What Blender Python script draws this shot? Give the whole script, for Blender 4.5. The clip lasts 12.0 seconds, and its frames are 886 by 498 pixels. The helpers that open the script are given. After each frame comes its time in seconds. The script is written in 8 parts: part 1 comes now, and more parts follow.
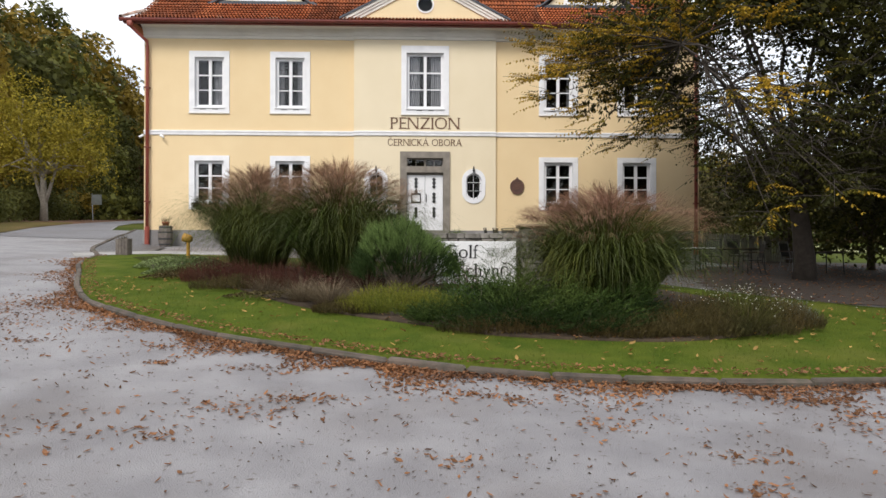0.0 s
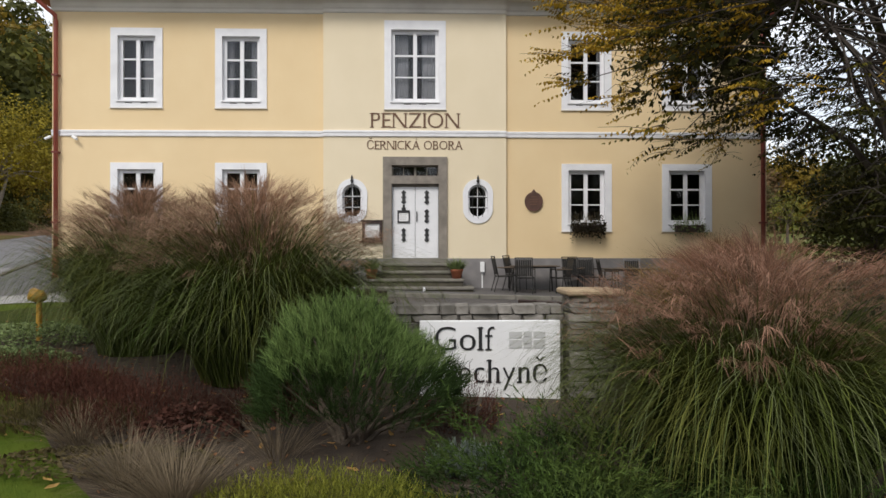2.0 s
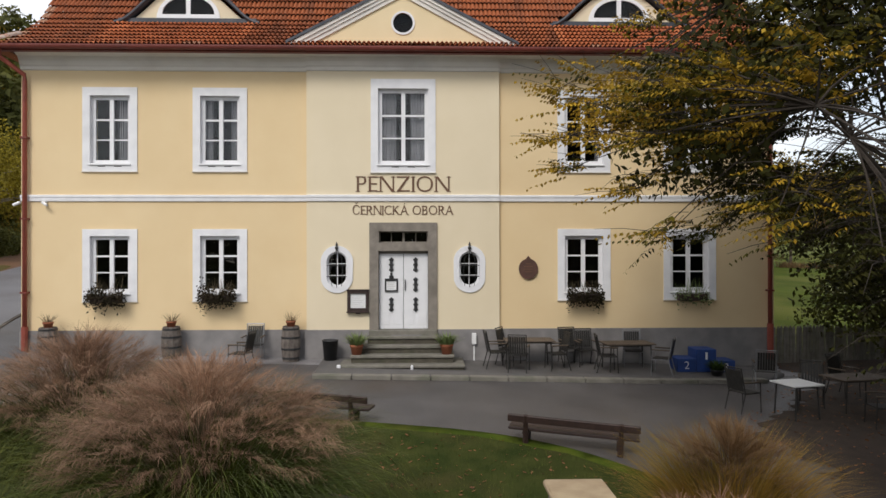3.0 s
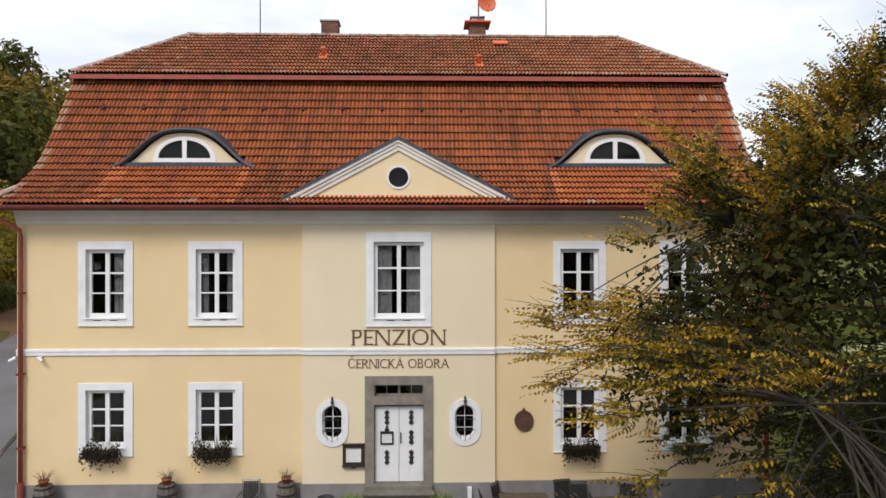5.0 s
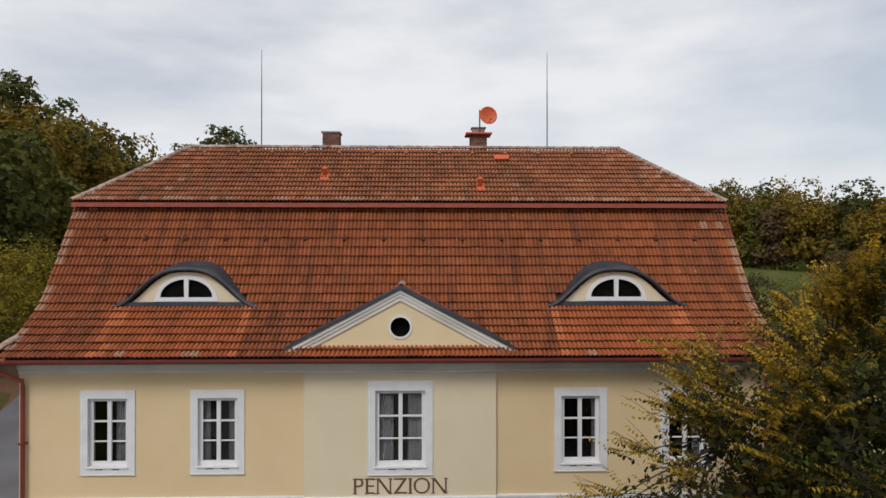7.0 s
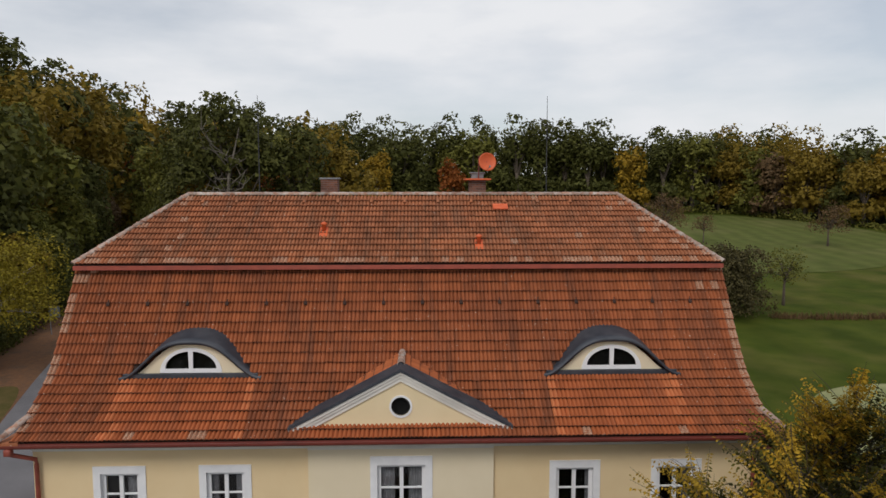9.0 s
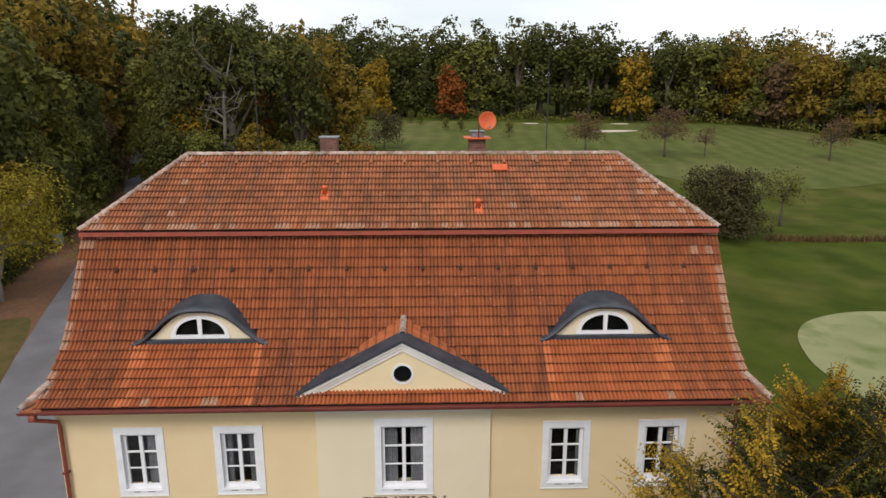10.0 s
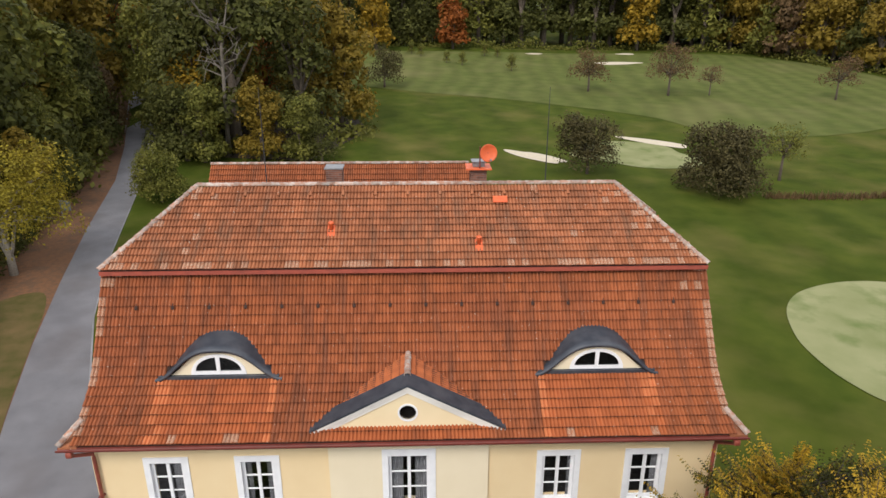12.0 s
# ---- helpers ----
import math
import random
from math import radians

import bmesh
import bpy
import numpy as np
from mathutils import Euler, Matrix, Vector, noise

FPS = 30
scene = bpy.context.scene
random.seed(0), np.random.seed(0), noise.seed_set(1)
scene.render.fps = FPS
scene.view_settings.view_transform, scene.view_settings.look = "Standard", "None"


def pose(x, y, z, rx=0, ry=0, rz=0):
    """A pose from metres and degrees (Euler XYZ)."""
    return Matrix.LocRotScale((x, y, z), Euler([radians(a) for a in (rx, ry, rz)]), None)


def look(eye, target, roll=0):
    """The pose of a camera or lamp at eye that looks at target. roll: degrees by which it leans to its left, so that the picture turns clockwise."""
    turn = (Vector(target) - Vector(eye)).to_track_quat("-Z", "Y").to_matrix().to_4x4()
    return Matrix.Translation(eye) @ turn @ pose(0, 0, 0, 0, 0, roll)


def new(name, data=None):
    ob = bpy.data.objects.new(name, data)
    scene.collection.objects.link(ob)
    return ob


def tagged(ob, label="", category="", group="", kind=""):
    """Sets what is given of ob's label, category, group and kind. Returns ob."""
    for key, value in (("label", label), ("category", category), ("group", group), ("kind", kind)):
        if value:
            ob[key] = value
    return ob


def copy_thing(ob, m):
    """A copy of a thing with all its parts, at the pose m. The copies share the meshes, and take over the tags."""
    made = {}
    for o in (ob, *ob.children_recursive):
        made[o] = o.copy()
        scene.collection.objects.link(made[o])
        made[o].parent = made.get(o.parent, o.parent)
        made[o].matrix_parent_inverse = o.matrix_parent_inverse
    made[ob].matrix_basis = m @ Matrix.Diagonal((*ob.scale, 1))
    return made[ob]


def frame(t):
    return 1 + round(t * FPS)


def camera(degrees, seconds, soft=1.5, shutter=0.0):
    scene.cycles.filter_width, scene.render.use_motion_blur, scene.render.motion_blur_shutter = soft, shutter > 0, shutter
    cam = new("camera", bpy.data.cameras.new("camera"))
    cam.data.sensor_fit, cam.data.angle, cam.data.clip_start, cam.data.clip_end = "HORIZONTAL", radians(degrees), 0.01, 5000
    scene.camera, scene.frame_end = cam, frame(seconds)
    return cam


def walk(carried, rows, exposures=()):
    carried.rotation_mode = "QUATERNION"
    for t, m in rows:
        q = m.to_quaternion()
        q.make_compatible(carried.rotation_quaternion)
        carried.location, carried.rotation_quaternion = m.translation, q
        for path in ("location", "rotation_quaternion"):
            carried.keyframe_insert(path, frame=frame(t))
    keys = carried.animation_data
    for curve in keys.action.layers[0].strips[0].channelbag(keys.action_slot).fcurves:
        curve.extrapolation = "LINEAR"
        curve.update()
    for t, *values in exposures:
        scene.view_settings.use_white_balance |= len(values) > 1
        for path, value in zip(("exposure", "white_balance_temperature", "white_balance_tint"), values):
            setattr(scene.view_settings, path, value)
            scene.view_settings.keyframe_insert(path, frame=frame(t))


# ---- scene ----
# camera: a drone that glides in, then climbs straight up and tilts down
cam = camera(66.68, 12.0)
PATH = [  # seconds, x, y, z, yaw, pitch, roll
    (0, -0.092, 1.858, 1.439, -1.75, 0.115, -0.089),
    (0.5, -0.054, 3.236, 1.517, -1.77, 0.168, -0.122),
    (1, 0.011, 4.694, 1.683, -1.742, 0.172, -0.093),
    (1.5, 0.034, 6.092, 1.951, -1.802, 0.214, -0.002),
    (2, 0.199, 7.48, 2.375, -1.778, 0.231, 0.054),
    (2.5, 0.391, 8.242, 3.255, -1.74, 0.25, 0.082),
    (3, 0.55, 8.448, 4.327, -1.67, 0.202, 0.089),
    (5, 0.722, 8.441, 8.529, -1.532, 0.244, 0.077),
    (5.5, 0.702, 8.428, 9.558, -1.56, 0.259, 0.032),
    (6, 0.679, 8.414, 10.577, -1.566, 0.204, 0.011),
    (6.5, 0.662, 8.402, 11.608, -1.61, 0.187, -0.002),
    (7, 0.641, 8.389, 12.653, -1.64, 0.173, -0.018),
    (7.5, 0.63, 8.382, 13.689, -1.675, 0.21, -0.049),
    (7.9, 0.622, 8.376, 14.51, -1.717, 0.19, -0.029),
    (8.3, 0.614, 8.371, 15.331, -1.76, -0.62, -0.01),
    (8.7, 0.606, 8.365, 16.152, -1.802, -3.05, 0.009),
    (9.1, 0.598, 8.36, 16.973, -1.845, -6.2, 0.028),
    (9.5, 0.59, 8.355, 17.794, -1.887, -9.393, 0.047),
    (10, 0.58, 8.347, 18.834, -1.897, -13.582, -0.012),
    (10.5, 0.563, 8.359, 19.872, -1.855, -17.798, -0.071),
    (11, 0.559, 8.387, 20.905, -1.839, -20.371, -0.023),
    (11.5, 0.545, 8.432, 21.941, -1.819, -20.424, -0.021),
    (12, 0.527, 8.456, 22.97, -1.831, -20.368, -0.055),
]
walk(cam, [(t, pose(x, y, z, 90 + pitch, roll, yaw)) for t, x, y, z, yaw, pitch, roll in PATH],
     exposures=[(0.0, 0.66), (0.5, 0.47), (1.5, 0.45), (2.5, 0.36), (3.0, 0.3), (5.0, 0.33), (5.5, 0.19), (6.0, 0.1), (7.0, -0.2), (7.5, -0.33), (9.5, -0.08), (10.0, 0.22), (10.5, 0.41), (11.0, 0.49), (12.0, 0.6)])

# ---- world and sun: a bright, thinly clouded autumn sky ----
world = bpy.data.worlds.new("sky")
scene.world = world
world.use_nodes = True
wn, wl = world.node_tree.nodes, world.node_tree.links
wn.clear()
SUN_EL, SUN_AZ = radians(44), radians(205)
w_sky = wn.new("ShaderNodeTexSky")
w_sky.sky_type, w_sky.sun_disc, w_sky.sun_elevation, w_sky.sun_rotation = "NISHITA", False, SUN_EL, SUN_AZ
w_co = wn.new("ShaderNodeTexCoord")
w_map = wn.new("ShaderNodeMapping")
w_map.inputs["Scale"].default_value = (1.0, 1.0, 3.2)
w_noise = wn.new("ShaderNodeTexNoise")
w_noise.inputs["Scale"].default_value, w_noise.inputs["Detail"].default_value = 2.3, 7.0
w_ramp = wn.new("ShaderNodeValToRGB")
w_ramp.color_ramp.elements[0].position, w_ramp.color_ramp.elements[1].position = 0.36, 0.62
w_ramp.color_ramp.elements[0].color, w_ramp.color_ramp.elements[1].color = (0.50, 0.50, 0.50, 1), (1, 1, 1, 1)
w_mix = wn.new("ShaderNodeMix")
w_mix.data_type = "RGBA"
w_mix.inputs["B"].default_value = (10.3, 10.45, 10.8, 1)
w_bg = wn.new("ShaderNodeBackground")
w_bg.inputs["Strength"].default_value = 0.092
w_out = wn.new("ShaderNodeOutputWorld")
wl.new(w_co.outputs["Generated"], w_map.inputs["Vector"])
wl.new(w_map.outputs["Vector"], w_noise.inputs["Vector"])
wl.new(w_noise.outputs["Fac"], w_ramp.inputs["Fac"])
wl.new(w_ramp.outputs["Color"], w_mix.inputs["Factor"])
wl.new(w_sky.outputs["Color"], w_mix.inputs["A"])
wl.new(w_mix.outputs["Result"], w_bg.inputs["Color"])
wl.new(w_bg.outputs["Background"], w_out.inputs["Surface"])

sun_data = bpy.data.lights.new("sun", "SUN")
sun_data.energy, sun_data.angle, sun_data.color = 1.5, radians(20), (1.0, 0.95, 0.88)
sun = new("sun", sun_data)
sun.matrix_world = look((-30, -55, 78), (0, 20, 0))

# ---- materials ----
def mat(name, a, b=None, rough=0.8, scale=6.0, bump=0.15, bump_scale=60.0, metal=0.0, vary=0.0, stain=None, stain_scale=0.7,
        stain_amount=0.5, translucent=0.0, spec=0.5, streak=0.0, specks=None, speck_at=0.66, speck_scale=13.0):
    """Two base colours mixed by noise, a larger stain over them, fine bump, and a value that varies from piece to piece."""
    m = bpy.data.materials.new(name)
    m.use_nodes = True
    n, l = m.node_tree.nodes, m.node_tree.links
    bs = n["Principled BSDF"]
    b = b or a
    n1 = n.new("ShaderNodeTexNoise")
    n1.inputs["Scale"].default_value, n1.inputs["Detail"].default_value = scale, 6
    mix = n.new("ShaderNodeMix")
    mix.data_type = "RGBA"
    mix.inputs["A"].default_value, mix.inputs["B"].default_value = (*a, 1), (*b, 1)
    ramp = n.new("ShaderNodeValToRGB")
    ramp.color_ramp.elements[0].position, ramp.color_ramp.elements[1].position = 0.33, 0.67
    geo = n.new("ShaderNodeNewGeometry")
    l.new(geo.outputs["Position"], n1.inputs["Vector"])
    l.new(n1.outputs["Fac"], ramp.inputs["Fac"])
    l.new(ramp.outputs["Color"], mix.inputs["Factor"])
    col = mix.outputs["Result"]
    if stain:
        n2 = n.new("ShaderNodeTexNoise")
        n2.inputs["Scale"].default_value, n2.inputs["Detail"].default_value = stain_scale, 5
        src = geo.outputs["Position"]
        if streak:
            mp = n.new("ShaderNodeMapping")
            mp.inputs["Scale"].default_value = (1, streak, streak)
            l.new(src, mp.inputs["Vector"])
            src = mp.outputs["Vector"]
        l.new(src, n2.inputs["Vector"])
        r2 = n.new("ShaderNodeValToRGB")
        r2.color_ramp.elements[0].position, r2.color_ramp.elements[1].position = 0.5, 0.75
        r2.color_ramp.elements[1].color = (stain_amount,) * 3 + (1,)
        l.new(n2.outputs["Fac"], r2.inputs["Fac"])
        m2 = n.new("ShaderNodeMix")
        m2.data_type = "RGBA"
        m2.inputs["B"].default_value = (*stain, 1)
        l.new(r2.outputs["Color"], m2.inputs["Factor"])
        l.new(col, m2.inputs["A"])
        col = m2.outputs["Result"]
    if specks:
        n4 = n.new("ShaderNodeTexNoise")
        n4.inputs["Scale"].default_value, n4.inputs["Detail"].default_value = speck_scale, 3
        l.new(geo.outputs["Position"], n4.inputs["Vector"])
        r4 = n.new("ShaderNodeValToRGB")
        r4.color_ramp.elements[0].position, r4.color_ramp.elements[1].position = speck_at, speck_at + 0.07
        l.new(n4.outputs["Fac"], r4.inputs["Fac"])
        m4 = n.new("ShaderNodeMix")
        m4.data_type = "RGBA"
        m4.inputs["B"].default_value = (*specks, 1)
        l.new(r4.outputs["Color"], m4.inputs["Factor"])
        l.new(col, m4.inputs["A"])
        col = m4.outputs["Result"]
    if vary:
        oi = n.new("ShaderNodeObjectInfo")
        add = n.new("ShaderNodeMath")
        add.operation = "ADD"
        fr = n.new("ShaderNodeMath")
        fr.operation = "FRACT"
        l.new(oi.outputs["Random"], add.inputs[0])
        l.new(geo.outputs["Random Per Island"], add.inputs[1])
        l.new(add.outputs[0], fr.inputs[0])
        mr = n.new("ShaderNodeMapRange")
        mr.inputs["To Min"].default_value, mr.inputs["To Max"].default_value = 1 - vary, 1 + vary
        l.new(fr.outputs[0], mr.inputs["Value"])
        hsv = n.new("ShaderNodeHueSaturation")
        l.new(mr.outputs["Result"], hsv.inputs["Value"])
        l.new(col, hsv.inputs["Color"])
        col = hsv.outputs["Color"]
    l.new(col, bs.inputs["Base Color"])
    bs.inputs["Roughness"].default_value, bs.inputs["Metallic"].default_value = rough, metal
    bs.inputs["Specular IOR Level"].default_value = spec
    if bump:
        n3 = n.new("ShaderNodeTexNoise")
        n3.inputs["Scale"].default_value, n3.inputs["Detail"].default_value = bump_scale, 4
        l.new(geo.outputs["Position"], n3.inputs["Vector"])
        bp = n.new("ShaderNodeBump")
        bp.inputs["Strength"].default_value, bp.inputs["Distance"].default_value = bump, 0.02
        l.new(n3.outputs["Fac"], bp.inputs["Height"])
        l.new(bp.outputs["Normal"], bs.inputs["Normal"])
    if translucent:
        tr = n.new("ShaderNodeBsdfTranslucent")
        l.new(col, tr.inputs["Color"])
        ms = n.new("ShaderNodeMixShader")
        ms.inputs["Fac"].default_value = translucent
        out = n["Material Output"]
        l.new(bs.outputs["BSDF"], ms.inputs[1])
        l.new(tr.outputs["BSDF"], ms.inputs[2])
        l.new(ms.outputs["Shader"], out.inputs["Surface"])
    return m


def leaf_mat(name, a, b, vary=0.35):
    return mat(name, a, b, rough=0.6, scale=0.9, bump=0, vary=vary, translucent=0.3, spec=0.12)


M_WALL = mat("yellow_render", (0.745, 0.57, 0.335), (0.775, 0.605, 0.365), 0.9, 0.9, 0.12, 90, stain=(0.60, 0.46, 0.27), stain_scale=0.45, stain_amount=0.16, streak=0.35)
M_WALL_PALE = mat("pale_render", (0.74, 0.635, 0.455), (0.77, 0.665, 0.485), 0.9, 0.9, 0.12, 90, stain=(0.62, 0.53, 0.37), stain_scale=0.5, stain_amount=0.16, streak=0.35)
M_WALL_CREAM = mat("cream_render", (0.74, 0.60, 0.375), (0.77, 0.63, 0.405), 0.9, 0.9, 0.12, 90, stain=(0.60, 0.48, 0.30), stain_scale=0.5, stain_amount=0.16, streak=0.35)
M_WHITE = mat("white_paint", (0.80, 0.80, 0.82), (0.74, 0.74, 0.77), 0.75, 3, 0.08, 80, stain=(0.55, 0.54, 0.52), stain_scale=1.5, stain_amount=0.2)
M_CORNICE = mat("cornice_paint", (0.70, 0.67, 0.62), (0.75, 0.72, 0.67), 0.85, 2, 0.1, 70, stain=(0.4, 0.38, 0.36), stain_amount=0.4)
M_SASH = mat("white_sash", (0.80, 0.80, 0.82), (0.76, 0.76, 0.78), 0.45, 5, 0.03, 60)
M_PLINTH = mat("grey_plinth", (0.20, 0.19, 0.19), (0.26, 0.245, 0.24), 0.9, 2.5, 0.3, 50, stain=(0.12, 0.11, 0.11), stain_scale=1.0, stain_amount=0.6)
# Dark paving, its tone lowered again for the tree's shadow.
M_TERRACE = mat("shaded_terrace_paving", (0.092, 0.087, 0.085), (0.125, 0.117, 0.114), 0.8, 1.8, 0.4, 50, stain=(0.075, 0.066, 0.056), stain_scale=0.9, stain_amount=0.7, specks=(0.13, 0.08, 0.05), speck_at=0.68)
M_STONE = mat("grey_sandstone", (0.20, 0.175, 0.15), (0.27, 0.24, 0.205), 0.9, 5, 0.3, 50, stain=(0.13, 0.11, 0.09), stain_scale=2, stain_amount=0.5)
# Mossy stone; its dark tone also imitates the shadow under each tread.
M_RISER = mat("mossy_shaded_riser", (0.06, 0.052, 0.04), (0.10, 0.088, 0.066), 0.95, 6, 0.3, 45, stain=(0.05, 0.06, 0.025), stain_scale=2.5, stain_amount=0.7)
M_STEP = mat("worn_stone_step", (0.15, 0.138, 0.118), (0.21, 0.195, 0.165), 0.85, 4, 0.3, 45, stain=(0.10, 0.11, 0.07), stain_scale=2.2, stain_amount=0.7)
M_TILE = mat("weathered_clay_tile", (0.335, 0.101, 0.038), (0.262, 0.079, 0.033), 0.8, 0.6, 0.25, 70, vary=0.14, stain=(0.135, 0.056, 0.034), stain_scale=2.4, stain_amount=0.75, streak=0.16, specks=(0.50, 0.37, 0.29), speck_at=0.68, spec=0.2)
M_TILE_OLD = mat("lichened_clay_tile", (0.38, 0.140, 0.064), (0.29, 0.108, 0.052), 0.85, 0.9, 0.3, 70, vary=0.15, stain=(0.17, 0.095, 0.06), stain_scale=2.6, stain_amount=0.7, streak=0.25, specks=(0.46, 0.37, 0.30), speck_at=0.67, spec=0.2)
M_TILE_NEW = mat("newer_clay_tile", (0.41, 0.118, 0.042), (0.34, 0.096, 0.036), 0.75, 1.5, 0.2, 70, vary=0.10, stain=(0.23, 0.08, 0.042), stain_scale=2.6, stain_amount=0.6, streak=0.16, spec=0.2)
# Dark lip colour draws the shadow line below each tile course.
M_TILE_LIP = mat("shaded_tile_lip", (0.20, 0.064, 0.030), (0.14, 0.048, 0.028), 0.9, 3.0, 0.3, 70, vary=0.3, specks=(0.36, 0.27, 0.21), speck_at=0.66, spec=0.1)
M_TILE_PALE = mat("lichen_grey_tile", (0.38, 0.135, 0.06), (0.31, 0.115, 0.055), 0.9, 1.5, 0.3, 70, vary=0.1, spec=0.2, specks=(0.44, 0.30, 0.215), speck_at=0.47, speck_scale=42.0)
M_TILE_BRIGHT = mat("replaced_orange_tile", (0.52, 0.17, 0.068), (0.47, 0.145, 0.055), 0.75, 2, 0.2, 70, vary=0.12, spec=0.2)
M_LICHEN = mat("lichened_ridge_tile", (0.40, 0.35, 0.31), (0.30, 0.14, 0.085), 0.9, 7, 0.4, 60, vary=0.3)
M_DECK = mat("roof_underlay", (0.05, 0.022, 0.015), (0.035, 0.018, 0.013), 0.9)
M_LEAD = mat("dark_metal_sheet", (0.036, 0.041, 0.054), (0.060, 0.066, 0.080), 0.55, 3, 0.1, 30, metal=0.3, stain=(0.11, 0.11, 0.12), stain_scale=1.2, stain_amount=0.5)
M_GUTTER = mat("red_brown_gutter", (0.15, 0.028, 0.02), (0.19, 0.038, 0.026), 0.5, 4, 0.05, 40, stain=(0.05, 0.018, 0.016), stain_scale=2, stain_amount=0.5)
M_PIPE = mat("red_downpipe_paint", (0.25, 0.055, 0.036), (0.30, 0.07, 0.046), 0.5, 3, 0.05, 40, stain=(0.14, 0.04, 0.03), stain_scale=2, stain_amount=0.5)
M_FASCIA = mat("red_fascia_board", (0.36, 0.075, 0.045), (0.30, 0.062, 0.04), 0.6, 4, 0.05, 40, stain=(0.18, 0.05, 0.035), stain_scale=2, stain_amount=0.5)
M_ORANGE = mat("orange_paint", (0.66, 0.125, 0.035), (0.58, 0.10, 0.03), 0.55, 5, 0.08, 50)
M_BRICK = mat("chimney_brick", (0.20, 0.085, 0.055), (0.14, 0.07, 0.05), 0.9, 9, 0.4, 40, vary=0.3)
M_METAL = mat("grey_metal", (0.30, 0.30, 0.31), (0.22, 0.22, 0.23), 0.45, 6, 0.1, 40, metal=0.7)
M_ROD = mat("dark_rod", (0.05, 0.05, 0.055), None, 0.5, metal=0.5, bump=0)
M_IRON = mat("black_iron", (0.018, 0.018, 0.02), (0.03, 0.03, 0.03), 0.5, 8, 0.2, 40)
M_LETTER = mat("brown_lettering", (0.125, 0.064, 0.036), (0.155, 0.082, 0.048), 0.7, 5, 0.1)
M_PLAQUE = mat("brown_plaque", (0.075, 0.035, 0.025), (0.11, 0.05, 0.035), 0.55, 6, 0.3, 30)
# Near-black colour stands in for the darkness of unlit rooms.
M_ROOM = mat("painted_dark_room", (0.022, 0.02, 0.019), (0.015, 0.014, 0.014), 0.9, bump=0)
M_CURTAIN = mat("grey_curtain", (0.13, 0.13, 0.145), (0.09, 0.09, 0.10), 0.9, 8, 0)
M_ASPHALT = mat("worn_asphalt", (0.205, 0.197, 0.206), (0.29, 0.28, 0.288), 0.5, 1.4, 0.8, 90, stain=(0.125, 0.105, 0.098), stain_scale=0.5, stain_amount=0.75, specks=(0.10, 0.075, 0.062), spec=0.6)
# Dark asphalt, lowered further to stand in for shade over the yard.
M_YARD = mat("shaded_dark_asphalt", (0.066, 0.062, 0.064), (0.096, 0.090, 0.092), 0.5, 0.9, 0.5, 90, stain=(0.075, 0.06, 0.05), stain_scale=0.4, stain_amount=0.8, specks=(0.11, 0.07, 0.045), speck_at=0.7, spec=0.55)
M_LANE = mat("lane_asphalt", (0.125, 0.12, 0.13), (0.165, 0.158, 0.168), 0.5, 0.7, 0.4, 90, stain=(0.10, 0.085, 0.085), stain_scale=0.3, stain_amount=0.7, spec=0.6)
M_CONCRETE = mat("pale_concrete", (0.33, 0.32, 0.31), (0.27, 0.26, 0.25), 0.9, 2, 0.2, 60, stain=(0.17, 0.155, 0.14), stain_scale=1.2, stain_amount=0.6)
M_KERB = mat("kerb_stone", (0.115, 0.088, 0.07), (0.06, 0.05, 0.042), 0.9, 6, 0.5, 50, vary=0.35, stain=(0.08, 0.085, 0.045), stain_scale=3, stain_amount=0.6)
M_EARTH = mat("dark_bed_soil", (0.032, 0.022, 0.014), (0.058, 0.04, 0.024), 1.0, 5, 0.6, 40)
# Leaf litter, its tones darkened to hold the shade under trees.
M_LEAFLITTER = mat("shaded_leaf_ground", (0.032, 0.022, 0.016), (0.058, 0.039, 0.027), 0.95, 4, 0.5, 40, stain=(0.05, 0.034, 0.027), stain_scale=0.8, stain_amount=0.8)
M_LITTER_RUST = mat("rusty_leaf_litter", (0.17, 0.075, 0.03), (0.11, 0.055, 0.027), 0.95, 3, 0.5, 40, stain=(0.06, 0.04, 0.025), stain_scale=0.5, stain_amount=0.8)
M_SAND = mat("bunker_sand", (0.56, 0.48, 0.36), (0.48, 0.41, 0.31), 0.95, 3, 0.2, 30)
# Darker than the lawn: the shade behind the bed is painted in.
M_ROUGH_SHADED = mat("shaded_rough_grass", (0.028, 0.040, 0.010), (0.055, 0.062, 0.017), 0.95, 2.0, 0.8, 60, stain=(0.06, 0.045, 0.02), stain_scale=0.9, stain_amount=0.6, spec=0.05)
M_VERGE = mat("dry_verge_grass", (0.070, 0.066, 0.020), (0.115, 0.085, 0.036), 0.95, 0.9, 0.8, 50, stain=(0.16, 0.105, 0.05), stain_scale=0.5, stain_amount=0.8, spec=0.05)
M_SIGN_BACK = mat("dull_grey_sheet_metal", (0.105, 0.115, 0.11), (0.08, 0.088, 0.085), 0.7, 4, 0.05, stain=(0.07, 0.07, 0.06), stain_scale=2, stain_amount=0.5)
M_YELLOW = mat("yellow_paint", (0.46, 0.25, 0.03), (0.38, 0.20, 0.025), 0.5, 6, 0.1, stain=(0.25, 0.15, 0.05), stain_scale=6, stain_amount=0.4)
M_LAWN = mat("garden_lawn", (0.054, 0.084, 0.010), (0.090, 0.114, 0.015), 0.9, 2.5, 0.8, 90, stain=(0.15, 0.14, 0.034), stain_scale=0.75, stain_amount=0.7, spec=0.05)
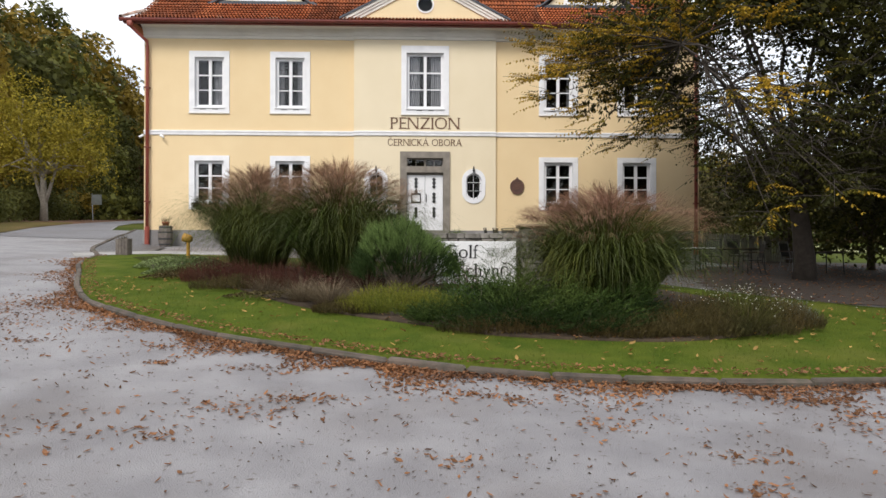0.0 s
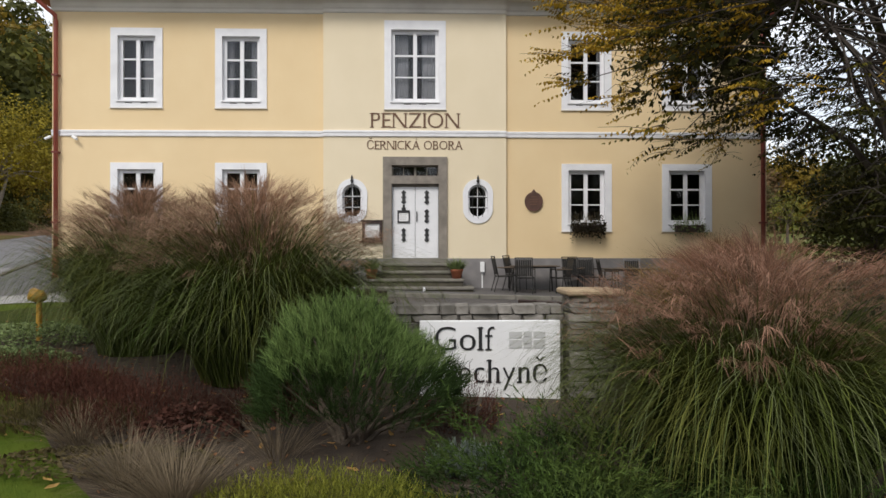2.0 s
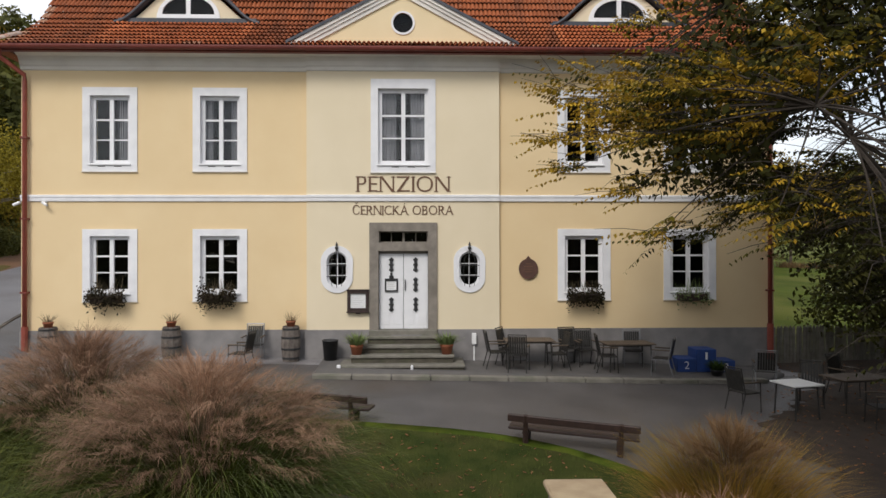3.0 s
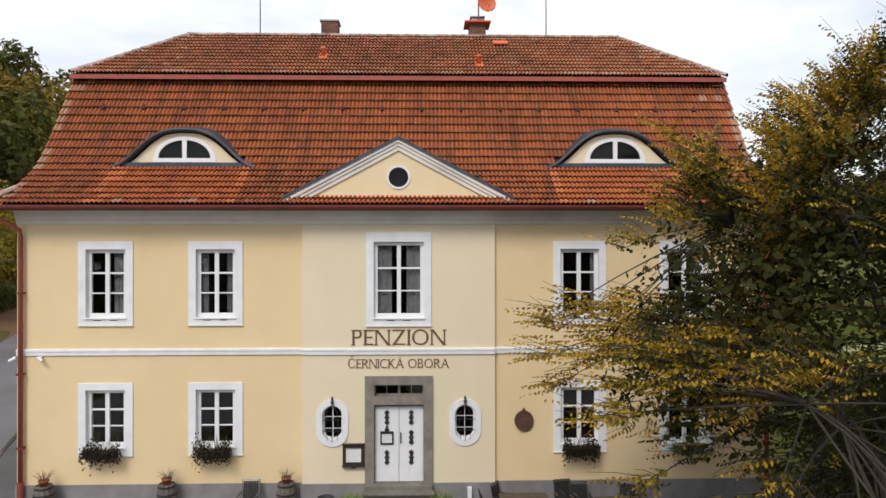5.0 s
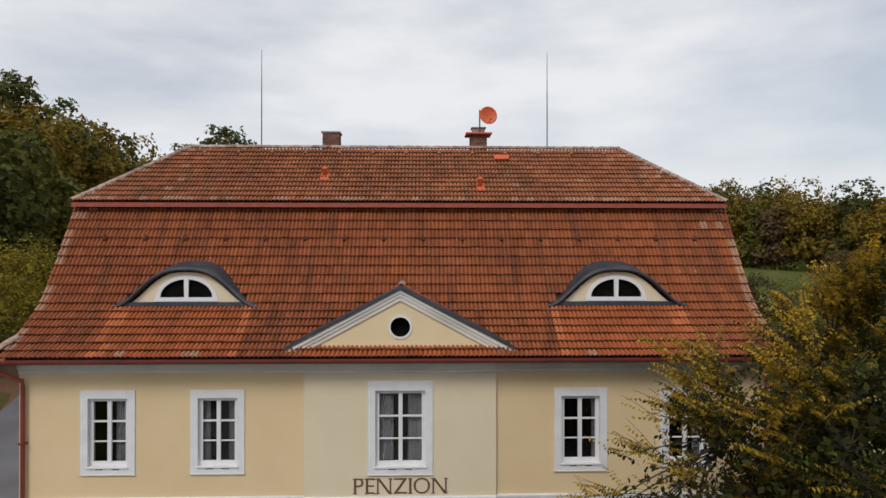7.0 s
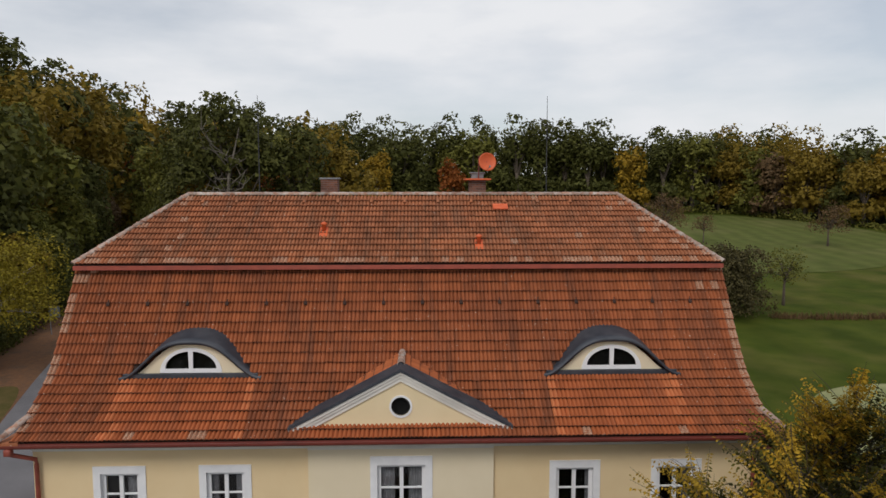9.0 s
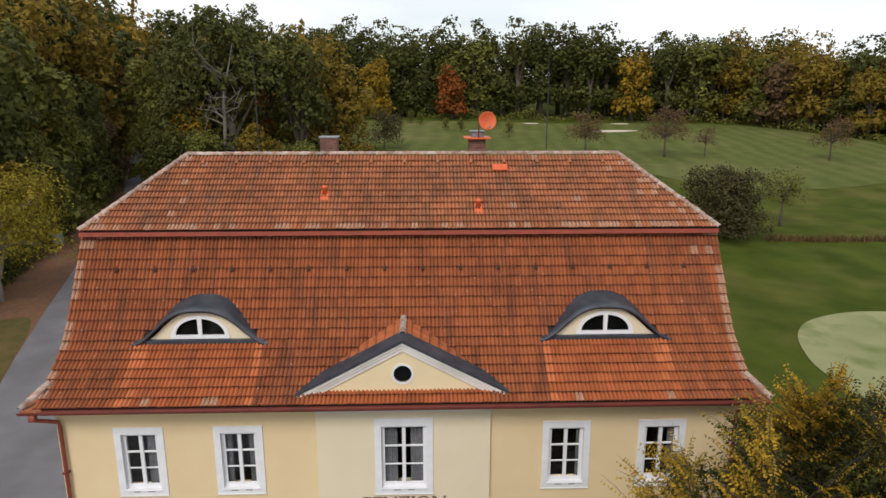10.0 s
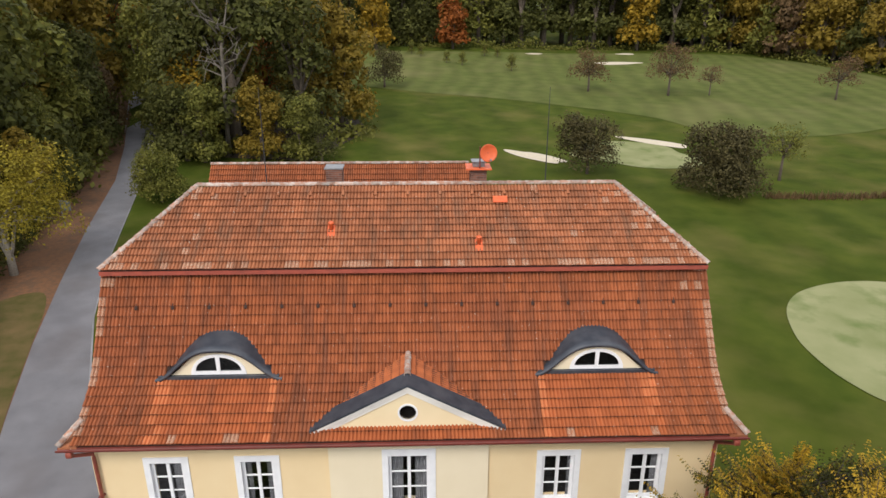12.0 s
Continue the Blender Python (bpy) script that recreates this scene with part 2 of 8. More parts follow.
M_GREEN = mat("putting_green", (0.185, 0.20, 0.085), (0.265, 0.265, 0.135), 0.95, 0.22, 0.1, 30, stain=(0.12, 0.155, 0.05), stain_scale=0.45, stain_amount=0.9, spec=0.05)
M_BARK = mat("brown_bark", (0.075, 0.055, 0.04), (0.12, 0.095, 0.07), 0.95, 8, 0.8, 20)
M_BARK_PALE = mat("pale_bark", (0.30, 0.27, 0.23), (0.20, 0.175, 0.145), 0.95, 8, 0.6, 20)
M_BARK_DEAD = mat("grey_dead_bark", (0.19, 0.165, 0.135), (0.12, 0.10, 0.08), 0.95, 8, 0.6, 20)
M_WOOD_DARK = mat("dark_stained_wood", (0.022, 0.011, 0.009), (0.04, 0.02, 0.016), 0.6, 12, 0.3, 40)
M_WOOD_GREY = mat("weathered_wood", (0.17, 0.145, 0.125), (0.11, 0.09, 0.08), 0.85, 12, 0.4, 30, vary=0.15)
M_TERRACOTTA = mat("terracotta", (0.36, 0.12, 0.055), (0.28, 0.09, 0.045), 0.8, 8, 0.15)
M_BLUE = mat("blue_paint", (0.018, 0.055, 0.22), (0.012, 0.04, 0.16), 0.6, 5, 0.1)
M_SLATE = mat("grey_wall_stone", (0.23, 0.212, 0.19), (0.115, 0.105, 0.088), 0.9, 7, 0.5, 40, vary=0.35)
M_CAPSTONE = mat("tan_cap_stone", (0.38, 0.29, 0.18), (0.28, 0.20, 0.12), 0.9, 5, 0.3, 40)
M_BOARD = mat("white_sign_board", (0.80, 0.80, 0.80), (0.76, 0.76, 0.765), 0.5, 3, 0.02)
M_BLACK = mat("black_print", (0.012, 0.012, 0.013), None, 0.6, bump=0)
M_LOGO = mat("pale_grey_print", (0.50, 0.50, 0.49), None, 0.6, bump=0)
M_FURN = mat("dark_garden_metal", (0.016, 0.015, 0.014), (0.028, 0.026, 0.023), 0.55, 10, 0.1)
M_FURN_WOOD = mat("garden_slat_wood", (0.075, 0.055, 0.04), (0.115, 0.085, 0.06), 0.7, 9, 0.2, vary=0.15)
M_FENCE = mat("grey_fence_board", (0.24, 0.225, 0.205), (0.17, 0.155, 0.14), 0.9, 6, 0.3, vary=0.2)

M_GLASS = bpy.data.materials.new("window_glass")
M_GLASS.use_nodes = True
g_bs = M_GLASS.node_tree.nodes["Principled BSDF"]
g_bs.inputs["Base Color"].default_value = (0.93, 0.95, 0.96, 1)
g_bs.inputs["Roughness"].default_value, g_bs.inputs["IOR"].default_value, g_bs.inputs["Transmission Weight"].default_value = 0.02, 1.36, 1.0

# Tint and low IOR keep these panes dark and nearly free of reflections.
M_GLASS_DARK = bpy.data.materials.new("dark_window_glass")
M_GLASS_DARK.use_nodes = True
g_bs = M_GLASS_DARK.node_tree.nodes["Principled BSDF"]
g_bs.inputs["Base Color"].default_value = (0.25, 0.26, 0.27, 1)
g_bs.inputs["Roughness"].default_value, g_bs.inputs["IOR"].default_value, g_bs.inputs["Transmission Weight"].default_value = 0.05, 1.25, 1.0


def meadow_material(name, a, b, dry, spread, turn, scale):
    """Mown grass with broad mowing stripes, drier and wetter patches."""
    m = mat(name, a, b, 0.95, 0.35, 0.5, 25, stain=dry, stain_scale=spread, stain_amount=0.8, spec=0.05)
    n, l = m.node_tree.nodes, m.node_tree.links
    bs = n["Principled BSDF"]
    src = bs.inputs["Base Color"].links[0].from_socket
    geo = n.new("ShaderNodeNewGeometry")
    mp = n.new("ShaderNodeMapping")
    mp.inputs["Rotation"].default_value = (0, 0, radians(turn))
    wv = n.new("ShaderNodeTexWave")
    wv.inputs["Scale"].default_value, wv.inputs["Distortion"].default_value, wv.inputs["Detail Scale"].default_value = scale, 7.0, 0.5
    hs = n.new("ShaderNodeHueSaturation")
    mr = n.new("ShaderNodeMapRange")
    mr.inputs["To Min"].default_value, mr.inputs["To Max"].default_value = 0.92, 1.09
    l.new(geo.outputs["Position"], mp.inputs["Vector"])
    l.new(mp.outputs["Vector"], wv.inputs["Vector"])
    l.new(wv.outputs["Fac"], mr.inputs["Value"])
    l.new(mr.outputs["Result"], hs.inputs["Value"])
    l.new(src, hs.inputs["Color"])
    l.new(hs.outputs["Color"], bs.inputs["Base Color"])
    return m


M_MEADOW = meadow_material("meadow_grass", (0.04002, 0.05742, 0.00696), (0.06438, 0.0783, 0.01131), (0.1175, 0.1044, 0.02958), 0.12, -8, 0.045)
M_FAIRWAY = meadow_material("fairway_grass", (0.07656, 0.09396, 0.02349), (0.1027, 0.1131, 0.03306), (0.1436, 0.1348, 0.05394), 0.06, 6, 0.07)

# ---- building helpers ----
def empty(name, at=(0, 0, 0), **tags):
    ob = new(name)
    ob.location = at
    ob.empty_display_size = 0.2
    return tagged(ob, **tags)


def link_mesh(name, me, material, parent=None, label="", smooth=False):
    me.materials.append(material)
    if smooth:
        me.shade_smooth()
    ob = new(name, me)
    if parent:
        ob.parent = parent
    return tagged(ob, label)


def part(name, bm, material, parent=None, label="", smooth=False):
    """Links a bmesh as one mesh object under its thing."""
    me = bpy.data.meshes.new(name)
    bmesh.ops.recalc_face_normals(bm, faces=bm.faces)
    bm.to_mesh(me)
    bm.free()
    return link_mesh(name, me, material, parent, label, smooth)


def box(bm, x0, x1, y0, y1, z0, z1, bevel=0.0):
    """A box between the given planes, its edges slightly rounded."""
    r = bmesh.ops.create_cube(bm, size=1.0)
    bmesh.ops.scale(bm, vec=(x1 - x0, y1 - y0, z1 - z0), verts=r["verts"])
    bmesh.ops.translate(bm, vec=((x0 + x1) / 2, (y0 + y1) / 2, (z0 + z1) / 2), verts=r["verts"])
    if bevel:
        edges = list({e for v in r["verts"] for e in v.link_edges})
        bmesh.ops.bevel(bm, geom=edges, offset=bevel, segments=1, affect="EDGES")
    return bm


def boxes(rows, bevel=0.0):
    bm = bmesh.new()
    for row in rows:
        box(bm, *row, bevel=bevel)
    return bm


def plate(outline, y0, y1, holes=(), bm=None):
    """A plate standing in the x-z plane: outline and holes are lists of (x, z); it reaches from y0 to y1."""
    bm = bm or bmesh.new()
    from_y = {}
    for y in (y0, y1):
        loops = []
        for ring in (outline, *holes):
            vs = [bm.verts.new((x, y, z)) for x, z in ring]
            es = [bm.edges.new((vs[i], vs[(i + 1) % len(vs)])) for i in range(len(vs))]
            loops.append((vs, es))
        bmesh.ops.triangle_fill(bm, use_beauty=True, use_dissolve=False, edges=[e for _, es in loops for e in es])
        from_y[y] = loops
    for (va, _), (vb, _) in zip(from_y[y0], from_y[y1]):
        for i in range(len(va)):
            j = (i + 1) % len(va)
            bm.faces.new((va[i], va[j], vb[j], vb[i]))
    return bm


def tube(bm, points, radii, sides=8, cap=True):
    """A tapering round bar along points."""
    rings = []
    pts = [Vector(tuple(map(float, p))) for p in points]
    for i, p in enumerate(pts):
        d = (pts[min(i + 1, len(pts) - 1)] - pts[max(i - 1, 0)]).normalized()
        u = d.cross(Vector((0, 0, 1)) if abs(d.z) < 0.9 else Vector((1, 0, 0))).normalized()
        v = d.cross(u)
        r = float(radii[i] if isinstance(radii, (list, tuple)) else radii)
        rings.append([bm.verts.new(p + r * (math.cos(2 * math.pi * k / sides) * u + math.sin(2 * math.pi * k / sides) * v)) for k in range(sides)])
    for a, b in zip(rings, rings[1:]):
        for k in range(sides):
            bm.faces.new((a[k], a[(k + 1) % sides], b[(k + 1) % sides], b[k]))
    if cap:
        bm.faces.new(rings[0][::-1])
        bm.faces.new(rings[-1])
    return bm


def lathe(profile, sides=16, bm=None, at=(0, 0, 0)):
    """A turned body: profile is a list of (radius, z)."""
    bm = bm or bmesh.new()
    rings = [[bm.verts.new((at[0] + r * math.cos(2 * math.pi * k / sides), at[1] + r * math.sin(2 * math.pi * k / sides), at[2] + z)) for k in range(sides)] for r, z in profile]
    for a, b in zip(rings, rings[1:]):
        for k in range(sides):
            bm.faces.new((a[k], a[(k + 1) % sides], b[(k + 1) % sides], b[k]))
    bm.faces.new(rings[0][::-1])
    bm.faces.new(rings[-1])
    return bm


def quads_mesh(name, v):
    """A mesh of loose quads from an array of shape (n, 4, 3)."""
    n = len(v)
    me = bpy.data.meshes.new(name)
    me.vertices.add(4 * n)
    me.vertices.foreach_set("co", np.ascontiguousarray(v, dtype=np.float32).ravel())
    me.loops.add(4 * n)
    me.loops.foreach_set("vertex_index", np.arange(4 * n, dtype=np.int32))
    me.polygons.add(n)
    me.polygons.foreach_set("loop_start", np.arange(0, 4 * n, 4, dtype=np.int32))
    me.update(calc_edges=True)
    return me


def joined_mesh(name, verts, faces, copies):
    """One mesh out of many placed copies of a small piece. copies: array (n, 4, 4)."""
    verts, k = np.asarray(verts, float), len(verts)
    vv = np.einsum("nij,kj->nki", copies[:, :3, :3], verts) + copies[:, None, :3, 3]
    sizes = np.array([len(f) for f in faces])
    flat = np.concatenate([np.asarray(f) for f in faces])
    n = len(copies)
    loops = (flat[None, :] + np.arange(n)[:, None] * k).ravel()
    starts = np.concatenate([[0], np.cumsum(np.tile(sizes, n))[:-1]])
    me = bpy.data.meshes.new(name)
    me.vertices.add(n * k)
    me.vertices.foreach_set("co", vv.astype(np.float32).ravel())
    me.loops.add(len(loops))
    me.loops.foreach_set("vertex_index", loops.astype(np.int32))
    me.polygons.add(n * len(faces))
    me.polygons.foreach_set("loop_start", starts.astype(np.int32))
    me.update(calc_edges=True)
    me.shade_flat()
    return me


def inside(poly, x, y):
    """Which of the points (arrays x, y) lie in the polygon."""
    res = np.zeros(np.shape(x), bool)
    for (xa, ya), (xb, yb) in zip(poly, poly[1:] + poly[:1]):
        if ya != yb:
            res ^= ((ya > y) != (yb > y)) & (x < (xb - xa) * (y - ya) / (yb - ya) + xa)
    return res


def smooth_loop(pts, per=6, closed=True):
    """A Catmull-Rom curve through points of the plan."""
    out, n = [], len(pts)
    for i in range(n if closed else n - 1):
        p = [np.array(pts[(i + k) % n] if closed else pts[min(max(i + k, 0), n - 1)], float) for k in (-1, 0, 1, 2)]
        for k in range(per):
            t = k / per
            out.append(tuple(0.5 * (2 * p[1] + (p[2] - p[0]) * t + (2 * p[0] - 5 * p[1] + 4 * p[2] - p[3]) * t * t + (3 * p[1] - p[0] - 3 * p[2] + p[3]) * t ** 3)))
    if not closed:
        out.append(tuple(map(float, pts[-1])))
    return out


# ---- lie of the land ----
LAND_Y = [-60, -10, 0, 8.5, 14, 20, 27, 40, 56, 90, 150, 215, 400, 1500]
LAND_Z = [-3, -0.95, -0.38, 0.1, 0.48, 0.88, 1.27, 2.0, 2.75, 4.2, 6.8, 9.5, 20, 40]


def land(x, y):
    """Height of the ground: it rises gently away from the drive and to the left, more steeply under the woods."""
    z = np.interp(y, LAND_Y, LAND_Z) - 0.03 * np.clip(x, -45, 45)
    return z + 0.16 * np.clip(-x - 42 - 0.0 * y, 0, 90) * np.clip((y - 30) / 40, 0, 1)


def sheet(name, outline, material, lift, step=1.0, parent=None, label="", skirt=0.0):
    """A piece of ground that follows the land inside an outline of the plan."""
    from mathutils.geometry import delaunay_2d_cdt
    xs, ys = [p[0] for p in outline], [p[1] for p in outline]
    gx, gy = np.meshgrid(np.arange(min(xs), max(xs), step), np.arange(min(ys), max(ys), step))
    ok = inside(outline, gx, gy)
    pts = [Vector(p) for p in outline] + [Vector(p) for p in zip(gx[ok], gy[ok])]
    n = len(outline)
    vs, _, fs, *_ = delaunay_2d_cdt(pts, [(i, (i + 1) % n) for i in range(n)], [], 1, 1e-4)
    me = bpy.data.meshes.new(name)
    co = [(v.x, v.y, float(land(v.x, v.y)) + (lift(v.x, v.y) if callable(lift) else lift)) for v in vs]
    me.from_pydata(co, [], [tuple(f) for f in fs])
    bm = bmesh.new()
    bm.from_mesh(me)
    bmesh.ops.recalc_face_normals(bm, faces=bm.faces)
    if sum(f.normal.z for f in bm.faces) < 0:
        bmesh.ops.reverse_faces(bm, faces=bm.faces)
    if skirt:
        rim = [e for e in bm.edges if len(e.link_faces) == 1]
        r = bmesh.ops.extrude_edge_only(bm, edges=rim)
        bmesh.ops.translate(bm, vec=(0, 0, -skirt), verts=[v for v in r["geom"] if isinstance(v, bmesh.types.BMVert)])
    bm.to_mesh(me)
    bm.free()
    return link_mesh(name, me, material, parent, label, True)

# ---- ground, drive, island, terrace ----
def ground_sheet():
    a = np.concatenate([[-900, -600, -400, -260, -180], np.arange(-140, -40, 5), np.arange(-40, 46, 1.5), np.arange(50, 150, 5), [180, 260, 400, 600, 900]])
    b = np.concatenate([[-300, -180, -100, -60], np.arange(-40, 60, 1.5), np.arange(60, 240, 5), [260, 320, 400, 600, 900, 1500]])
    gx, gy = np.meshgrid(a, b)
    gz = land(gx, gy)
    nx = len(a)
    me = bpy.data.meshes.new("ground")
    faces = [(j * nx + i, j * nx + i + 1, (j + 1) * nx + i + 1, (j + 1) * nx + i) for j in range(len(b) - 1) for i in range(nx - 1)]
    me.from_pydata(np.stack([gx, gy, gz], -1).reshape(-1, 3).tolist(), [], faces)
    return tagged(link_mesh("ground", me, M_MEADOW, smooth=True), "mown green fairway grass rising gently behind the house", "ground", kind="structure")


ground_sheet()

KERB = [(-8.9, 20.4), (-8.3, 18.4), (-7.45, 16.65), (-6.35, 14.4), (-5.35, 12.75), (-4.42, 11.78), (-3.45, 10.95), (-2.5, 10.27), (-1.7, 9.83), (-1.04, 9.5),
        (-0.38, 9.18), (0.3, 8.95), (1.38, 8.74), (2.54, 8.68), (3.74, 8.75), (4.9, 8.95), (6.4, 9.3), (8.2, 9.9), (10.5, 11.0)]
BACK = [(12.5, 12.6), (11.5, 14.0), (8.9, 14.3), (6.6, 16.2), (4.4, 18.7), (3.1, 20.1), (1.6, 20.9), (-0.6, 21.35), (-4.0, 21.9), (-7.6, 21.9)]
ISLAND = smooth_loop(KERB + BACK, 4)
DRIVE = [(-16.5, -30), (30, -30), (30, 11), (13, 12.7), (12, 14.2), (9.6, 15.2), (8.2, 18), (8.6, 21.5), (11.6, 25), (11.8, 27.8), (10.3, 27.9), (10.3, 27.4), (-10.6, 27.4),
         (-10.6, 39), (-17.2, 39.5), (-21.3, 49.5), (-24.0, 58), (-28.0, 74), (-31.5, 88), (-35.5, 103), (-44, 128), (-49, 127), (-39.4, 100), (-37.0, 93.5), (-32.4, 79.5), (-29.1, 65.5), (-26.1, 54.3), (-23.7, 46.0),
         (-21.4, 39), (-18.9, 32), (-17.6, 24), (-16.8, 12), (-16.4, 0)]
tagged(sheet("road", DRIVE, M_ASPHALT, 0.03, 1.5), "worn pale grey asphalt drive and lane, scattered with leaves", "road", kind="structure")
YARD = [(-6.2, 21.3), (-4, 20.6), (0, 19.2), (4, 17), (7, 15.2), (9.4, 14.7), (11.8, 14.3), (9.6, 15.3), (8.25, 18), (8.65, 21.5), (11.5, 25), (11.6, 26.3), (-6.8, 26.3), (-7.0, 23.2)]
tagged(sheet("yard", YARD, M_YARD, 0.042, 1.5), "dark asphalt yard between the lawn and the terrace, shade put into its colour", "yard", kind="structure")
LANE = [(-10.7, 30), (-10.7, 38.9), (-17.3, 39.4), (-21.4, 49.5), (-24.1, 58), (-28.1, 74), (-31.6, 88), (-35.6, 103), (-44.1, 127.8), (-48.9, 127), (-39.3, 100), (-36.9, 93.5), (-32.3, 79.5), (-29.0, 65.5), (-26.0, 54.3), (-23.6, 46.0), (-21.3, 39), (-18.6, 32), (-18.3, 30)]
tagged(sheet("lane", LANE, M_LANE, 0.046, 1.5), "dark grey asphalt lane leading into the wood", "road", kind="structure")
# Outline takes in the tree's shaded ground; that shade is in the colour.
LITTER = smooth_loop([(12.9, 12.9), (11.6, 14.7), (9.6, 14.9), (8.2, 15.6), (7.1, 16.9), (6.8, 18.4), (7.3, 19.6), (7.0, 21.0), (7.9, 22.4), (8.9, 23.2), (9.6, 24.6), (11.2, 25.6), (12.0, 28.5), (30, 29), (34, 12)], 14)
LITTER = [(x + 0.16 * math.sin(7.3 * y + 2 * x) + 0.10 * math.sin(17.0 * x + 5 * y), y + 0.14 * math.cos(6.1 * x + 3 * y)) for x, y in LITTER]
tagged(sheet("leafy_ground", LITTER, M_LEAFLITTER, 0.055, 1.5), "brown leaf-strewn earth beside the terrace, the tree's shade put into its colour", "ground", kind="structure")


def hump(x, y):
    """The island's lawn: level with the kerb at its rim, a little higher in the bed."""
    return 0.11 + 0.12 * max(0.0, 1 - ((x - 0.5) / 6.0) ** 2 - ((y - 15.0) / 4.5) ** 2)


lawn = tagged(sheet("lawn", ISLAND, M_LAWN, hump, 0.6, skirt=0.15), "green lawn island with fallen leaves, edged by kerb stones", "lawn", kind="structure")
BED = smooth_loop([(-6.0, 17.1), (-4.7, 15.6), (-3.6, 14.2), (-2.5, 12.75), (-1.6, 11.9), (-0.8, 11.4), (0.1, 10.95), (0.95, 10.55), (2.4, 10.45), (3.3, 10.55), (4.2, 10.95), (5.1, 11.5), (5.9, 12.3), (6.3, 13.2), (5.7, 14.4), (4.5, 16.0), (2.6, 17.0), (0.5, 17.5), (-2.5, 18.4), (-5.4, 19.2), (-6.6, 18.3)], 4)
tagged(sheet("flower_bed", BED, M_EARTH, lambda x, y: hump(x, y) + 0.03, 0.6, skirt=0.05), "dark soil bed planted with grasses and low shrubs", "flower bed", kind="structure")


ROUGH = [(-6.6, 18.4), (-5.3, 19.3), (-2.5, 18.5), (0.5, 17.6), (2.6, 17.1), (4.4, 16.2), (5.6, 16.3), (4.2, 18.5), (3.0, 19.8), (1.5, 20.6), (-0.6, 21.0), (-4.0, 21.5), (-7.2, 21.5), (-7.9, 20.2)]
tagged(sheet("lawn", ROUGH, M_ROUGH_SHADED, lambda x, y: hump(x, y) + 0.012, 0.6), "rougher grass behind the flower bed, shade put into its colour", "lawn", kind="structure")


def lawn_z(x, y):
    return float(land(x, y)) + hump(x, y)


def kerb_stones():
    curb = empty("kerb", (0, 0, 0), label="row of worn granite kerb stones edging the lawn", category="kerb", kind="structure")
    line = np.array(smooth_loop(KERB, 12, closed=False))
    seg = np.concatenate([[0], np.cumsum(np.linalg.norm(np.diff(line, axis=0), axis=1))])
    length, pos, k = seg[-1], 0.0, 0
    shapes = []
    for ln in (0.86, 0.98, 0.7):
        bm = box(bmesh.new(), -ln / 2, ln / 2, -0.11, 0.0, -0.14, 0.115, bevel=0.025)
        for v in bm.verts:
            v.co += Vector((random.uniform(-0.008, 0.008), random.uniform(-0.01, 0.01), random.uniform(-0.008, 0.008)))
        me = bpy.data.meshes.new("kerb_stone")
        bm.to_mesh(me)
        bm.free()
        me.materials.append(M_KERB)
        shapes.append((ln, me))
    while pos < length - 0.5:
        ln, me = shapes[(k * 7 // 3) % 3]
        mid = pos + ln / 2
        x, y = np.interp(mid, seg, line[:, 0]), np.interp(mid, seg, line[:, 1])
        xa, ya, xb, yb = (np.interp(mid + d, seg, line[:, i]) for d in (-0.3, 0.3) for i in (0, 1))
        ob = new("kerb_stone", me)
        ob.parent = curb
        tilt = math.atan2(float(land(xb, yb) - land(xa, ya)), 0.6)
        ob.matrix_basis = Matrix.Translation((x, y, float(land(x, y)) + random.uniform(-0.008, 0.01))) @ Matrix.Rotation(math.atan2(yb - ya, xb - xa), 4, "Z") @ Matrix.Rotation(-tilt, 4, "Y")
        pos += ln + 0.012
        k += 1


kerb_stones()

GREEN = smooth_loop([(27.1, 52.3), (25.7, 48.5), (25.5, 45.8), (26.0, 43.0), (27.6, 40.4), (31.5, 38.6), (37, 39), (42, 42), (44.5, 47), (43, 53), (39, 56.6), (34.4, 57.0), (29.8, 55.2)], 5)
tagged(sheet("putting_green", GREEN, M_GREEN, 0.06, 1.5), "pale close-mown golf putting green", "putting green", kind="structure")


def blob(cx, cy, rx, ry, turn, seed, n=28):
    rnd = random.Random(seed)
    ph = [rnd.uniform(0, 6.28) for _ in range(3)]
    out = []
    for i in range(n):
        a = 2 * math.pi * i / n
        r = 1 + 0.13 * math.sin(2 * a + ph[0]) + 0.10 * math.sin(3 * a + ph[1]) + 0.05 * math.sin(5 * a + ph[2])
        x, y = rx * r * math.cos(a), ry * r * math.sin(a)
        out.append((cx + x * math.cos(turn) - y * math.sin(turn), cy + x * math.sin(turn) + y * math.cos(turn)))
    return out


tagged(sheet("putting_green", blob(29, 96, 8.5, 6.5, 0.2, 5), M_GREEN, 0.06, 2), "pale golf green between two sand bunkers", "putting green", kind="structure")
for i, (cx, cy, rx, ry, tr) in enumerate([(15.2, 93.5, 4.6, 1.5, -0.75), (33.8, 103, 4.6, 1.6, -0.6), (52, 190, 6.5, 2.6, 0.0), (33, 208, 2.6, 1.6, 0.1), (60, 210, 3, 1.6, 0.1)]):
    tagged(sheet("sand_bunker", blob(cx, cy, rx, ry, tr, 20 + i), M_SAND, 0.07, 1.0), "kidney-shaped pale sand bunker in the fairway", "sand bunker", group="bunkers on the golf course", kind="structure")

FAIRWAY = smooth_loop([(-20, 152), (-24, 176), (-20, 199), (8, 208), (40, 211), (72, 211), (94, 203), (107, 172), (100, 140), (82, 118), (62, 108), (46, 110), (38, 122), (16, 134), (-4, 141)], 5)
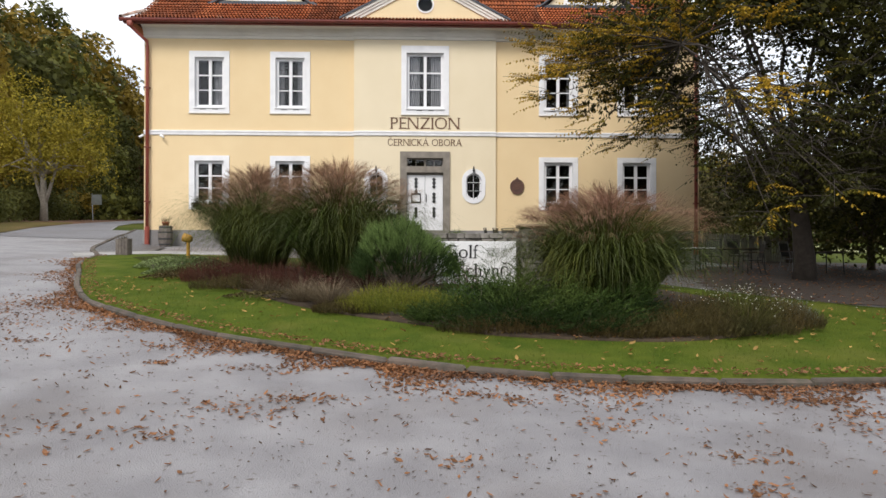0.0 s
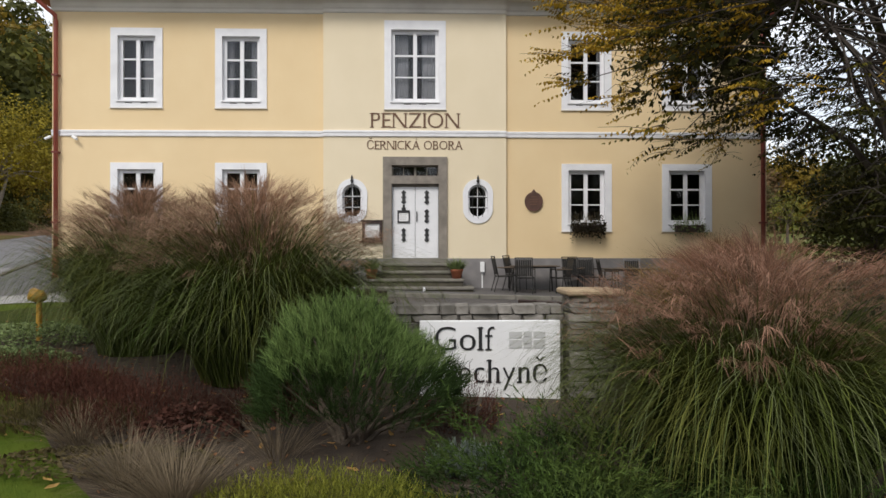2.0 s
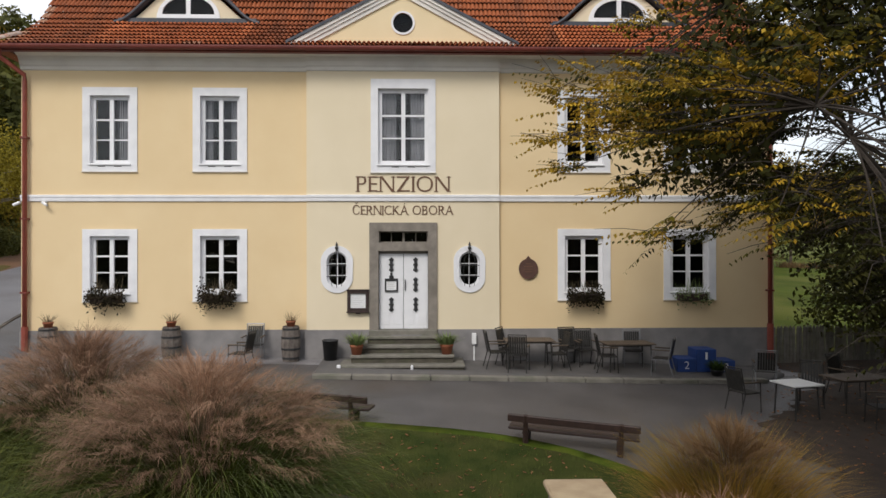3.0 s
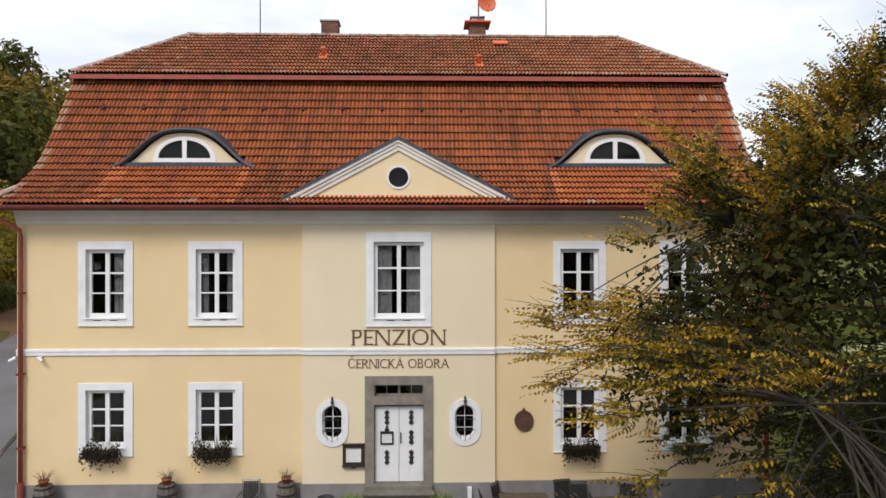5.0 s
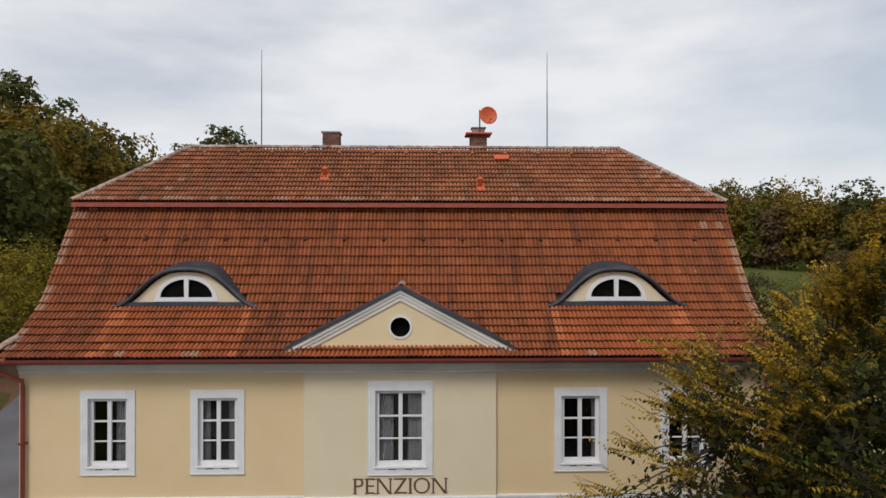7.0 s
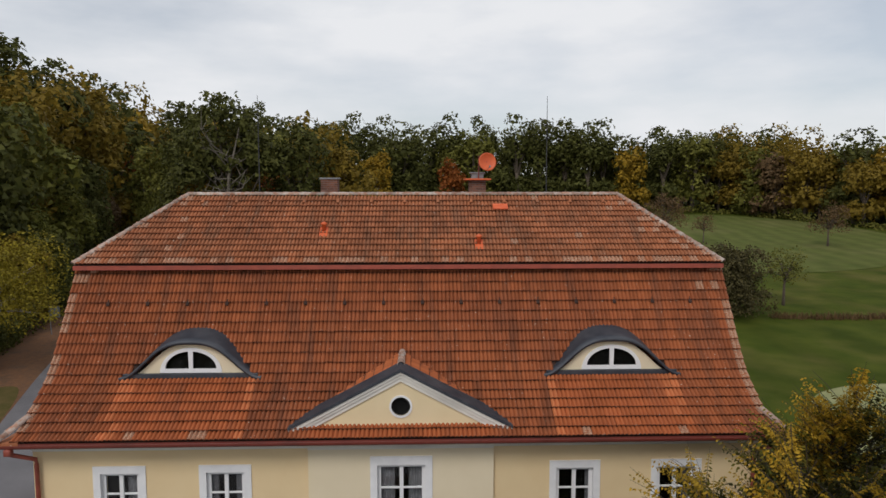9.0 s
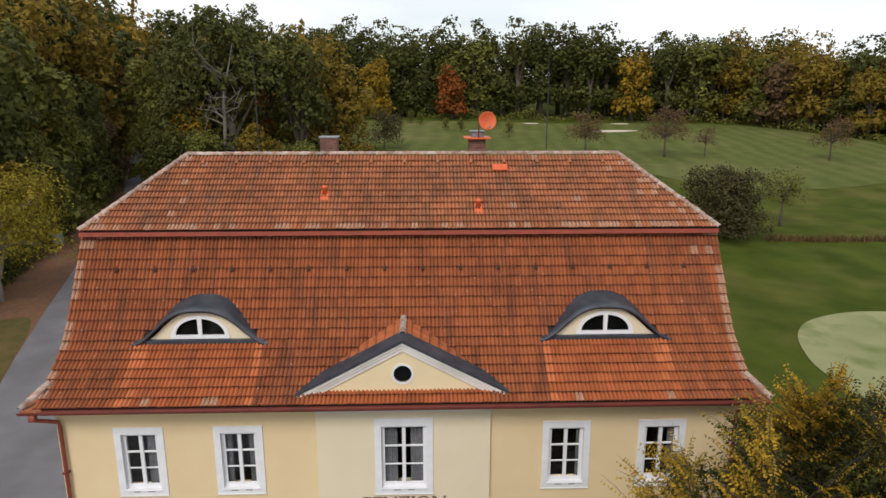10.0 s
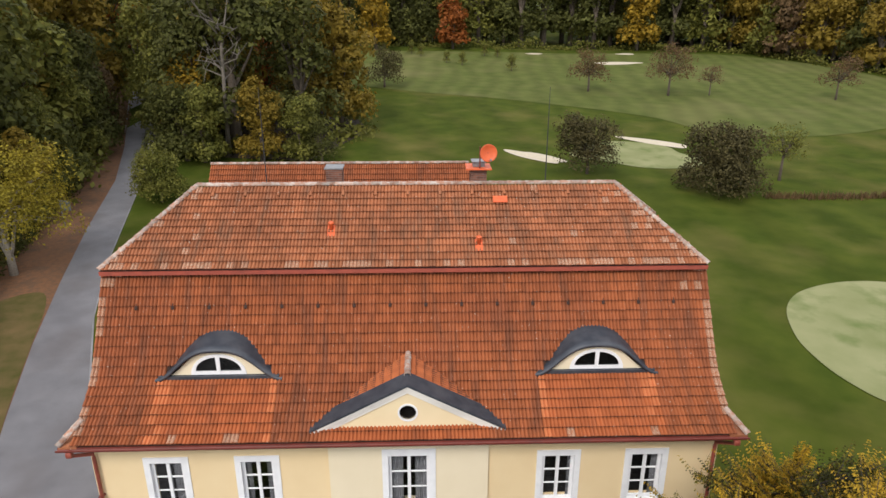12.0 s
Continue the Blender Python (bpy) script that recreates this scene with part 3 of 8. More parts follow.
tagged(sheet("fairway", FAIRWAY, M_FAIRWAY, 0.05, 4.0), "paler mown fairway with broad mowing stripes", "fairway", kind="structure")

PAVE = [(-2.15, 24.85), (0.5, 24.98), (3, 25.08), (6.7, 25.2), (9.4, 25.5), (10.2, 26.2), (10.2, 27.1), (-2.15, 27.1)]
tagged(sheet("terrace", PAVE, M_TERRACE, 0.12, 0.7, skirt=0.15), "dark grey paved terrace along the house front, with shade put into its colour", "terrace", kind="structure")
terrace_edge = empty("terrace_edging", (0, 0, 0), label="pale flat stones edging the terrace", category="edging", kind="structure")
edge_line = np.array(smooth_loop(PAVE[:5], 8, closed=False))
edge_len = np.concatenate([[0], np.cumsum(np.linalg.norm(np.diff(edge_line, axis=0), axis=1))])
em = box(bmesh.new(), -0.47, 0.47, -0.1, 0.16, -0.1, 0.02, bevel=0.015)
edge_me = bpy.data.meshes.new("edging_stone")
em.to_mesh(edge_me)
em.free()
edge_me.materials.append(M_STEP)
for k in range(int(edge_len[-1] / 0.96)):
    s = 0.48 + 0.96 * k
    x, y = (float(np.interp(s, edge_len, edge_line[:, i])) for i in (0, 1))
    xb, yb = (float(np.interp(s + 0.2, edge_len, edge_line[:, i])) for i in (0, 1))
    ob = new("edging_stone", edge_me)
    ob.parent = terrace_edge
    ob.matrix_basis = pose(x, y, float(land(x, y)) + 0.125, 0, 1.7, math.degrees(math.atan2(yb - y, xb - x)))
lane_edge = empty("lane_edging", (0, 0, 0), label="worn flat stones edging the lane beside the house", category="edging", kind="structure")
side_line = np.array(smooth_loop([(-8.9, 20.4), (-9.5, 21.6), (-10.7, 23.9), (-12.15, 28.0), (-13.35, 31.5), (-14.4, 34.9), (-16.3, 40.5)], 8, closed=False))
side_len = np.concatenate([[0], np.cumsum(np.linalg.norm(np.diff(side_line, axis=0), axis=1))])
em = box(bmesh.new(), -0.47, 0.47, -0.07, 0.07, -0.1, 0.02, bevel=0.015)
side_me = bpy.data.meshes.new("edging_stone")
em.to_mesh(side_me)
em.free()
side_me.materials.append(M_KERB)
for k in range(int(side_len[-1] / 0.96)):
    s = 0.48 + 0.96 * k
    x, y = (float(np.interp(s, side_len, side_line[:, i])) for i in (0, 1))
    xb, yb = (float(np.interp(s + 0.2, side_len, side_line[:, i])) for i in (0, 1))
    ob = new("edging_stone", side_me)
    ob.parent = lane_edge
    ob.matrix_basis = pose(x, y, float(land(x, y)) + 0.09 + 0.008 * math.sin(5 * k), 0, -3.9, math.degrees(math.atan2(yb - y, xb - x)))
SIDE_YARD = [tuple(q) for q in side_line] + [(-10.5, 40.5), (-10.5, 27.3), (-9.0, 25.5), (-8.6, 23.45), (-10.2, 21.6), (-9.4, 20.9)]
tagged(sheet("pavement", SIDE_YARD, M_YARD, 0.075, 1.2), "grey asphalt strip between the lane and the house", "pavement", kind="structure")
WALKWAY = [(-9.6, 20.6), (-7.4, 22.1), (-6.0, 22.6), (-6.0, 24.2), (-8.6, 23.4), (-10.2, 21.6)]
tagged(sheet("pavement", WALKWAY, M_CONCRETE, 0.085, 0.8, skirt=0.05), "pale concrete slab path beside the lawn", "pavement", kind="structure")

VERGE = [(-18.2, 20), (-18.75, 32.0), (-21.2, 39.0), (-23.5, 46.0), (-25.9, 54.3), (-28.9, 65.5), (-32.2, 79.5), (-36.8, 93.5), (-39.2, 100.0), (-48.6, 127), (-60, 165), (-64, 215), (-160, 240), (-160, 40), (-60, 44), (-42, 50), (-33, 50), (-27, 44), (-23.5, 36), (-21, 28)]
tagged(sheet("wood_floor", VERGE, M_LITTER_RUST, 0.05, 3.5), "brown leaf litter along the lane and under the trees", "wood floor", kind="structure")
GRASS_VERGE = smooth_loop([(-18.3, 18), (-18.75, 27), (-18.8, 32.0), (-21.25, 39.0), (-23.55, 46.0), (-25.2, 51.0), (-26.6, 53.0), (-28.6, 51.5), (-30, 47.5), (-28, 42), (-25, 34), (-23.5, 26), (-22, 18)], 4)
tagged(sheet("grass_verge", GRASS_VERGE, M_VERGE, 0.065, 1.5), "dry mossy grass verge between the lane and the wood", "grass verge", kind="structure")
FLOOR = [(-37, 112), (-29, 90), (-13, 89), (-7, 106), (-18, 141), (-36, 205), (-56, 205), (-49, 138)]
tagged(sheet("wood_floor", FLOOR, M_LEAFLITTER, 0.05, 3.5), "brown leaf litter under the trees", "wood floor", kind="structure")

# ---- the guesthouse ----
guesthouse = empty("guesthouse", (0, 27, 1.2), label="two-storey yellow rendered guesthouse with a red tiled half-hipped mansard roof", category="guesthouse")
guesthouse.location = (0, 0, 0)
Y_WALL, Y_MID, Y_IN = 27.12, 27.0, 27.56
BASE, EAVE = 2.18, 9.86
UPPER = [-8.01, -5.03, 5.03, 8.01]


def wall_plate(x0, x1, z0, z1, y0, y1, openings, notch=None, rings=()):
    """A wall with openings (x0, x1, z0, z1 each) cut through it; a notch is an opening that stands on the wall's foot."""
    foot = [(x0, z0), (x1, z0)] if notch is None else [(x0, z0), (notch[0], z0), (notch[0], notch[3]), (notch[1], notch[3]), (notch[1], z0), (x1, z0)]
    return plate(foot + [(x1, z1), (x0, z1)], y0, y1, [[(a, c), (b, c), (b, d), (a, d)] for a, b, c, d in openings])


def opening(c, hw, z0, z1):
    return (c - hw, c + hw, z0, z1)


for lo, hi in ((-10.4, -2.65), (2.65, 10.4)):
    holes = [o for c in UPPER if lo < c < hi for o in (opening(c, 0.55, 6.72, 8.62), opening(c, 0.55, 3.17, 4.77))]
    part("wall", wall_plate(lo, hi, BASE, EAVE, Y_WALL, Y_IN, holes), M_WALL, guesthouse, "smooth yellow rendered front wall")
part("wall", wall_plate(-2.65, 2.65, BASE, EAVE, Y_MID, Y_IN, [opening(0, 0.70, 6.7, 8.82), opening(-1.82, 0.3, 3.33, 4.35), opening(1.82, 0.3, 3.33, 4.35)], opening(0, 0.68, BASE, 4.93)),
     M_WALL_PALE, guesthouse, "paler cream middle bay of the front")
part("wall", boxes([(-10.4, -9.98, Y_IN, 38.8, BASE, EAVE)]), M_WALL, guesthouse)
part("wall", boxes([(9.98, 10.4, Y_IN, 38.8, BASE, EAVE)]), M_WALL, guesthouse)
part("wall", boxes([(-10.4, 10.4, 38.8, 39.22, BASE, EAVE)]), M_WALL, guesthouse)
for row in ((-10.43, -2.69, 27.08, 39.2, 0.4, BASE), (-2.69, -0.94, 26.96, 30, 0.4, BASE), (0.94, 2.69, 26.96, 30, 0.4, BASE), (2.69, 10.43, 27.08, 39.2, 0.4, BASE), (-0.94, 0.94, 27.2, 30, 0.4, BASE - 0.005)):
    part("plinth", boxes([row]), M_PLINTH, guesthouse, "dark grey rendered plinth")
# Added inner wall and floors, near-black so the windows look dark.
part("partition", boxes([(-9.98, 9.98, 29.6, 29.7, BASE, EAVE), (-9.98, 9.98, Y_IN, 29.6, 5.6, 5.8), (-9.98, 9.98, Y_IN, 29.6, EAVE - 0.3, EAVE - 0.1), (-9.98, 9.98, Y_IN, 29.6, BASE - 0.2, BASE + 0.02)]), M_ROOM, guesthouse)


def moulding(rows, x0, x1, back, parent=guesthouse, name="cornice", material=M_CORNICE, label=""):
    """A band that runs along the wall: rows are (depth in front of the wall plane, z)."""
    bm = bmesh.new()
    ring = [(back - d, z) for d, z in rows] + [(back + 0.05, rows[-1][1]), (back + 0.05, rows[0][1])]
    ends = [[bm.verts.new((x, y, z)) for y, z in ring] for x in (x0, x1)]
    n = len(ring)
    for i in range(n):
        bm.faces.new((ends[0][i], ends[0][(i + 1) % n], ends[1][(i + 1) % n], ends[1][i]))
    for e in ends:
        bm.faces.new(e)
    return part(name, bm, material, parent, label)


COVE = [(0.004, 9.28), (0.05, 9.3), (0.06, 9.38), (0.10, 9.42), (0.13, 9.52), (0.2, 9.63), (0.31, 9.67), (0.42, 9.70), (0.44, 9.74)]
for lo, hi, yb in ((-10.4, -2.652, Y_WALL), (-2.652, 2.652, Y_MID), (2.652, 10.4, Y_WALL)):
    moulding(COVE, lo, hi, yb, label="pale coved cornice under the eaves")
    moulding([(0.004, 5.70), (0.045, 5.715), (0.05, 5.80), (0.065, 5.82), (0.065, 5.87), (0.004, 5.89)], lo, hi, yb, name="string_course", material=M_WHITE, label="white painted band between the storeys")


def window(c, z0, z1, hw, yf, out, curtains):
    """A white two-light casement of six panes in a broad flat surround. out: margins of the surround at the sides, top and bottom."""
    ox, ot, ob_ = out
    s = [(c - hw - ox, z0 - ob_), (c + hw + ox, z0 - ob_), (c + hw + ox, z1 + ot), (c - hw - ox, z1 + ot)]
    h = [(c - hw + 0.012, z0 + 0.012), (c + hw - 0.012, z0 + 0.012), (c + hw - 0.012, z1 - 0.012), (c - hw + 0.012, z1 - 0.012)]
    a, b, yw = 0.112, 0.034, yf + 0.10
    bars = [(c - hw, c - hw + a, yw, yw + 0.06, z0, z1), (c + hw - a, c + hw, yw, yw + 0.06, z0, z1), (c - hw + a, c + hw - a, yw, yw + 0.06, z0, z0 + a + 0.02),
            (c - hw + a, c + hw - a, yw, yw + 0.06, z1 - a, z1), (c - 0.055, c + 0.055, yw - 0.015, yw + 0.055, z0 + a, z1 - a)]
    zs = [z0 + a + 0.02 + (z1 - z0 - 2 * a - 0.02) * k / 3 for k in range(4)]
    for k in (1, 2):
        for xa, xb in ((c - hw + a, c - 0.055), (c + 0.055, c + hw - a)):
            bars.append((xa, xb, yw + 0.01, yw + 0.05, zs[k] - b / 2 - (0.008 if k == 2 else 0), zs[k] + b / 2 + (0.008 if k == 2 else 0)))
    win = part("window", boxes(bars), M_SASH, guesthouse, "white wooden casement window of six panes")
    part("surround", plate(s, yf - 0.035, yf + 0.085, [h]), M_WHITE, win, "broad white painted window surround")
    part("sill", boxes([(c - hw - 0.02, c + hw + 0.02, yf - 0.075, yf + 0.1, z0 - 0.025, z0 + 0.02)], 0.008), M_SASH, win)
    for q in (-0.22, 0.22):
        part("weep_slot", boxes([(c + q - 0.10, c + q + 0.10, yf - 0.04, yf - 0.03, z0 - 0.065, z0 - 0.045)]), M_IRON, win, "dark slot under the sill")
    part("drip_edge", boxes([(c - hw - ox - 0.015, c + hw + ox + 0.015, yf - 0.055, yf - 0.002, z0 - ob_ - 0.022, z0 - ob_ + 0.004)]), M_CORNICE, win)
    for xa, xb in ((c - hw + a, c - 0.05), (c + 0.05, c + hw - a)):
        for za, zb in zip(zs, zs[1:]):
            p = part("pane", boxes([(xa, xb, yw + 0.026, yw + 0.032, za, zb)]), M_GLASS, win)
            p.visible_shadow = False
    for side, width in curtains:
        n = 22
        bm = bmesh.new()
        xs = [c + side * (hw - width * k / n) for k in range(n + 1)]
        rows = [[bm.verts.new((x, yw + 0.13 + 0.025 * math.sin(k * 1.9) + 0.008 * math.sin(k * 0.7), z)) for k, x in enumerate(xs)] for z in (z0, z1)]
        for k in range(n):
            bm.faces.new((rows[0][k], rows[0][k + 1], rows[1][k + 1], rows[1][k]))
        part("curtain", bm, M_CURTAIN, win, "pale grey gathered curtain", True)
    return win


for c, cur in zip(UPPER, ([(-1, 0.0), (1, 0.42)], [(-1, 0.3), (1, 0.3)], [(1, 0.2)], [(1, 0.3)])):
    window(c, 6.72, 8.62, 0.55, Y_WALL, (0.19, 0.21, 0.19), [q for q in cur if q[1]])
for c in UPPER:
    window(c, 3.17, 4.77, 0.55, Y_WALL, (0.19, 0.18, 0.20), [])
window(0.0, 6.7, 8.82, 0.70, Y_MID, (0.19, 0.25, 0.20), [(-1, 0.5), (1, 0.5)])


def oval_window(cx):
    cz = 3.84

    def oval(r, straight):
        return [(cx + r * math.cos(t), cz + (straight if math.sin(t) >= 0 else -straight) + r * math.sin(t)) for t in np.linspace(0, 2 * math.pi, 28, endpoint=False)]
    win = part("oval_window", plate(oval(0.285, 0.2), Y_MID + 0.10, Y_MID + 0.16, [oval(0.235, 0.2)]), M_SASH, guesthouse, "small oval window behind an iron grille")
    part("surround", plate(oval(0.44, 0.21), Y_MID - 0.035, Y_MID + 0.10, [oval(0.282, 0.2)]), M_WHITE, win, "white oval surround")
    p = part("pane", plate(oval(0.237, 0.2), Y_MID + 0.13, Y_MID + 0.136), M_GLASS, win)
    p.visible_shadow = False
    part("glazing_bars", boxes([(cx - 0.012, cx + 0.012, Y_MID + 0.11, Y_MID + 0.128, cz - 0.43, cz + 0.43)] + [(cx - 0.23, cx + 0.23, Y_MID + 0.112, Y_MID + 0.126, cz + q - 0.01, cz + q + 0.01) for q in (-0.17, 0.15)]), M_SASH, win)
    bm = boxes([(cx - 0.008, cx + 0.008, Y_MID - 0.085, Y_MID - 0.065, cz - 0.5, cz + 0.56)])
    for q in (-0.2, 0.1):
        box(bm, cx - 0.27, cx + 0.27, Y_MID - 0.09, Y_MID - 0.074, cz + q - 0.009, cz + q + 0.009)
    for s in (-1, 1):
        tube(bm, [(cx + s * 0.13, Y_MID - 0.05, cz - 0.46), (cx + s * 0.17, Y_MID - 0.11, cz - 0.1), (cx + s * 0.14, Y_MID - 0.09, cz + 0.3), (cx, Y_MID - 0.06, cz + 0.56)], 0.008, 5)
    part("grille", bm, M_IRON, win, "black wrought-iron grille")
    part("finial", lathe([(0.005, 0), (0.04, 0.03), (0.05, 0.06), (0.02, 0.1), (0.035, 0.13), (0.025, 0.17), (0.006, 0.22)], 10, at=(cx, Y_MID - 0.07, cz + 0.53)), M_IRON, win)


oval_window(-1.82)
oval_window(1.82)

# entrance: stone surround, transom light, two white leaves with black fittings
YD = Y_MID
door_case = part("door_surround", plate([(-0.93, BASE), (-0.68, BASE), (-0.68, 4.34), (0.68, 4.34), (0.68, BASE), (0.93, BASE), (0.93, 5.12), (-0.93, 5.12)], YD - 0.06, YD + 0.3, [[(-0.67, 4.57), (0.67, 4.57), (0.67, 4.88), (-0.67, 4.88)]]),
                 M_STONE, guesthouse, "grey-brown sandstone door surround with a transom opening")
part("lintel_shadow_board", boxes([(-0.68, 0.68, YD + 0.1, YD + 0.2, 4.26, 4.34)]), M_STONE, door_case)
trans = part("transom_window", boxes([(-0.67, 0.67, YD + 0.16, YD + 0.2, 4.57, 4.6), (-0.67, 0.67, YD + 0.16, YD + 0.2, 4.85, 4.88), (-0.67, -0.64, YD + 0.16, YD + 0.2, 4.6, 4.85), (0.64, 0.67, YD + 0.16, YD + 0.2, 4.6, 4.85),
                                        (-0.03, 0.03, YD + 0.15, YD + 0.2, 4.6, 4.85), (-0.35, -0.33, YD + 0.16, YD + 0.19, 4.6, 4.85), (0.33, 0.35, YD + 0.16, YD + 0.19, 4.6, 4.85)]), M_STONE, guesthouse, "low transom window over the door")
p = part("pane", boxes([(-0.64, 0.64, YD + 0.172, YD + 0.178, 4.6, 4.85)]), M_GLASS, trans)
p.visible_shadow = False
for s in (-1, 1):
    xa, xb = sorted((0.006 * s, 0.675 * s))
    leaf = part("door", boxes([(xa, xb, YD + 0.1, YD + 0.15, BASE + 0.01, 4.27)], 0.006), M_SASH, guesthouse, "white painted door leaf with black iron fittings")
    bm = bmesh.new()
    for px in (0.16, 0.51):
        box(bm, s * px - 0.13, s * px + 0.13, YD + 0.092, YD + 0.1, BASE + 0.12, BASE + 0.5, 0.004)
    part("kick_panel", bm, M_SASH, leaf)
    for zc in (2.86, 3.41, 3.96):
        if s == -1 and zc == 3.41:
            continue
        bm = bmesh.new()
        cx = 0.335 * s
        ring = [(cx - 0.042, zc + 0.165), (cx - 0.042, zc - 0.165), (cx - 0.018, zc - 0.2), (cx + 0.018, zc - 0.2), (cx + 0.042, zc - 0.165), (cx + 0.042, zc + 0.165), (cx + 0.018, zc + 0.2), (cx - 0.018, zc + 0.2)]
        plate(ring, YD + 0.07, YD + 0.1, bm=bm)
        for dz in (-0.14, 0.0, 0.14):
            box(bm, cx - 0.066, cx + 0.066, YD + 0.064, YD + 0.095, zc + dz - 0.024, zc + dz + 0.024, 0.006)
        part("iron_fitting", bm, M_IRON, leaf, "black iron door fitting")
part("door_handle", boxes([(0.03, 0.06, YD + 0.05, YD + 0.1, 3.25, 3.55)], 0.008), M_IRON, guesthouse, "black door handle")
part("doorstep", boxes([(-0.93, 0.93, 26.75, 27.3, 2.0, BASE + 0.004)], 0.015), M_STEP, guesthouse, "worn stone threshold")
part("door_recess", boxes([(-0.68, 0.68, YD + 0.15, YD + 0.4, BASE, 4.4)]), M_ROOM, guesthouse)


def glyph(ch):
    """One letter of the built-in font: its vertices and faces."""
    cu = bpy.data.curves.new("lettering", "FONT")
    cu.body, cu.size, cu.extrude, cu.offset = ch, 1.0, 0.004, -0.014
    tmp = new("lettering", cu)
    bpy.context.view_layer.update()
    me = bpy.data.meshes.new_from_object(tmp.evaluated_get(bpy.context.evaluated_depsgraph_get()))
    bpy.data.objects.remove(tmp)
    co = np.empty(3 * len(me.vertices), np.float32)
    me.vertices.foreach_get("co", co)
    faces = [tuple(f.vertices) for f in me.polygons]
    bpy.data.meshes.remove(me)
    return co.reshape(-1, 3).astype(float), faces


GLYPHS = {ch: glyph(ch) for ch in sorted(set("PENZION" "ČCERNICKÁAOBORA" "Golfechyně" "123"))}


def crescent(cx, cy, rx, ry, t, side):
    """The swelling side of a round letter."""
    a = np.linspace(-1.25, 1.25, 11)
    return [(cx + side * rx * math.cos(q), cy + ry * math.sin(q)) for q in a] + [(cx + side * (rx - t * math.cos(q) ** 0.6) * math.cos(q), cy + ry * math.sin(q)) for q in a[::-1]]


def thick_strokes(ch, w, h):
    """The broad strokes of a serif letter of width w and height h, as outlines."""
    t = 0.145
    bar = lambda x0, z0, x1, z1, k=t: [(x0, z0), (x0 + k, z0), (x1 + k, z1), (x1, z1)]
    ring = crescent(w / 2, h / 2, w / 2, h / 2, t, -1)
    out = {"P": [bar(0, 0, 0, h), crescent(w - 0.3, 0.745, 0.3, 0.25, t, 1)], "R": [bar(0, 0, 0, h), crescent(w - 0.36, 0.755, 0.3, 0.24, t, 1), bar(w - t - 0.02, 0, w - 0.46, 0.5)],
           "B": [bar(0, 0, 0, h), crescent(w - 0.33, 0.755, 0.28, 0.24, t, 1), crescent(w - 0.3, 0.26, 0.3, 0.26, t, 1)], "E": [bar(0, 0, 0, h)], "I": [bar(w / 2 - t / 2, 0, w / 2 - t / 2, h)],
           "N": [bar(w - t - 0.02, 0, 0.01, h, t + 0.02)], "Z": [bar(0.0, 0.0, w - t - 0.02, h, t + 0.02)], "K": [bar(0, 0, 0, h), bar(w - t - 0.02, 0, 0.24, 0.56)], "A": [bar(w - t - 0.03, 0, w / 2 - t / 2, h, t + 0.01)],
           "C": [ring], "G": [ring], "O": [ring, crescent(w / 2, h / 2, w / 2, h / 2, t, 1)], "l": [bar(w / 2 - t / 2, 0, w / 2 - t / 2, h)], "h": [bar(0, 0, 0, h), bar(w - t, 0, w - t, 0.5)], "n": [bar(0, 0, 0, h), bar(w - t, 0, w - t, 0.5)]}
    out["o"], out["e"], out["c"] = out["O"], [ring], [ring]
    return out.get(ch, [])


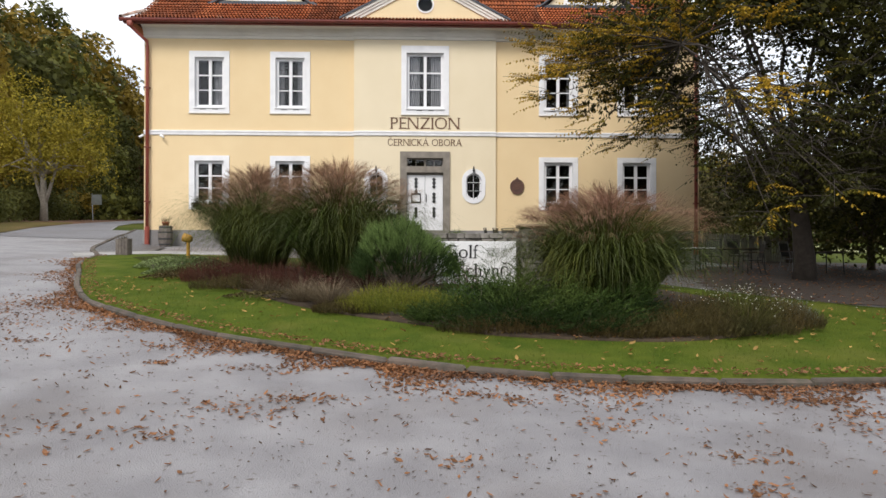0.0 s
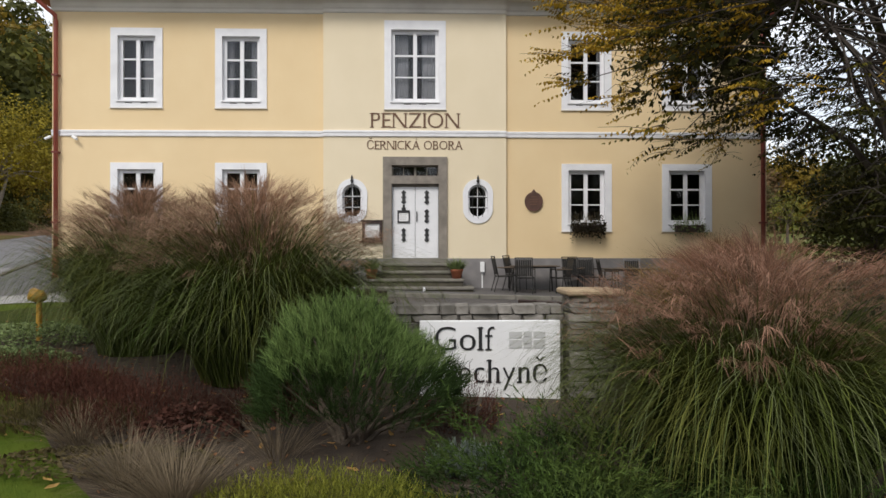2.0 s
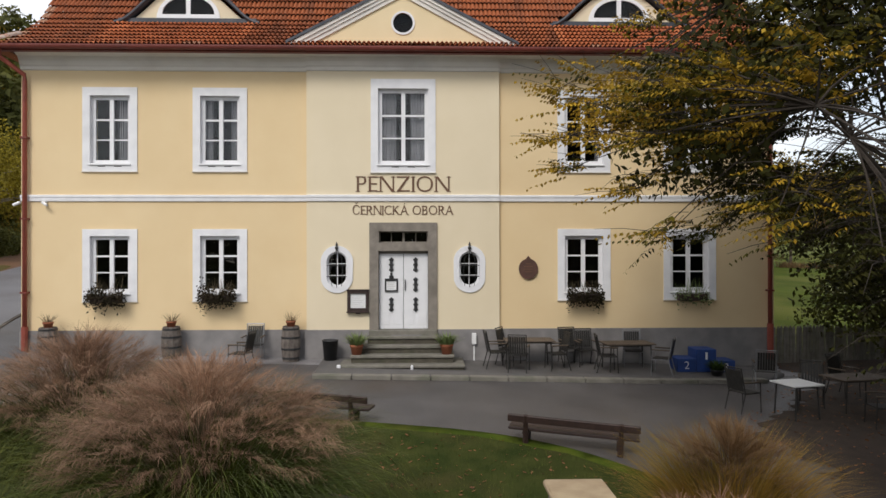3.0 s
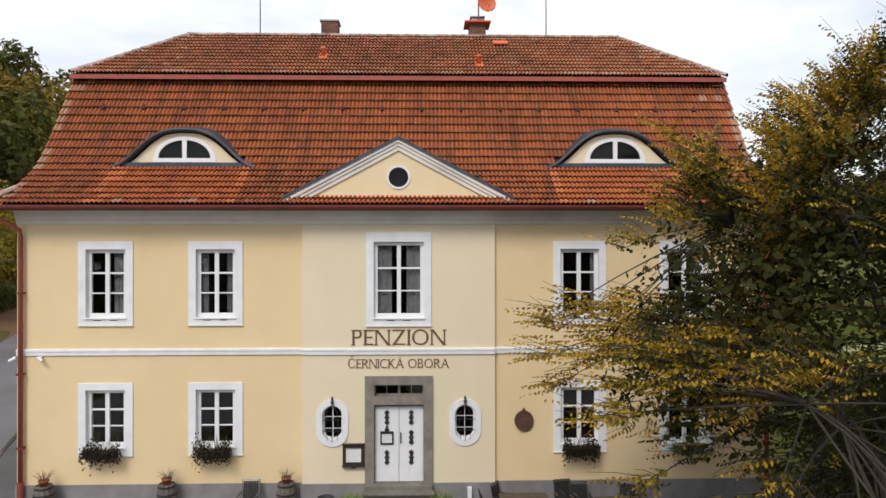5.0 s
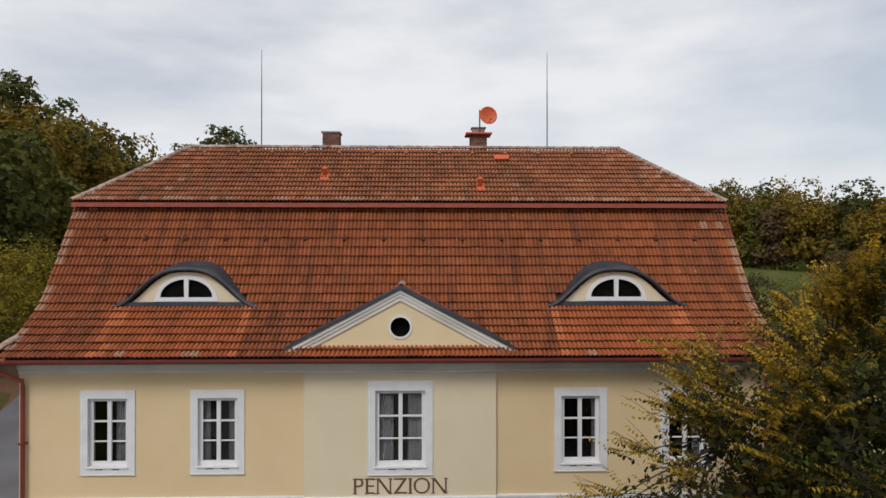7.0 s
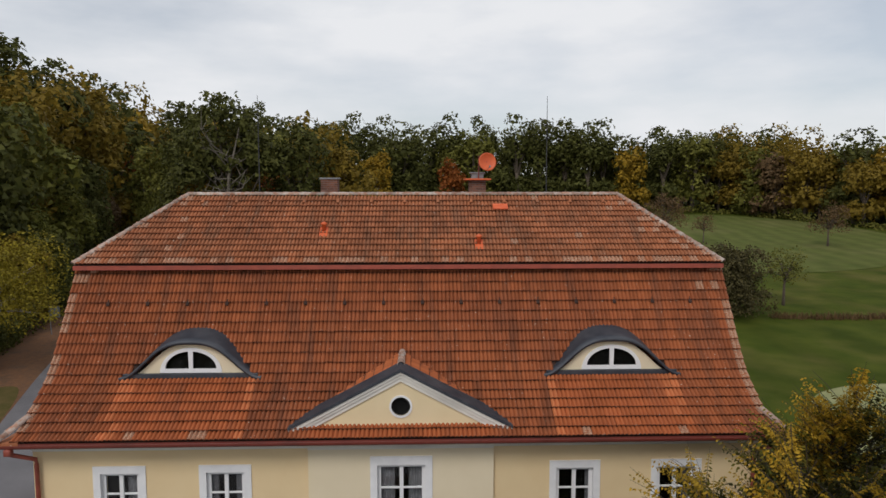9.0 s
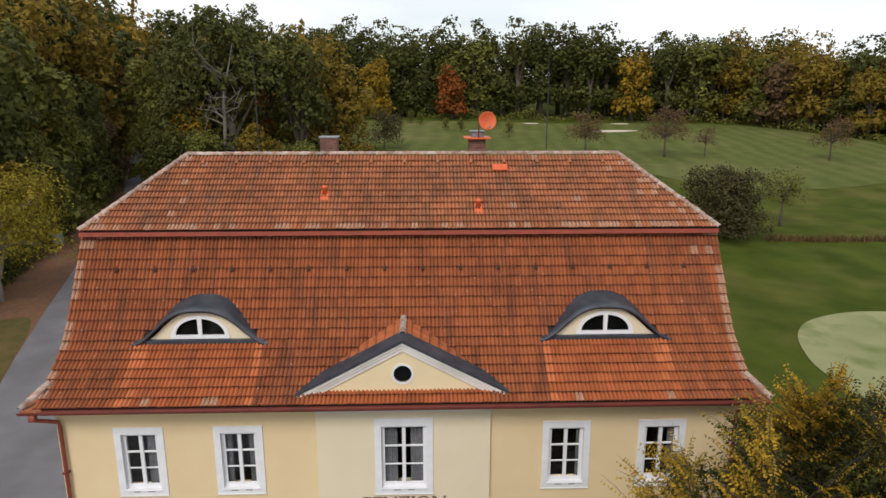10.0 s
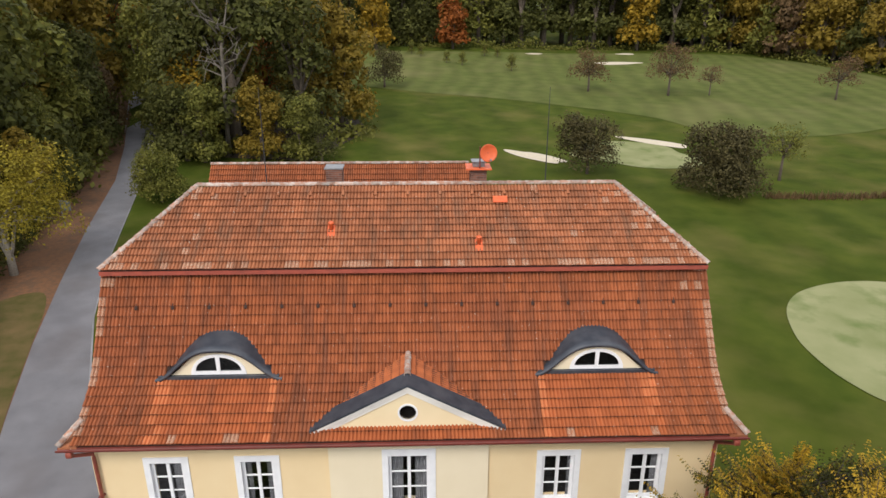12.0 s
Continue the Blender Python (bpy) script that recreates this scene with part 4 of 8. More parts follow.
def lettering(text, width, cap, x, y, z, material, parent, label, tilt=90, gap=0.16):
    """Raised lettering, letter by letter, with serif feet. cap: the capitals' height."""
    unit_cap = np.ptp(GLYPHS["E"][0][:, 1])
    verts, faces, at = [], [], 0.0
    for ch in text:
        if ch == " ":
            at += 0.42
            continue
        co, fs = GLYPHS[ch][0].copy(), GLYPHS[ch][1]
        co[:, :2] /= unit_cap
        wide = np.ptp(co[:, 0])
        co[:, 0] += at - co[:, 0].min()
        n0 = len(verts)
        verts += co.tolist()
        faces += [tuple(i + n0 for i in f) for f in fs]
        plain = {"Č": "C", "Á": "A", "ě": "e"}.get(ch, ch)
        low_ = GLYPHS[plain][0][:, 1] / unit_cap
        for ring in thick_strokes(plain, wide, float(low_.max())):
            n0, k = len(verts), len(ring)
            verts += [[at + a, b, c] for c in (-0.005, 0.0055) for a, b in ring]
            faces += [tuple(range(n0, n0 + k))[::-1], tuple(range(n0 + k, n0 + 2 * k))] + [(n0 + i, n0 + (i + 1) % k, n0 + k + (i + 1) % k, n0 + k + i) for i in range(k)]
        ends = []
        if ch not in "OCČGoceěZy123":
            ends = [(0.0, 1)] + ([(1.0, -1)] if ch.isupper() and ch not in "AÁ" or ch in "lh" else [])
        for level, up in ends:
            xs = np.sort(co[np.abs(co[:, 1] - level) < 0.05, 0])
            runs = np.split(xs, np.where(np.diff(xs) > 0.22)[0] + 1) if len(xs) else []
            for run in runs:
                x0, x1 = run[0] - 0.085, run[-1] + (0.085 if run[-1] - run[0] < 0.32 else 0.0)
                n0, ya, yb = len(verts), level, level + up * 0.05
                verts += [[a, b, c] for c in (-0.0045, 0.0045) for a, b in ((x0, ya), (x1, ya), (x1, yb), (x0, yb))]
                faces += [tuple(n0 + i for i in f) for f in ((0, 1, 2, 3), (4, 5, 6, 7), (0, 1, 5, 4), (1, 2, 6, 5), (2, 3, 7, 6), (3, 0, 4, 7))]
        at += wide + gap
    v = np.array(verts)
    v[:, 0] = (v[:, 0] - v[:, 0].min()) / np.ptp(v[:, 0]) * width
    v[:, 1] *= cap
    me = bpy.data.meshes.new("lettering")
    me.from_pydata(v.tolist(), [], faces)
    ob = link_mesh("lettering", me, material, parent, label)
    ob.matrix_basis = pose(x, y, z, tilt)
    return ob


lettering("PENZION", 2.62, 0.42, -1.31, Y_MID - 0.012, 5.965, M_LETTER, guesthouse, "large brown letters reading PENZION")
lettering("ČERNICKÁ OBORA", 2.78, 0.24, -1.39, Y_MID - 0.012, 5.34, M_LETTER, guesthouse, "smaller brown letters reading ČERNICKÁ OBORA")

# plaque with a crest top
bm = plate([(3.465 + 0.265 * math.cos(t), 3.85 + (0.30 if math.sin(t) < 0 else 0.27) * math.sin(t)) for t in np.linspace(0, 2 * math.pi, 30, endpoint=False)], Y_WALL - 0.06, Y_WALL + 0.01)
plate([(3.34, 4.05), (3.59, 4.05), (3.52, 4.13), (3.465, 4.20), (3.41, 4.13)], Y_WALL - 0.055, Y_WALL + 0.01, bm=bm)
plq = tagged(part("plaque", bm, M_PLAQUE), "dark brown oval plaque with a crest on the wall", "plaque")
for k, w in enumerate((0.16, 0.26, 0.26, 0.2)):
    part("writing_bar", boxes([(3.465 - w / 2, 3.465 + w / 2, Y_WALL - 0.068, Y_WALL - 0.058, 3.97 - 0.075 * k, 3.99 - 0.075 * k)]), M_LETTER, plq)

# ---- roof ----
PROFILE = smooth_loop([(26.42, 9.79), (26.8, 9.985), (27.3, 10.30), (27.85, 10.66), (28.38, 11.08), (28.9, 11.72), (29.45, 12.55), (29.95, 13.32), (30.5, 14.2)], 5, closed=False)
RIDGE_Y, RIDGE_Z, BREAK_Y, BREAK_Z = 33.16, 16.44, 30.16, 14.26
BREAK_X, RIDGE_X = 10.58, 7.85
DROP = 0.07


def lower_deck():
    bm = bmesh.new()
    front = [(y, z - DROP) for y, z in PROFILE]
    ring = front + [(2 * RIDGE_Y - y, z) for y, z in reversed(front)]
    ends = [[bm.verts.new((x, y, z)) for y, z in ring] for x in (-10.58, 10.58)]
    n = len(ring)
    for i in range(n):
        bm.faces.new((ends[0][i], ends[0][(i + 1) % n], ends[1][(i + 1) % n], ends[1][i]))
    for e in ends:
        bm.faces.new(e)
    return bm


roof = part("roof", lower_deck(), M_DECK, guesthouse, "red clay tile mansard roof, weathered and lichened")


def hip_deck():
    bm = bmesh.new()
    yb = 2 * RIDGE_Y - BREAK_Y
    b0 = [bm.verts.new(v) for v in ((-BREAK_X, BREAK_Y, BREAK_Z - DROP), (BREAK_X, BREAK_Y, BREAK_Z - DROP), (BREAK_X, yb, BREAK_Z - DROP), (-BREAK_X, yb, BREAK_Z - DROP))]
    b1 = [bm.verts.new(v.co - Vector((0, 0, 0.07))) for v in b0]
    r = [bm.verts.new((-RIDGE_X, RIDGE_Y, RIDGE_Z - DROP)), bm.verts.new((RIDGE_X, RIDGE_Y, RIDGE_Z - DROP))]
    for f in ((b0[0], b0[1], r[1], r[0]), (b0[1], b0[2], r[1]), (b0[2], b0[3], r[0], r[1]), (b0[3], b0[0], r[0])):
        bm.faces.new(f)
    for i in range(4):
        j = (i + 1) % 4
        bm.faces.new((b0[i], b0[j], b1[j], b1[i]))
    bm.faces.new(b1)
    return bm


upper_roof = part("roof", hip_deck(), M_DECK, guesthouse, "upper hipped roof of older lichened tiles")
part("fascia", boxes([(-10.56, 10.56, 30.125, 30.17, 14.06, 14.2)]), M_FASCIA, guesthouse, "red-brown board at the break of the roof")

TW, TL = 0.25, 0.325
ROLL = [(0.0, -0.036), (0.017, -0.010), (0.034, 0.018), (0.0625, 0.032), (0.091, 0.018), (0.108, -0.010)]
TILE_X = ROLL + [(x + 0.125, z) for x, z in ROLL] + [(0.249, -0.036)]
NT = len(TILE_X)
SCALLOP = [0.03 * abs((x % 0.125) / 0.0625 - 1) ** 2 for x, z in TILE_X]
tile_verts = [(x, q, z + 0.050) for (x, z), q in zip(TILE_X, SCALLOP)] + [(x, q + 0.030, z + 0.046) for (x, z), q in zip(TILE_X, SCALLOP)] + [(x, TL + 0.05, z - 0.006) for x, z in TILE_X] + [(x, q + 0.055, z - 0.002) for (x, z), q in zip(TILE_X, SCALLOP)]
tile_faces = [(i + k * NT, i + 1 + k * NT, i + 1 + (k + 1) * NT, i + (k + 1) * NT) for k in (0, 1) for i in range(NT - 1)] + [(i + 3 * NT, i + 1 + 3 * NT, i + 1, i) for i in range(NT - 1)]
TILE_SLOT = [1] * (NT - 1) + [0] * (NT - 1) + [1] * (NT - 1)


def tile_field(copies, material, host):
    """Many placed tiles as one mesh; their lips carry the courses' shadow lines in colour."""
    me = joined_mesh("tiles", tile_verts, tile_faces, np.array(copies))
    ob = tagged(link_mesh("tiles", me, material, host), kind="stuff")
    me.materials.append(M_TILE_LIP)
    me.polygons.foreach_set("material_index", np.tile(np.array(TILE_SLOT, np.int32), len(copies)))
    return ob


def tile_rows():
    """Poses of all front tiles: lower roof, patches of newer tiles, upper roof."""
    prof = np.array(PROFILE)
    s = np.concatenate([[0], np.cumsum(np.linalg.norm(np.diff(prof, axis=0), axis=1))])
    rnd = random.Random(4)
    old, new_, up, near, pale, bright = [], [], [], [], [], []
    rows = int(s[-1] / TL)
    gauge = (s[-1] - 0.02) / rows
    for r in range(rows):
        a, b = r * gauge, r * gauge + gauge
        ya, za, yb, zb = (float(np.interp(q, s, prof[:, i])) for q in (a, b) for i in (0, 1))
        el = math.atan2(zb - za, yb - ya)
        for c in range(85):
            x = -10.62 + TW * c
            m = Matrix.Translation((x + rnd.uniform(-0.004, 0.004), ya + rnd.uniform(-0.004, 0.004), za + rnd.uniform(-0.003, 0.006))) @ Matrix.Rotation(el + rnd.uniform(-0.012, 0.012), 4, "X") @ Matrix.Rotation(rnd.uniform(-0.008, 0.008), 4, "Z")
            xm = x + TW / 2
            band = abs(abs(xm) - 6.36)
            patch = band < 1.98 and yb < 28.5
            edge = patch and band > 1.62 and rnd.random() < 0.8
            worn = (r == 0 and rnd.random() < 0.04) or (abs(xm) > 9.3 and r > rows - 4 and rnd.random() < 0.2) or (abs(xm) > 10.3 and rnd.random() < 0.6)
            if band < 1.75 and 28.3 <= ya < 28.5:
                continue
            if band < 1.75 and ya < 28.3 < yb + 0.05:
                m = m @ Matrix.Diagonal((1, max(0.2, (28.31 - ya) / (math.cos(el) * (TL + 0.05))), 1, 1))
            if abs(xm) < 4.3 and r < 8:
                near.append((m, abs(xm) < 2.7 and ya < 26.95))
            elif worn:
                pale.append(m)
            elif edge:
                bright.append(m)
            elif patch:
                new_.append(m)
            else:
                old.append(m)
    el = math.atan2(RIDGE_Z - BREAK_Z, RIDGE_Y - BREAK_Y)
    up_pale = []
    slope = math.hypot(RIDGE_Z - BREAK_Z, RIDGE_Y - BREAK_Y)
    n = int(slope / TL) + 1
    for r in range(n):
        q = r * (slope - 0.1) / n / slope
        y, z = BREAK_Y - 0.04 + (RIDGE_Y - BREAK_Y) * q, BREAK_Z - 0.03 + (RIDGE_Z - BREAK_Z) * q
        half = BREAK_X + (RIDGE_X - BREAK_X) * q
        k = int(2 * half / TW)
        for c in range(k):
            x = -k * TW / 2 + TW * c
            away = half - abs(x + TW / 2)
            grey = (r == 0 and rnd.random() < 0.35) or rnd.random() < 0.8 * math.exp(-away / 0.4) + 0.008
            (up_pale if grey else up).append(Matrix.Translation((x, y + rnd.uniform(-0.004, 0.004), z + rnd.uniform(-0.002, 0.006))) @ Matrix.Rotation(el + rnd.uniform(-0.014, 0.014), 4, "X") @ Matrix.Rotation(rnd.uniform(-0.01, 0.01), 4, "Z"))
    return old, new_, up, near, pale, bright, up_pale


old_t, new_t, up_t, near_t, pale_t, bright_t, up_pale_t = tile_rows()
for rows_, mtl, host in ((old_t, M_TILE, roof), (new_t, M_TILE_NEW, roof), (up_t, M_TILE_OLD, upper_roof), (pale_t, M_TILE_PALE, roof), (bright_t, M_TILE_BRIGHT, roof), (up_pale_t, M_TILE_PALE, upper_roof)):
    tile_field([np.array(m) for m in rows_], mtl, host)


def vent_tiles():
    """Small hooded vent tiles in a row under the ridge."""
    bm = bmesh.new()
    ring = [[bm.verts.new((rr * math.cos(a), yy, rr * 0.75 * math.sin(a) + 0.03)) for a in np.linspace(0, math.pi, 7)] for rr, yy in ((0.062, 0.0), (0.055, 0.14), (0.02, 0.28))]
    for p, q in zip(ring, ring[1:]):
        for i in range(6):
            bm.faces.new((p[i], p[i + 1], q[i + 1], q[i]))
    bm.faces.new(ring[0])
    me = bpy.data.meshes.new("vent_tile")
    bm.to_mesh(me)
    bm.free()
    me.materials.append(M_TILE_OLD)
    el = math.atan2(RIDGE_Z - BREAK_Z, RIDGE_Y - BREAK_Y)
    for k in range(13):
        ob = new("vent_tile", me)
        ob.parent = upper_roof
        ob.matrix_basis = Matrix.Translation((-7.2 + 1.2 * k, RIDGE_Y - 0.5, RIDGE_Z - 0.32)) @ Matrix.Rotation(el, 4, "X")


vent_tiles()


def cap_mesh(length=0.38, r0=0.115, r1=0.095):
    bm = bmesh.new()
    rings = []
    for x, r in ((0, r0), (length, r1)):
        rings.append([bm.verts.new((x, r * math.cos(a), r * math.sin(a) * 0.85 - 0.02)) for a in np.linspace(-0.15, math.pi + 0.15, 9)])
    lip = [bm.verts.new((0, (r0 - 0.02) * math.cos(a), (r0 - 0.02) * math.sin(a) * 0.85 - 0.02)) for a in np.linspace(-0.15, math.pi + 0.15, 9)]
    for i in range(8):
        bm.faces.new((rings[0][i], rings[0][i + 1], rings[1][i + 1], rings[1][i]))
        bm.faces.new((lip[i], lip[i + 1], rings[0][i + 1], rings[0][i]))
    me = bpy.data.meshes.new("ridge_tile")
    bm.to_mesh(me)
    bm.free()
    me.materials.append(M_LICHEN)
    return me


ridge_me = cap_mesh()


def cap_line(a, b, host):
    a, b = Vector(a), Vector(b)
    n = max(1, round((b - a).length / 0.34))
    d = (b - a).normalized()
    turn = d.to_track_quat("X", "Z").to_matrix().to_4x4()
    for k in range(n):
        ob = new("ridge_tile", ridge_me)
        ob.parent = host
        ob.matrix_basis = Matrix.Translation(a + (b - a) * (k / n) + Vector((0, 0, 0.02 + random.uniform(-0.004, 0.004)))) @ turn


cap_line((-RIDGE_X, RIDGE_Y, RIDGE_Z), (RIDGE_X, RIDGE_Y, RIDGE_Z), upper_roof)
for s in (-1, 1):
    cap_line((s * BREAK_X, BREAK_Y, BREAK_Z), (s * RIDGE_X, RIDGE_Y, RIDGE_Z), upper_roof)
    cap_line((s * BREAK_X, 2 * RIDGE_Y - BREAK_Y, BREAK_Z), (s * RIDGE_X, RIDGE_Y, RIDGE_Z), upper_roof)
    # short tiled skirt that carries the eaves round the gable
    bm = bmesh.new()
    v = [bm.verts.new(q) for q in ((s * 10.38, 26.42, 9.83), (s * 10.95, 26.42, 9.78), (s * 10.95, 39.9, 9.78), (s * 10.38, 39.9, 10.3), (s * 10.38, 26.42, 9.72), (s * 10.95, 26.42, 9.72), (s * 10.95, 39.9, 9.72), (s * 10.38, 39.9, 9.72))]
    for f in ((0, 1, 2, 3), (4, 5, 6, 7), (0, 1, 5, 4), (1, 2, 6, 5), (2, 3, 7, 6), (3, 0, 4, 7)):
        bm.faces.new([v[i] for i in f])
    part("eaves_return", bm, M_TILE_OLD, guesthouse, "lichened tiles turning the corner of the eaves")
    cap_line((s * 10.97, 26.42, 9.82), (s * 10.5, 27.15, 10.28), roof)

# gutters and downpipes
bm = bmesh.new()
gut = [[bm.verts.new((x, 26.36 + 0.085 * math.cos(a), 9.755 + 0.10 * math.sin(a))) for a in np.linspace(math.pi * 0.95, math.pi * 2.05, 9)] for x in (-10.98, 10.98)]
gut2 = [[bm.verts.new((x, 26.36 + 0.07 * math.cos(a), 9.757 + 0.085 * math.sin(a))) for a in np.linspace(math.pi * 0.95, math.pi * 2.05, 9)] for x in (-10.98, 10.98)]
for ring in (gut, gut2):
    for i in range(8):
        bm.faces.new((ring[0][i], ring[0][i + 1], ring[1][i + 1], ring[1][i]))
for i in (0, 8):
    bm.faces.new((gut[0][i], gut[1][i], gut2[1][i], gut2[0][i]))
part("gutter", bm, M_GUTTER, guesthouse, "red-brown half-round gutter along the eaves")
part("eaves_board", boxes([(-10.9, 10.9, 26.46, 26.62, 9.64, 9.70)]), M_GUTTER, guesthouse)
for s in (-1, 1):
    bm = bmesh.new()
    tube(bm, [(s * 10.6, 26.36, 9.7), (s * 10.6, 26.38, 9.5), (s * 10.24, 26.98, 9.12), (s * 10.24, 27.0, 8.95), (s * 10.24, 27.0, 1.35)], 0.062, 10)
    box(bm, s * 10.6 - 0.09, s * 10.6 + 0.09, 26.27, 26.45, 9.48, 9.66, 0.01)
    dp = part("downpipe", bm, M_PIPE, guesthouse, "red-brown downpipe", True)
    part("boot_pipe", tube(bmesh.new(), [(s * 10.24, 27.0, 1.3), (s * 10.24, 27.0, 2.3)], 0.085, 10), M_PIPE, dp)
    for z in (3.2, 5.2, 7.4):
        part("pipe_clip", boxes([(s * 10.24 - 0.085, s * 10.24 + 0.085, 26.92, 27.1, z, z + 0.05)]), M_GUTTER, dp)


def eyebrow_dormer(xc):
    """A low curved dormer: bell-shaped front, sheet-metal hood, arched white window."""
    y0, zb = 28.4, 11.08

    def bell(u):
        return 1.02 * (0.5 + 0.5 * math.cos(math.pi * min(1, abs(u)) ** 1.42))
    us = np.linspace(-1, 1, 33)
    front = part("dormer", plate([(xc + 1.82 * u, zb + 0.93 * bell(u) + 0.002) for u in us] , y0, y0 + 0.1, [[(xc + 0.90 * math.cos(t), zb + 0.09 + 0.74 * math.sin(t)) for t in np.linspace(0.02, math.pi - 0.02, 17)]]), M_WALL_PALE, guesthouse, "eyebrow dormer with a cream front")
    bm = bmesh.new()
    grid = []
    for u in us:
        x, h = xc + 2.1 * u, bell(u)
        zt = zb - 0.02 + 1.08 * h
        back = np.interp(zt + 0.22 * h, [q[1] for q in PROFILE], [q[0] for q in PROFILE])
        grid.append([bm.verts.new(v) for v in ((x, y0 - 0.17, zt - 0.10), (x, y0 - 0.17, zt), (x, y0 + 0.1, zt + 0.04 * h), (x, 0.5 * (y0 + back) + 0.1, zt + 0.15 * h), (x, back + 0.2, zt + 0.22 * h), (x, y0 + 0.12, zt - 0.10))])
    for a, b in zip(grid, grid[1:]):
        for i in range(4):
            bm.faces.new((a[i], a[i + 1], b[i + 1], b[i]))
        bm.faces.new((a[5], a[0], b[0], b[5]))
    part("hood", bm, M_LEAD, front, "dark sheet-metal hood", True)
    part("apron", boxes([(xc - 2.0, xc + 2.0, y0 - 0.1, y0 + 0.02, zb - 0.06, zb + 0.075)], 0.01), M_LEAD, front)
    arch = [(xc + 0.92 * math.cos(t), zb + 0.09 + 0.76 * math.sin(t)) for t in np.linspace(0, math.pi, 19)]
    lights = []
    for s in (-1, 1):
        lights.append([(xc + s * 0.06, zb + 0.21)] + [(xc + s * 0.76 * math.cos(t), zb + 0.21 + 0.53 * math.sin(t)) for t in np.linspace(0, math.pi / 2 - 0.09, 9)])
    win = part("window", plate(arch, y0 - 0.03, y0 + 0.05, lights), M_SASH, front, "white arched window of two lights")
    for ring in lights:
        p = part("pane", plate(ring, y0 + 0.01, y0 + 0.016), M_GLASS_DARK, win)
        p.visible_shadow = False
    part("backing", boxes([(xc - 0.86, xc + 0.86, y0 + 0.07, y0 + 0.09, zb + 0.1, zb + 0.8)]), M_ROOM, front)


eyebrow_dormer(-6.33)
eyebrow_dormer(6.4)


def pediment():
    """The small gable over the middle bay, with a round window."""
    yf, apex, foot, hw = 26.86, 11.5, 9.92, 2.94
    ring = [(-hw, foot), (hw, foot), (0, apex)]
    eye = [(0.27 * math.cos(t), 10.57 + 0.27 * math.sin(t)) for t in np.linspace(0, 2 * math.pi, 28, endpoint=False)]
    ped = part("pediment", plate(ring, yf, yf + 0.1, [eye]), M_WALL_CREAM, guesthouse, "cream triangular pediment with a round window")
    ring_o = [(0.325 * math.cos(t), 10.57 + 0.325 * math.sin(t)) for t in np.linspace(0, 2 * math.pi, 28, endpoint=False)]
    win = part("round_window", plate(ring_o, yf - 0.03, yf + 0.08, [eye]), M_WHITE, ped, "round window in a white ring")
    p = part("pane", plate(eye, yf + 0.03, yf + 0.036), M_GLASS_DARK, win)
    p.visible_shadow = False
    part("backing", plate([(-0.35, 10.2), (0.35, 10.2), (0.35, 10.9), (-0.35, 10.9)], yf + 0.2, yf + 0.22), M_ROOM, ped)
    g = (apex - foot) / hw
    for s in (-1, 1):
        # raking cornice
        for lo_, hi_, depth in ((-0.20, -0.08, 0.05), (-0.08, 0.02, 0.085), (0.02, 0.13, 0.125)):
            part("raking_cornice", plate([(0.0, apex + lo_), (s * (hw + lo_ / g), foot), (s * (hw + hi_ / g), foot), (0.0, apex + hi_)], yf - depth, yf + 0.06), M_CORNICE, ped, "pale profiled raking cornice")
        bm = bmesh.new()
        z0 = apex + 0.18
        rows = []
        for y, dz in ((yf - 0.16, 0.0), (yf + 0.6, 0.03)):
            rows.append([bm.verts.new((0, y, z0 + dz)), bm.verts.new((s * 1.5, y, z0 + dz - 1.47 * g)), bm.verts.new((s * 3.16, y, z0 + dz - 3.16 * g + 0.05))])
        low = [bm.verts.new(v.co - Vector((0, 0, 0.085))) for v in rows[0]]
        for i in range(2):
            bm.faces.new((rows[0][i], rows[0][i + 1], rows[1][i + 1], rows[1][i]))
            bm.faces.new((low[i], low[i + 1], rows[0][i + 1], rows[0][i]))
        part("flashing", bm, M_LEAD, ped, "dark metal edge of the small gable roof")
        bm = bmesh.new()
        v = [bm.verts.new(q) for q in ((0, yf + 0.58, z0 - 0.06), (s * 3.1, yf + 0.58, z0 - 3.1 * g - 0.01), (s * 3.1, yf + 1.0, z0 - 3.1 * g + 0.02), (0, 28.75, z0 - 0.03))]
        bm.faces.new(v)
        part("saddle", bm, M_DECK, ped)
        n = 0
        copies = []
        el = math.atan(g)
        for r in range(10):
            x = 0.31 * r * math.cos(el)
            zt = z0 - 0.035 - x * g
            yb = np.interp(zt, [q[1] for q in PROFILE], [q[0] for q in PROFILE])
            for c in range(int(max(0, (yb + 0.1 - yf - 0.56) / TW)) + 1):
                y = yf + 0.56 + TW * c
                base = Matrix.Translation((s * (x + 0.31 * math.cos(el)), y + (TW if s < 0 else 0) * 1.0, zt - 0.31 * math.sin(el) + 0.0))
                turn = Matrix.Rotation(math.pi / 2 if s > 0 else -math.pi / 2, 4, "Z") @ Matrix.Rotation(el, 4, "X")
                copies.append(np.array(base @ turn @ Matrix.Diagonal((1, 1, 0.6, 1))))
        if copies:
            tile_field(copies, M_TILE_NEW, ped)
    cap_line((0, yf + 0.45, apex + 0.15), (0, 28.7, apex + 0.18), ped)


pediment()

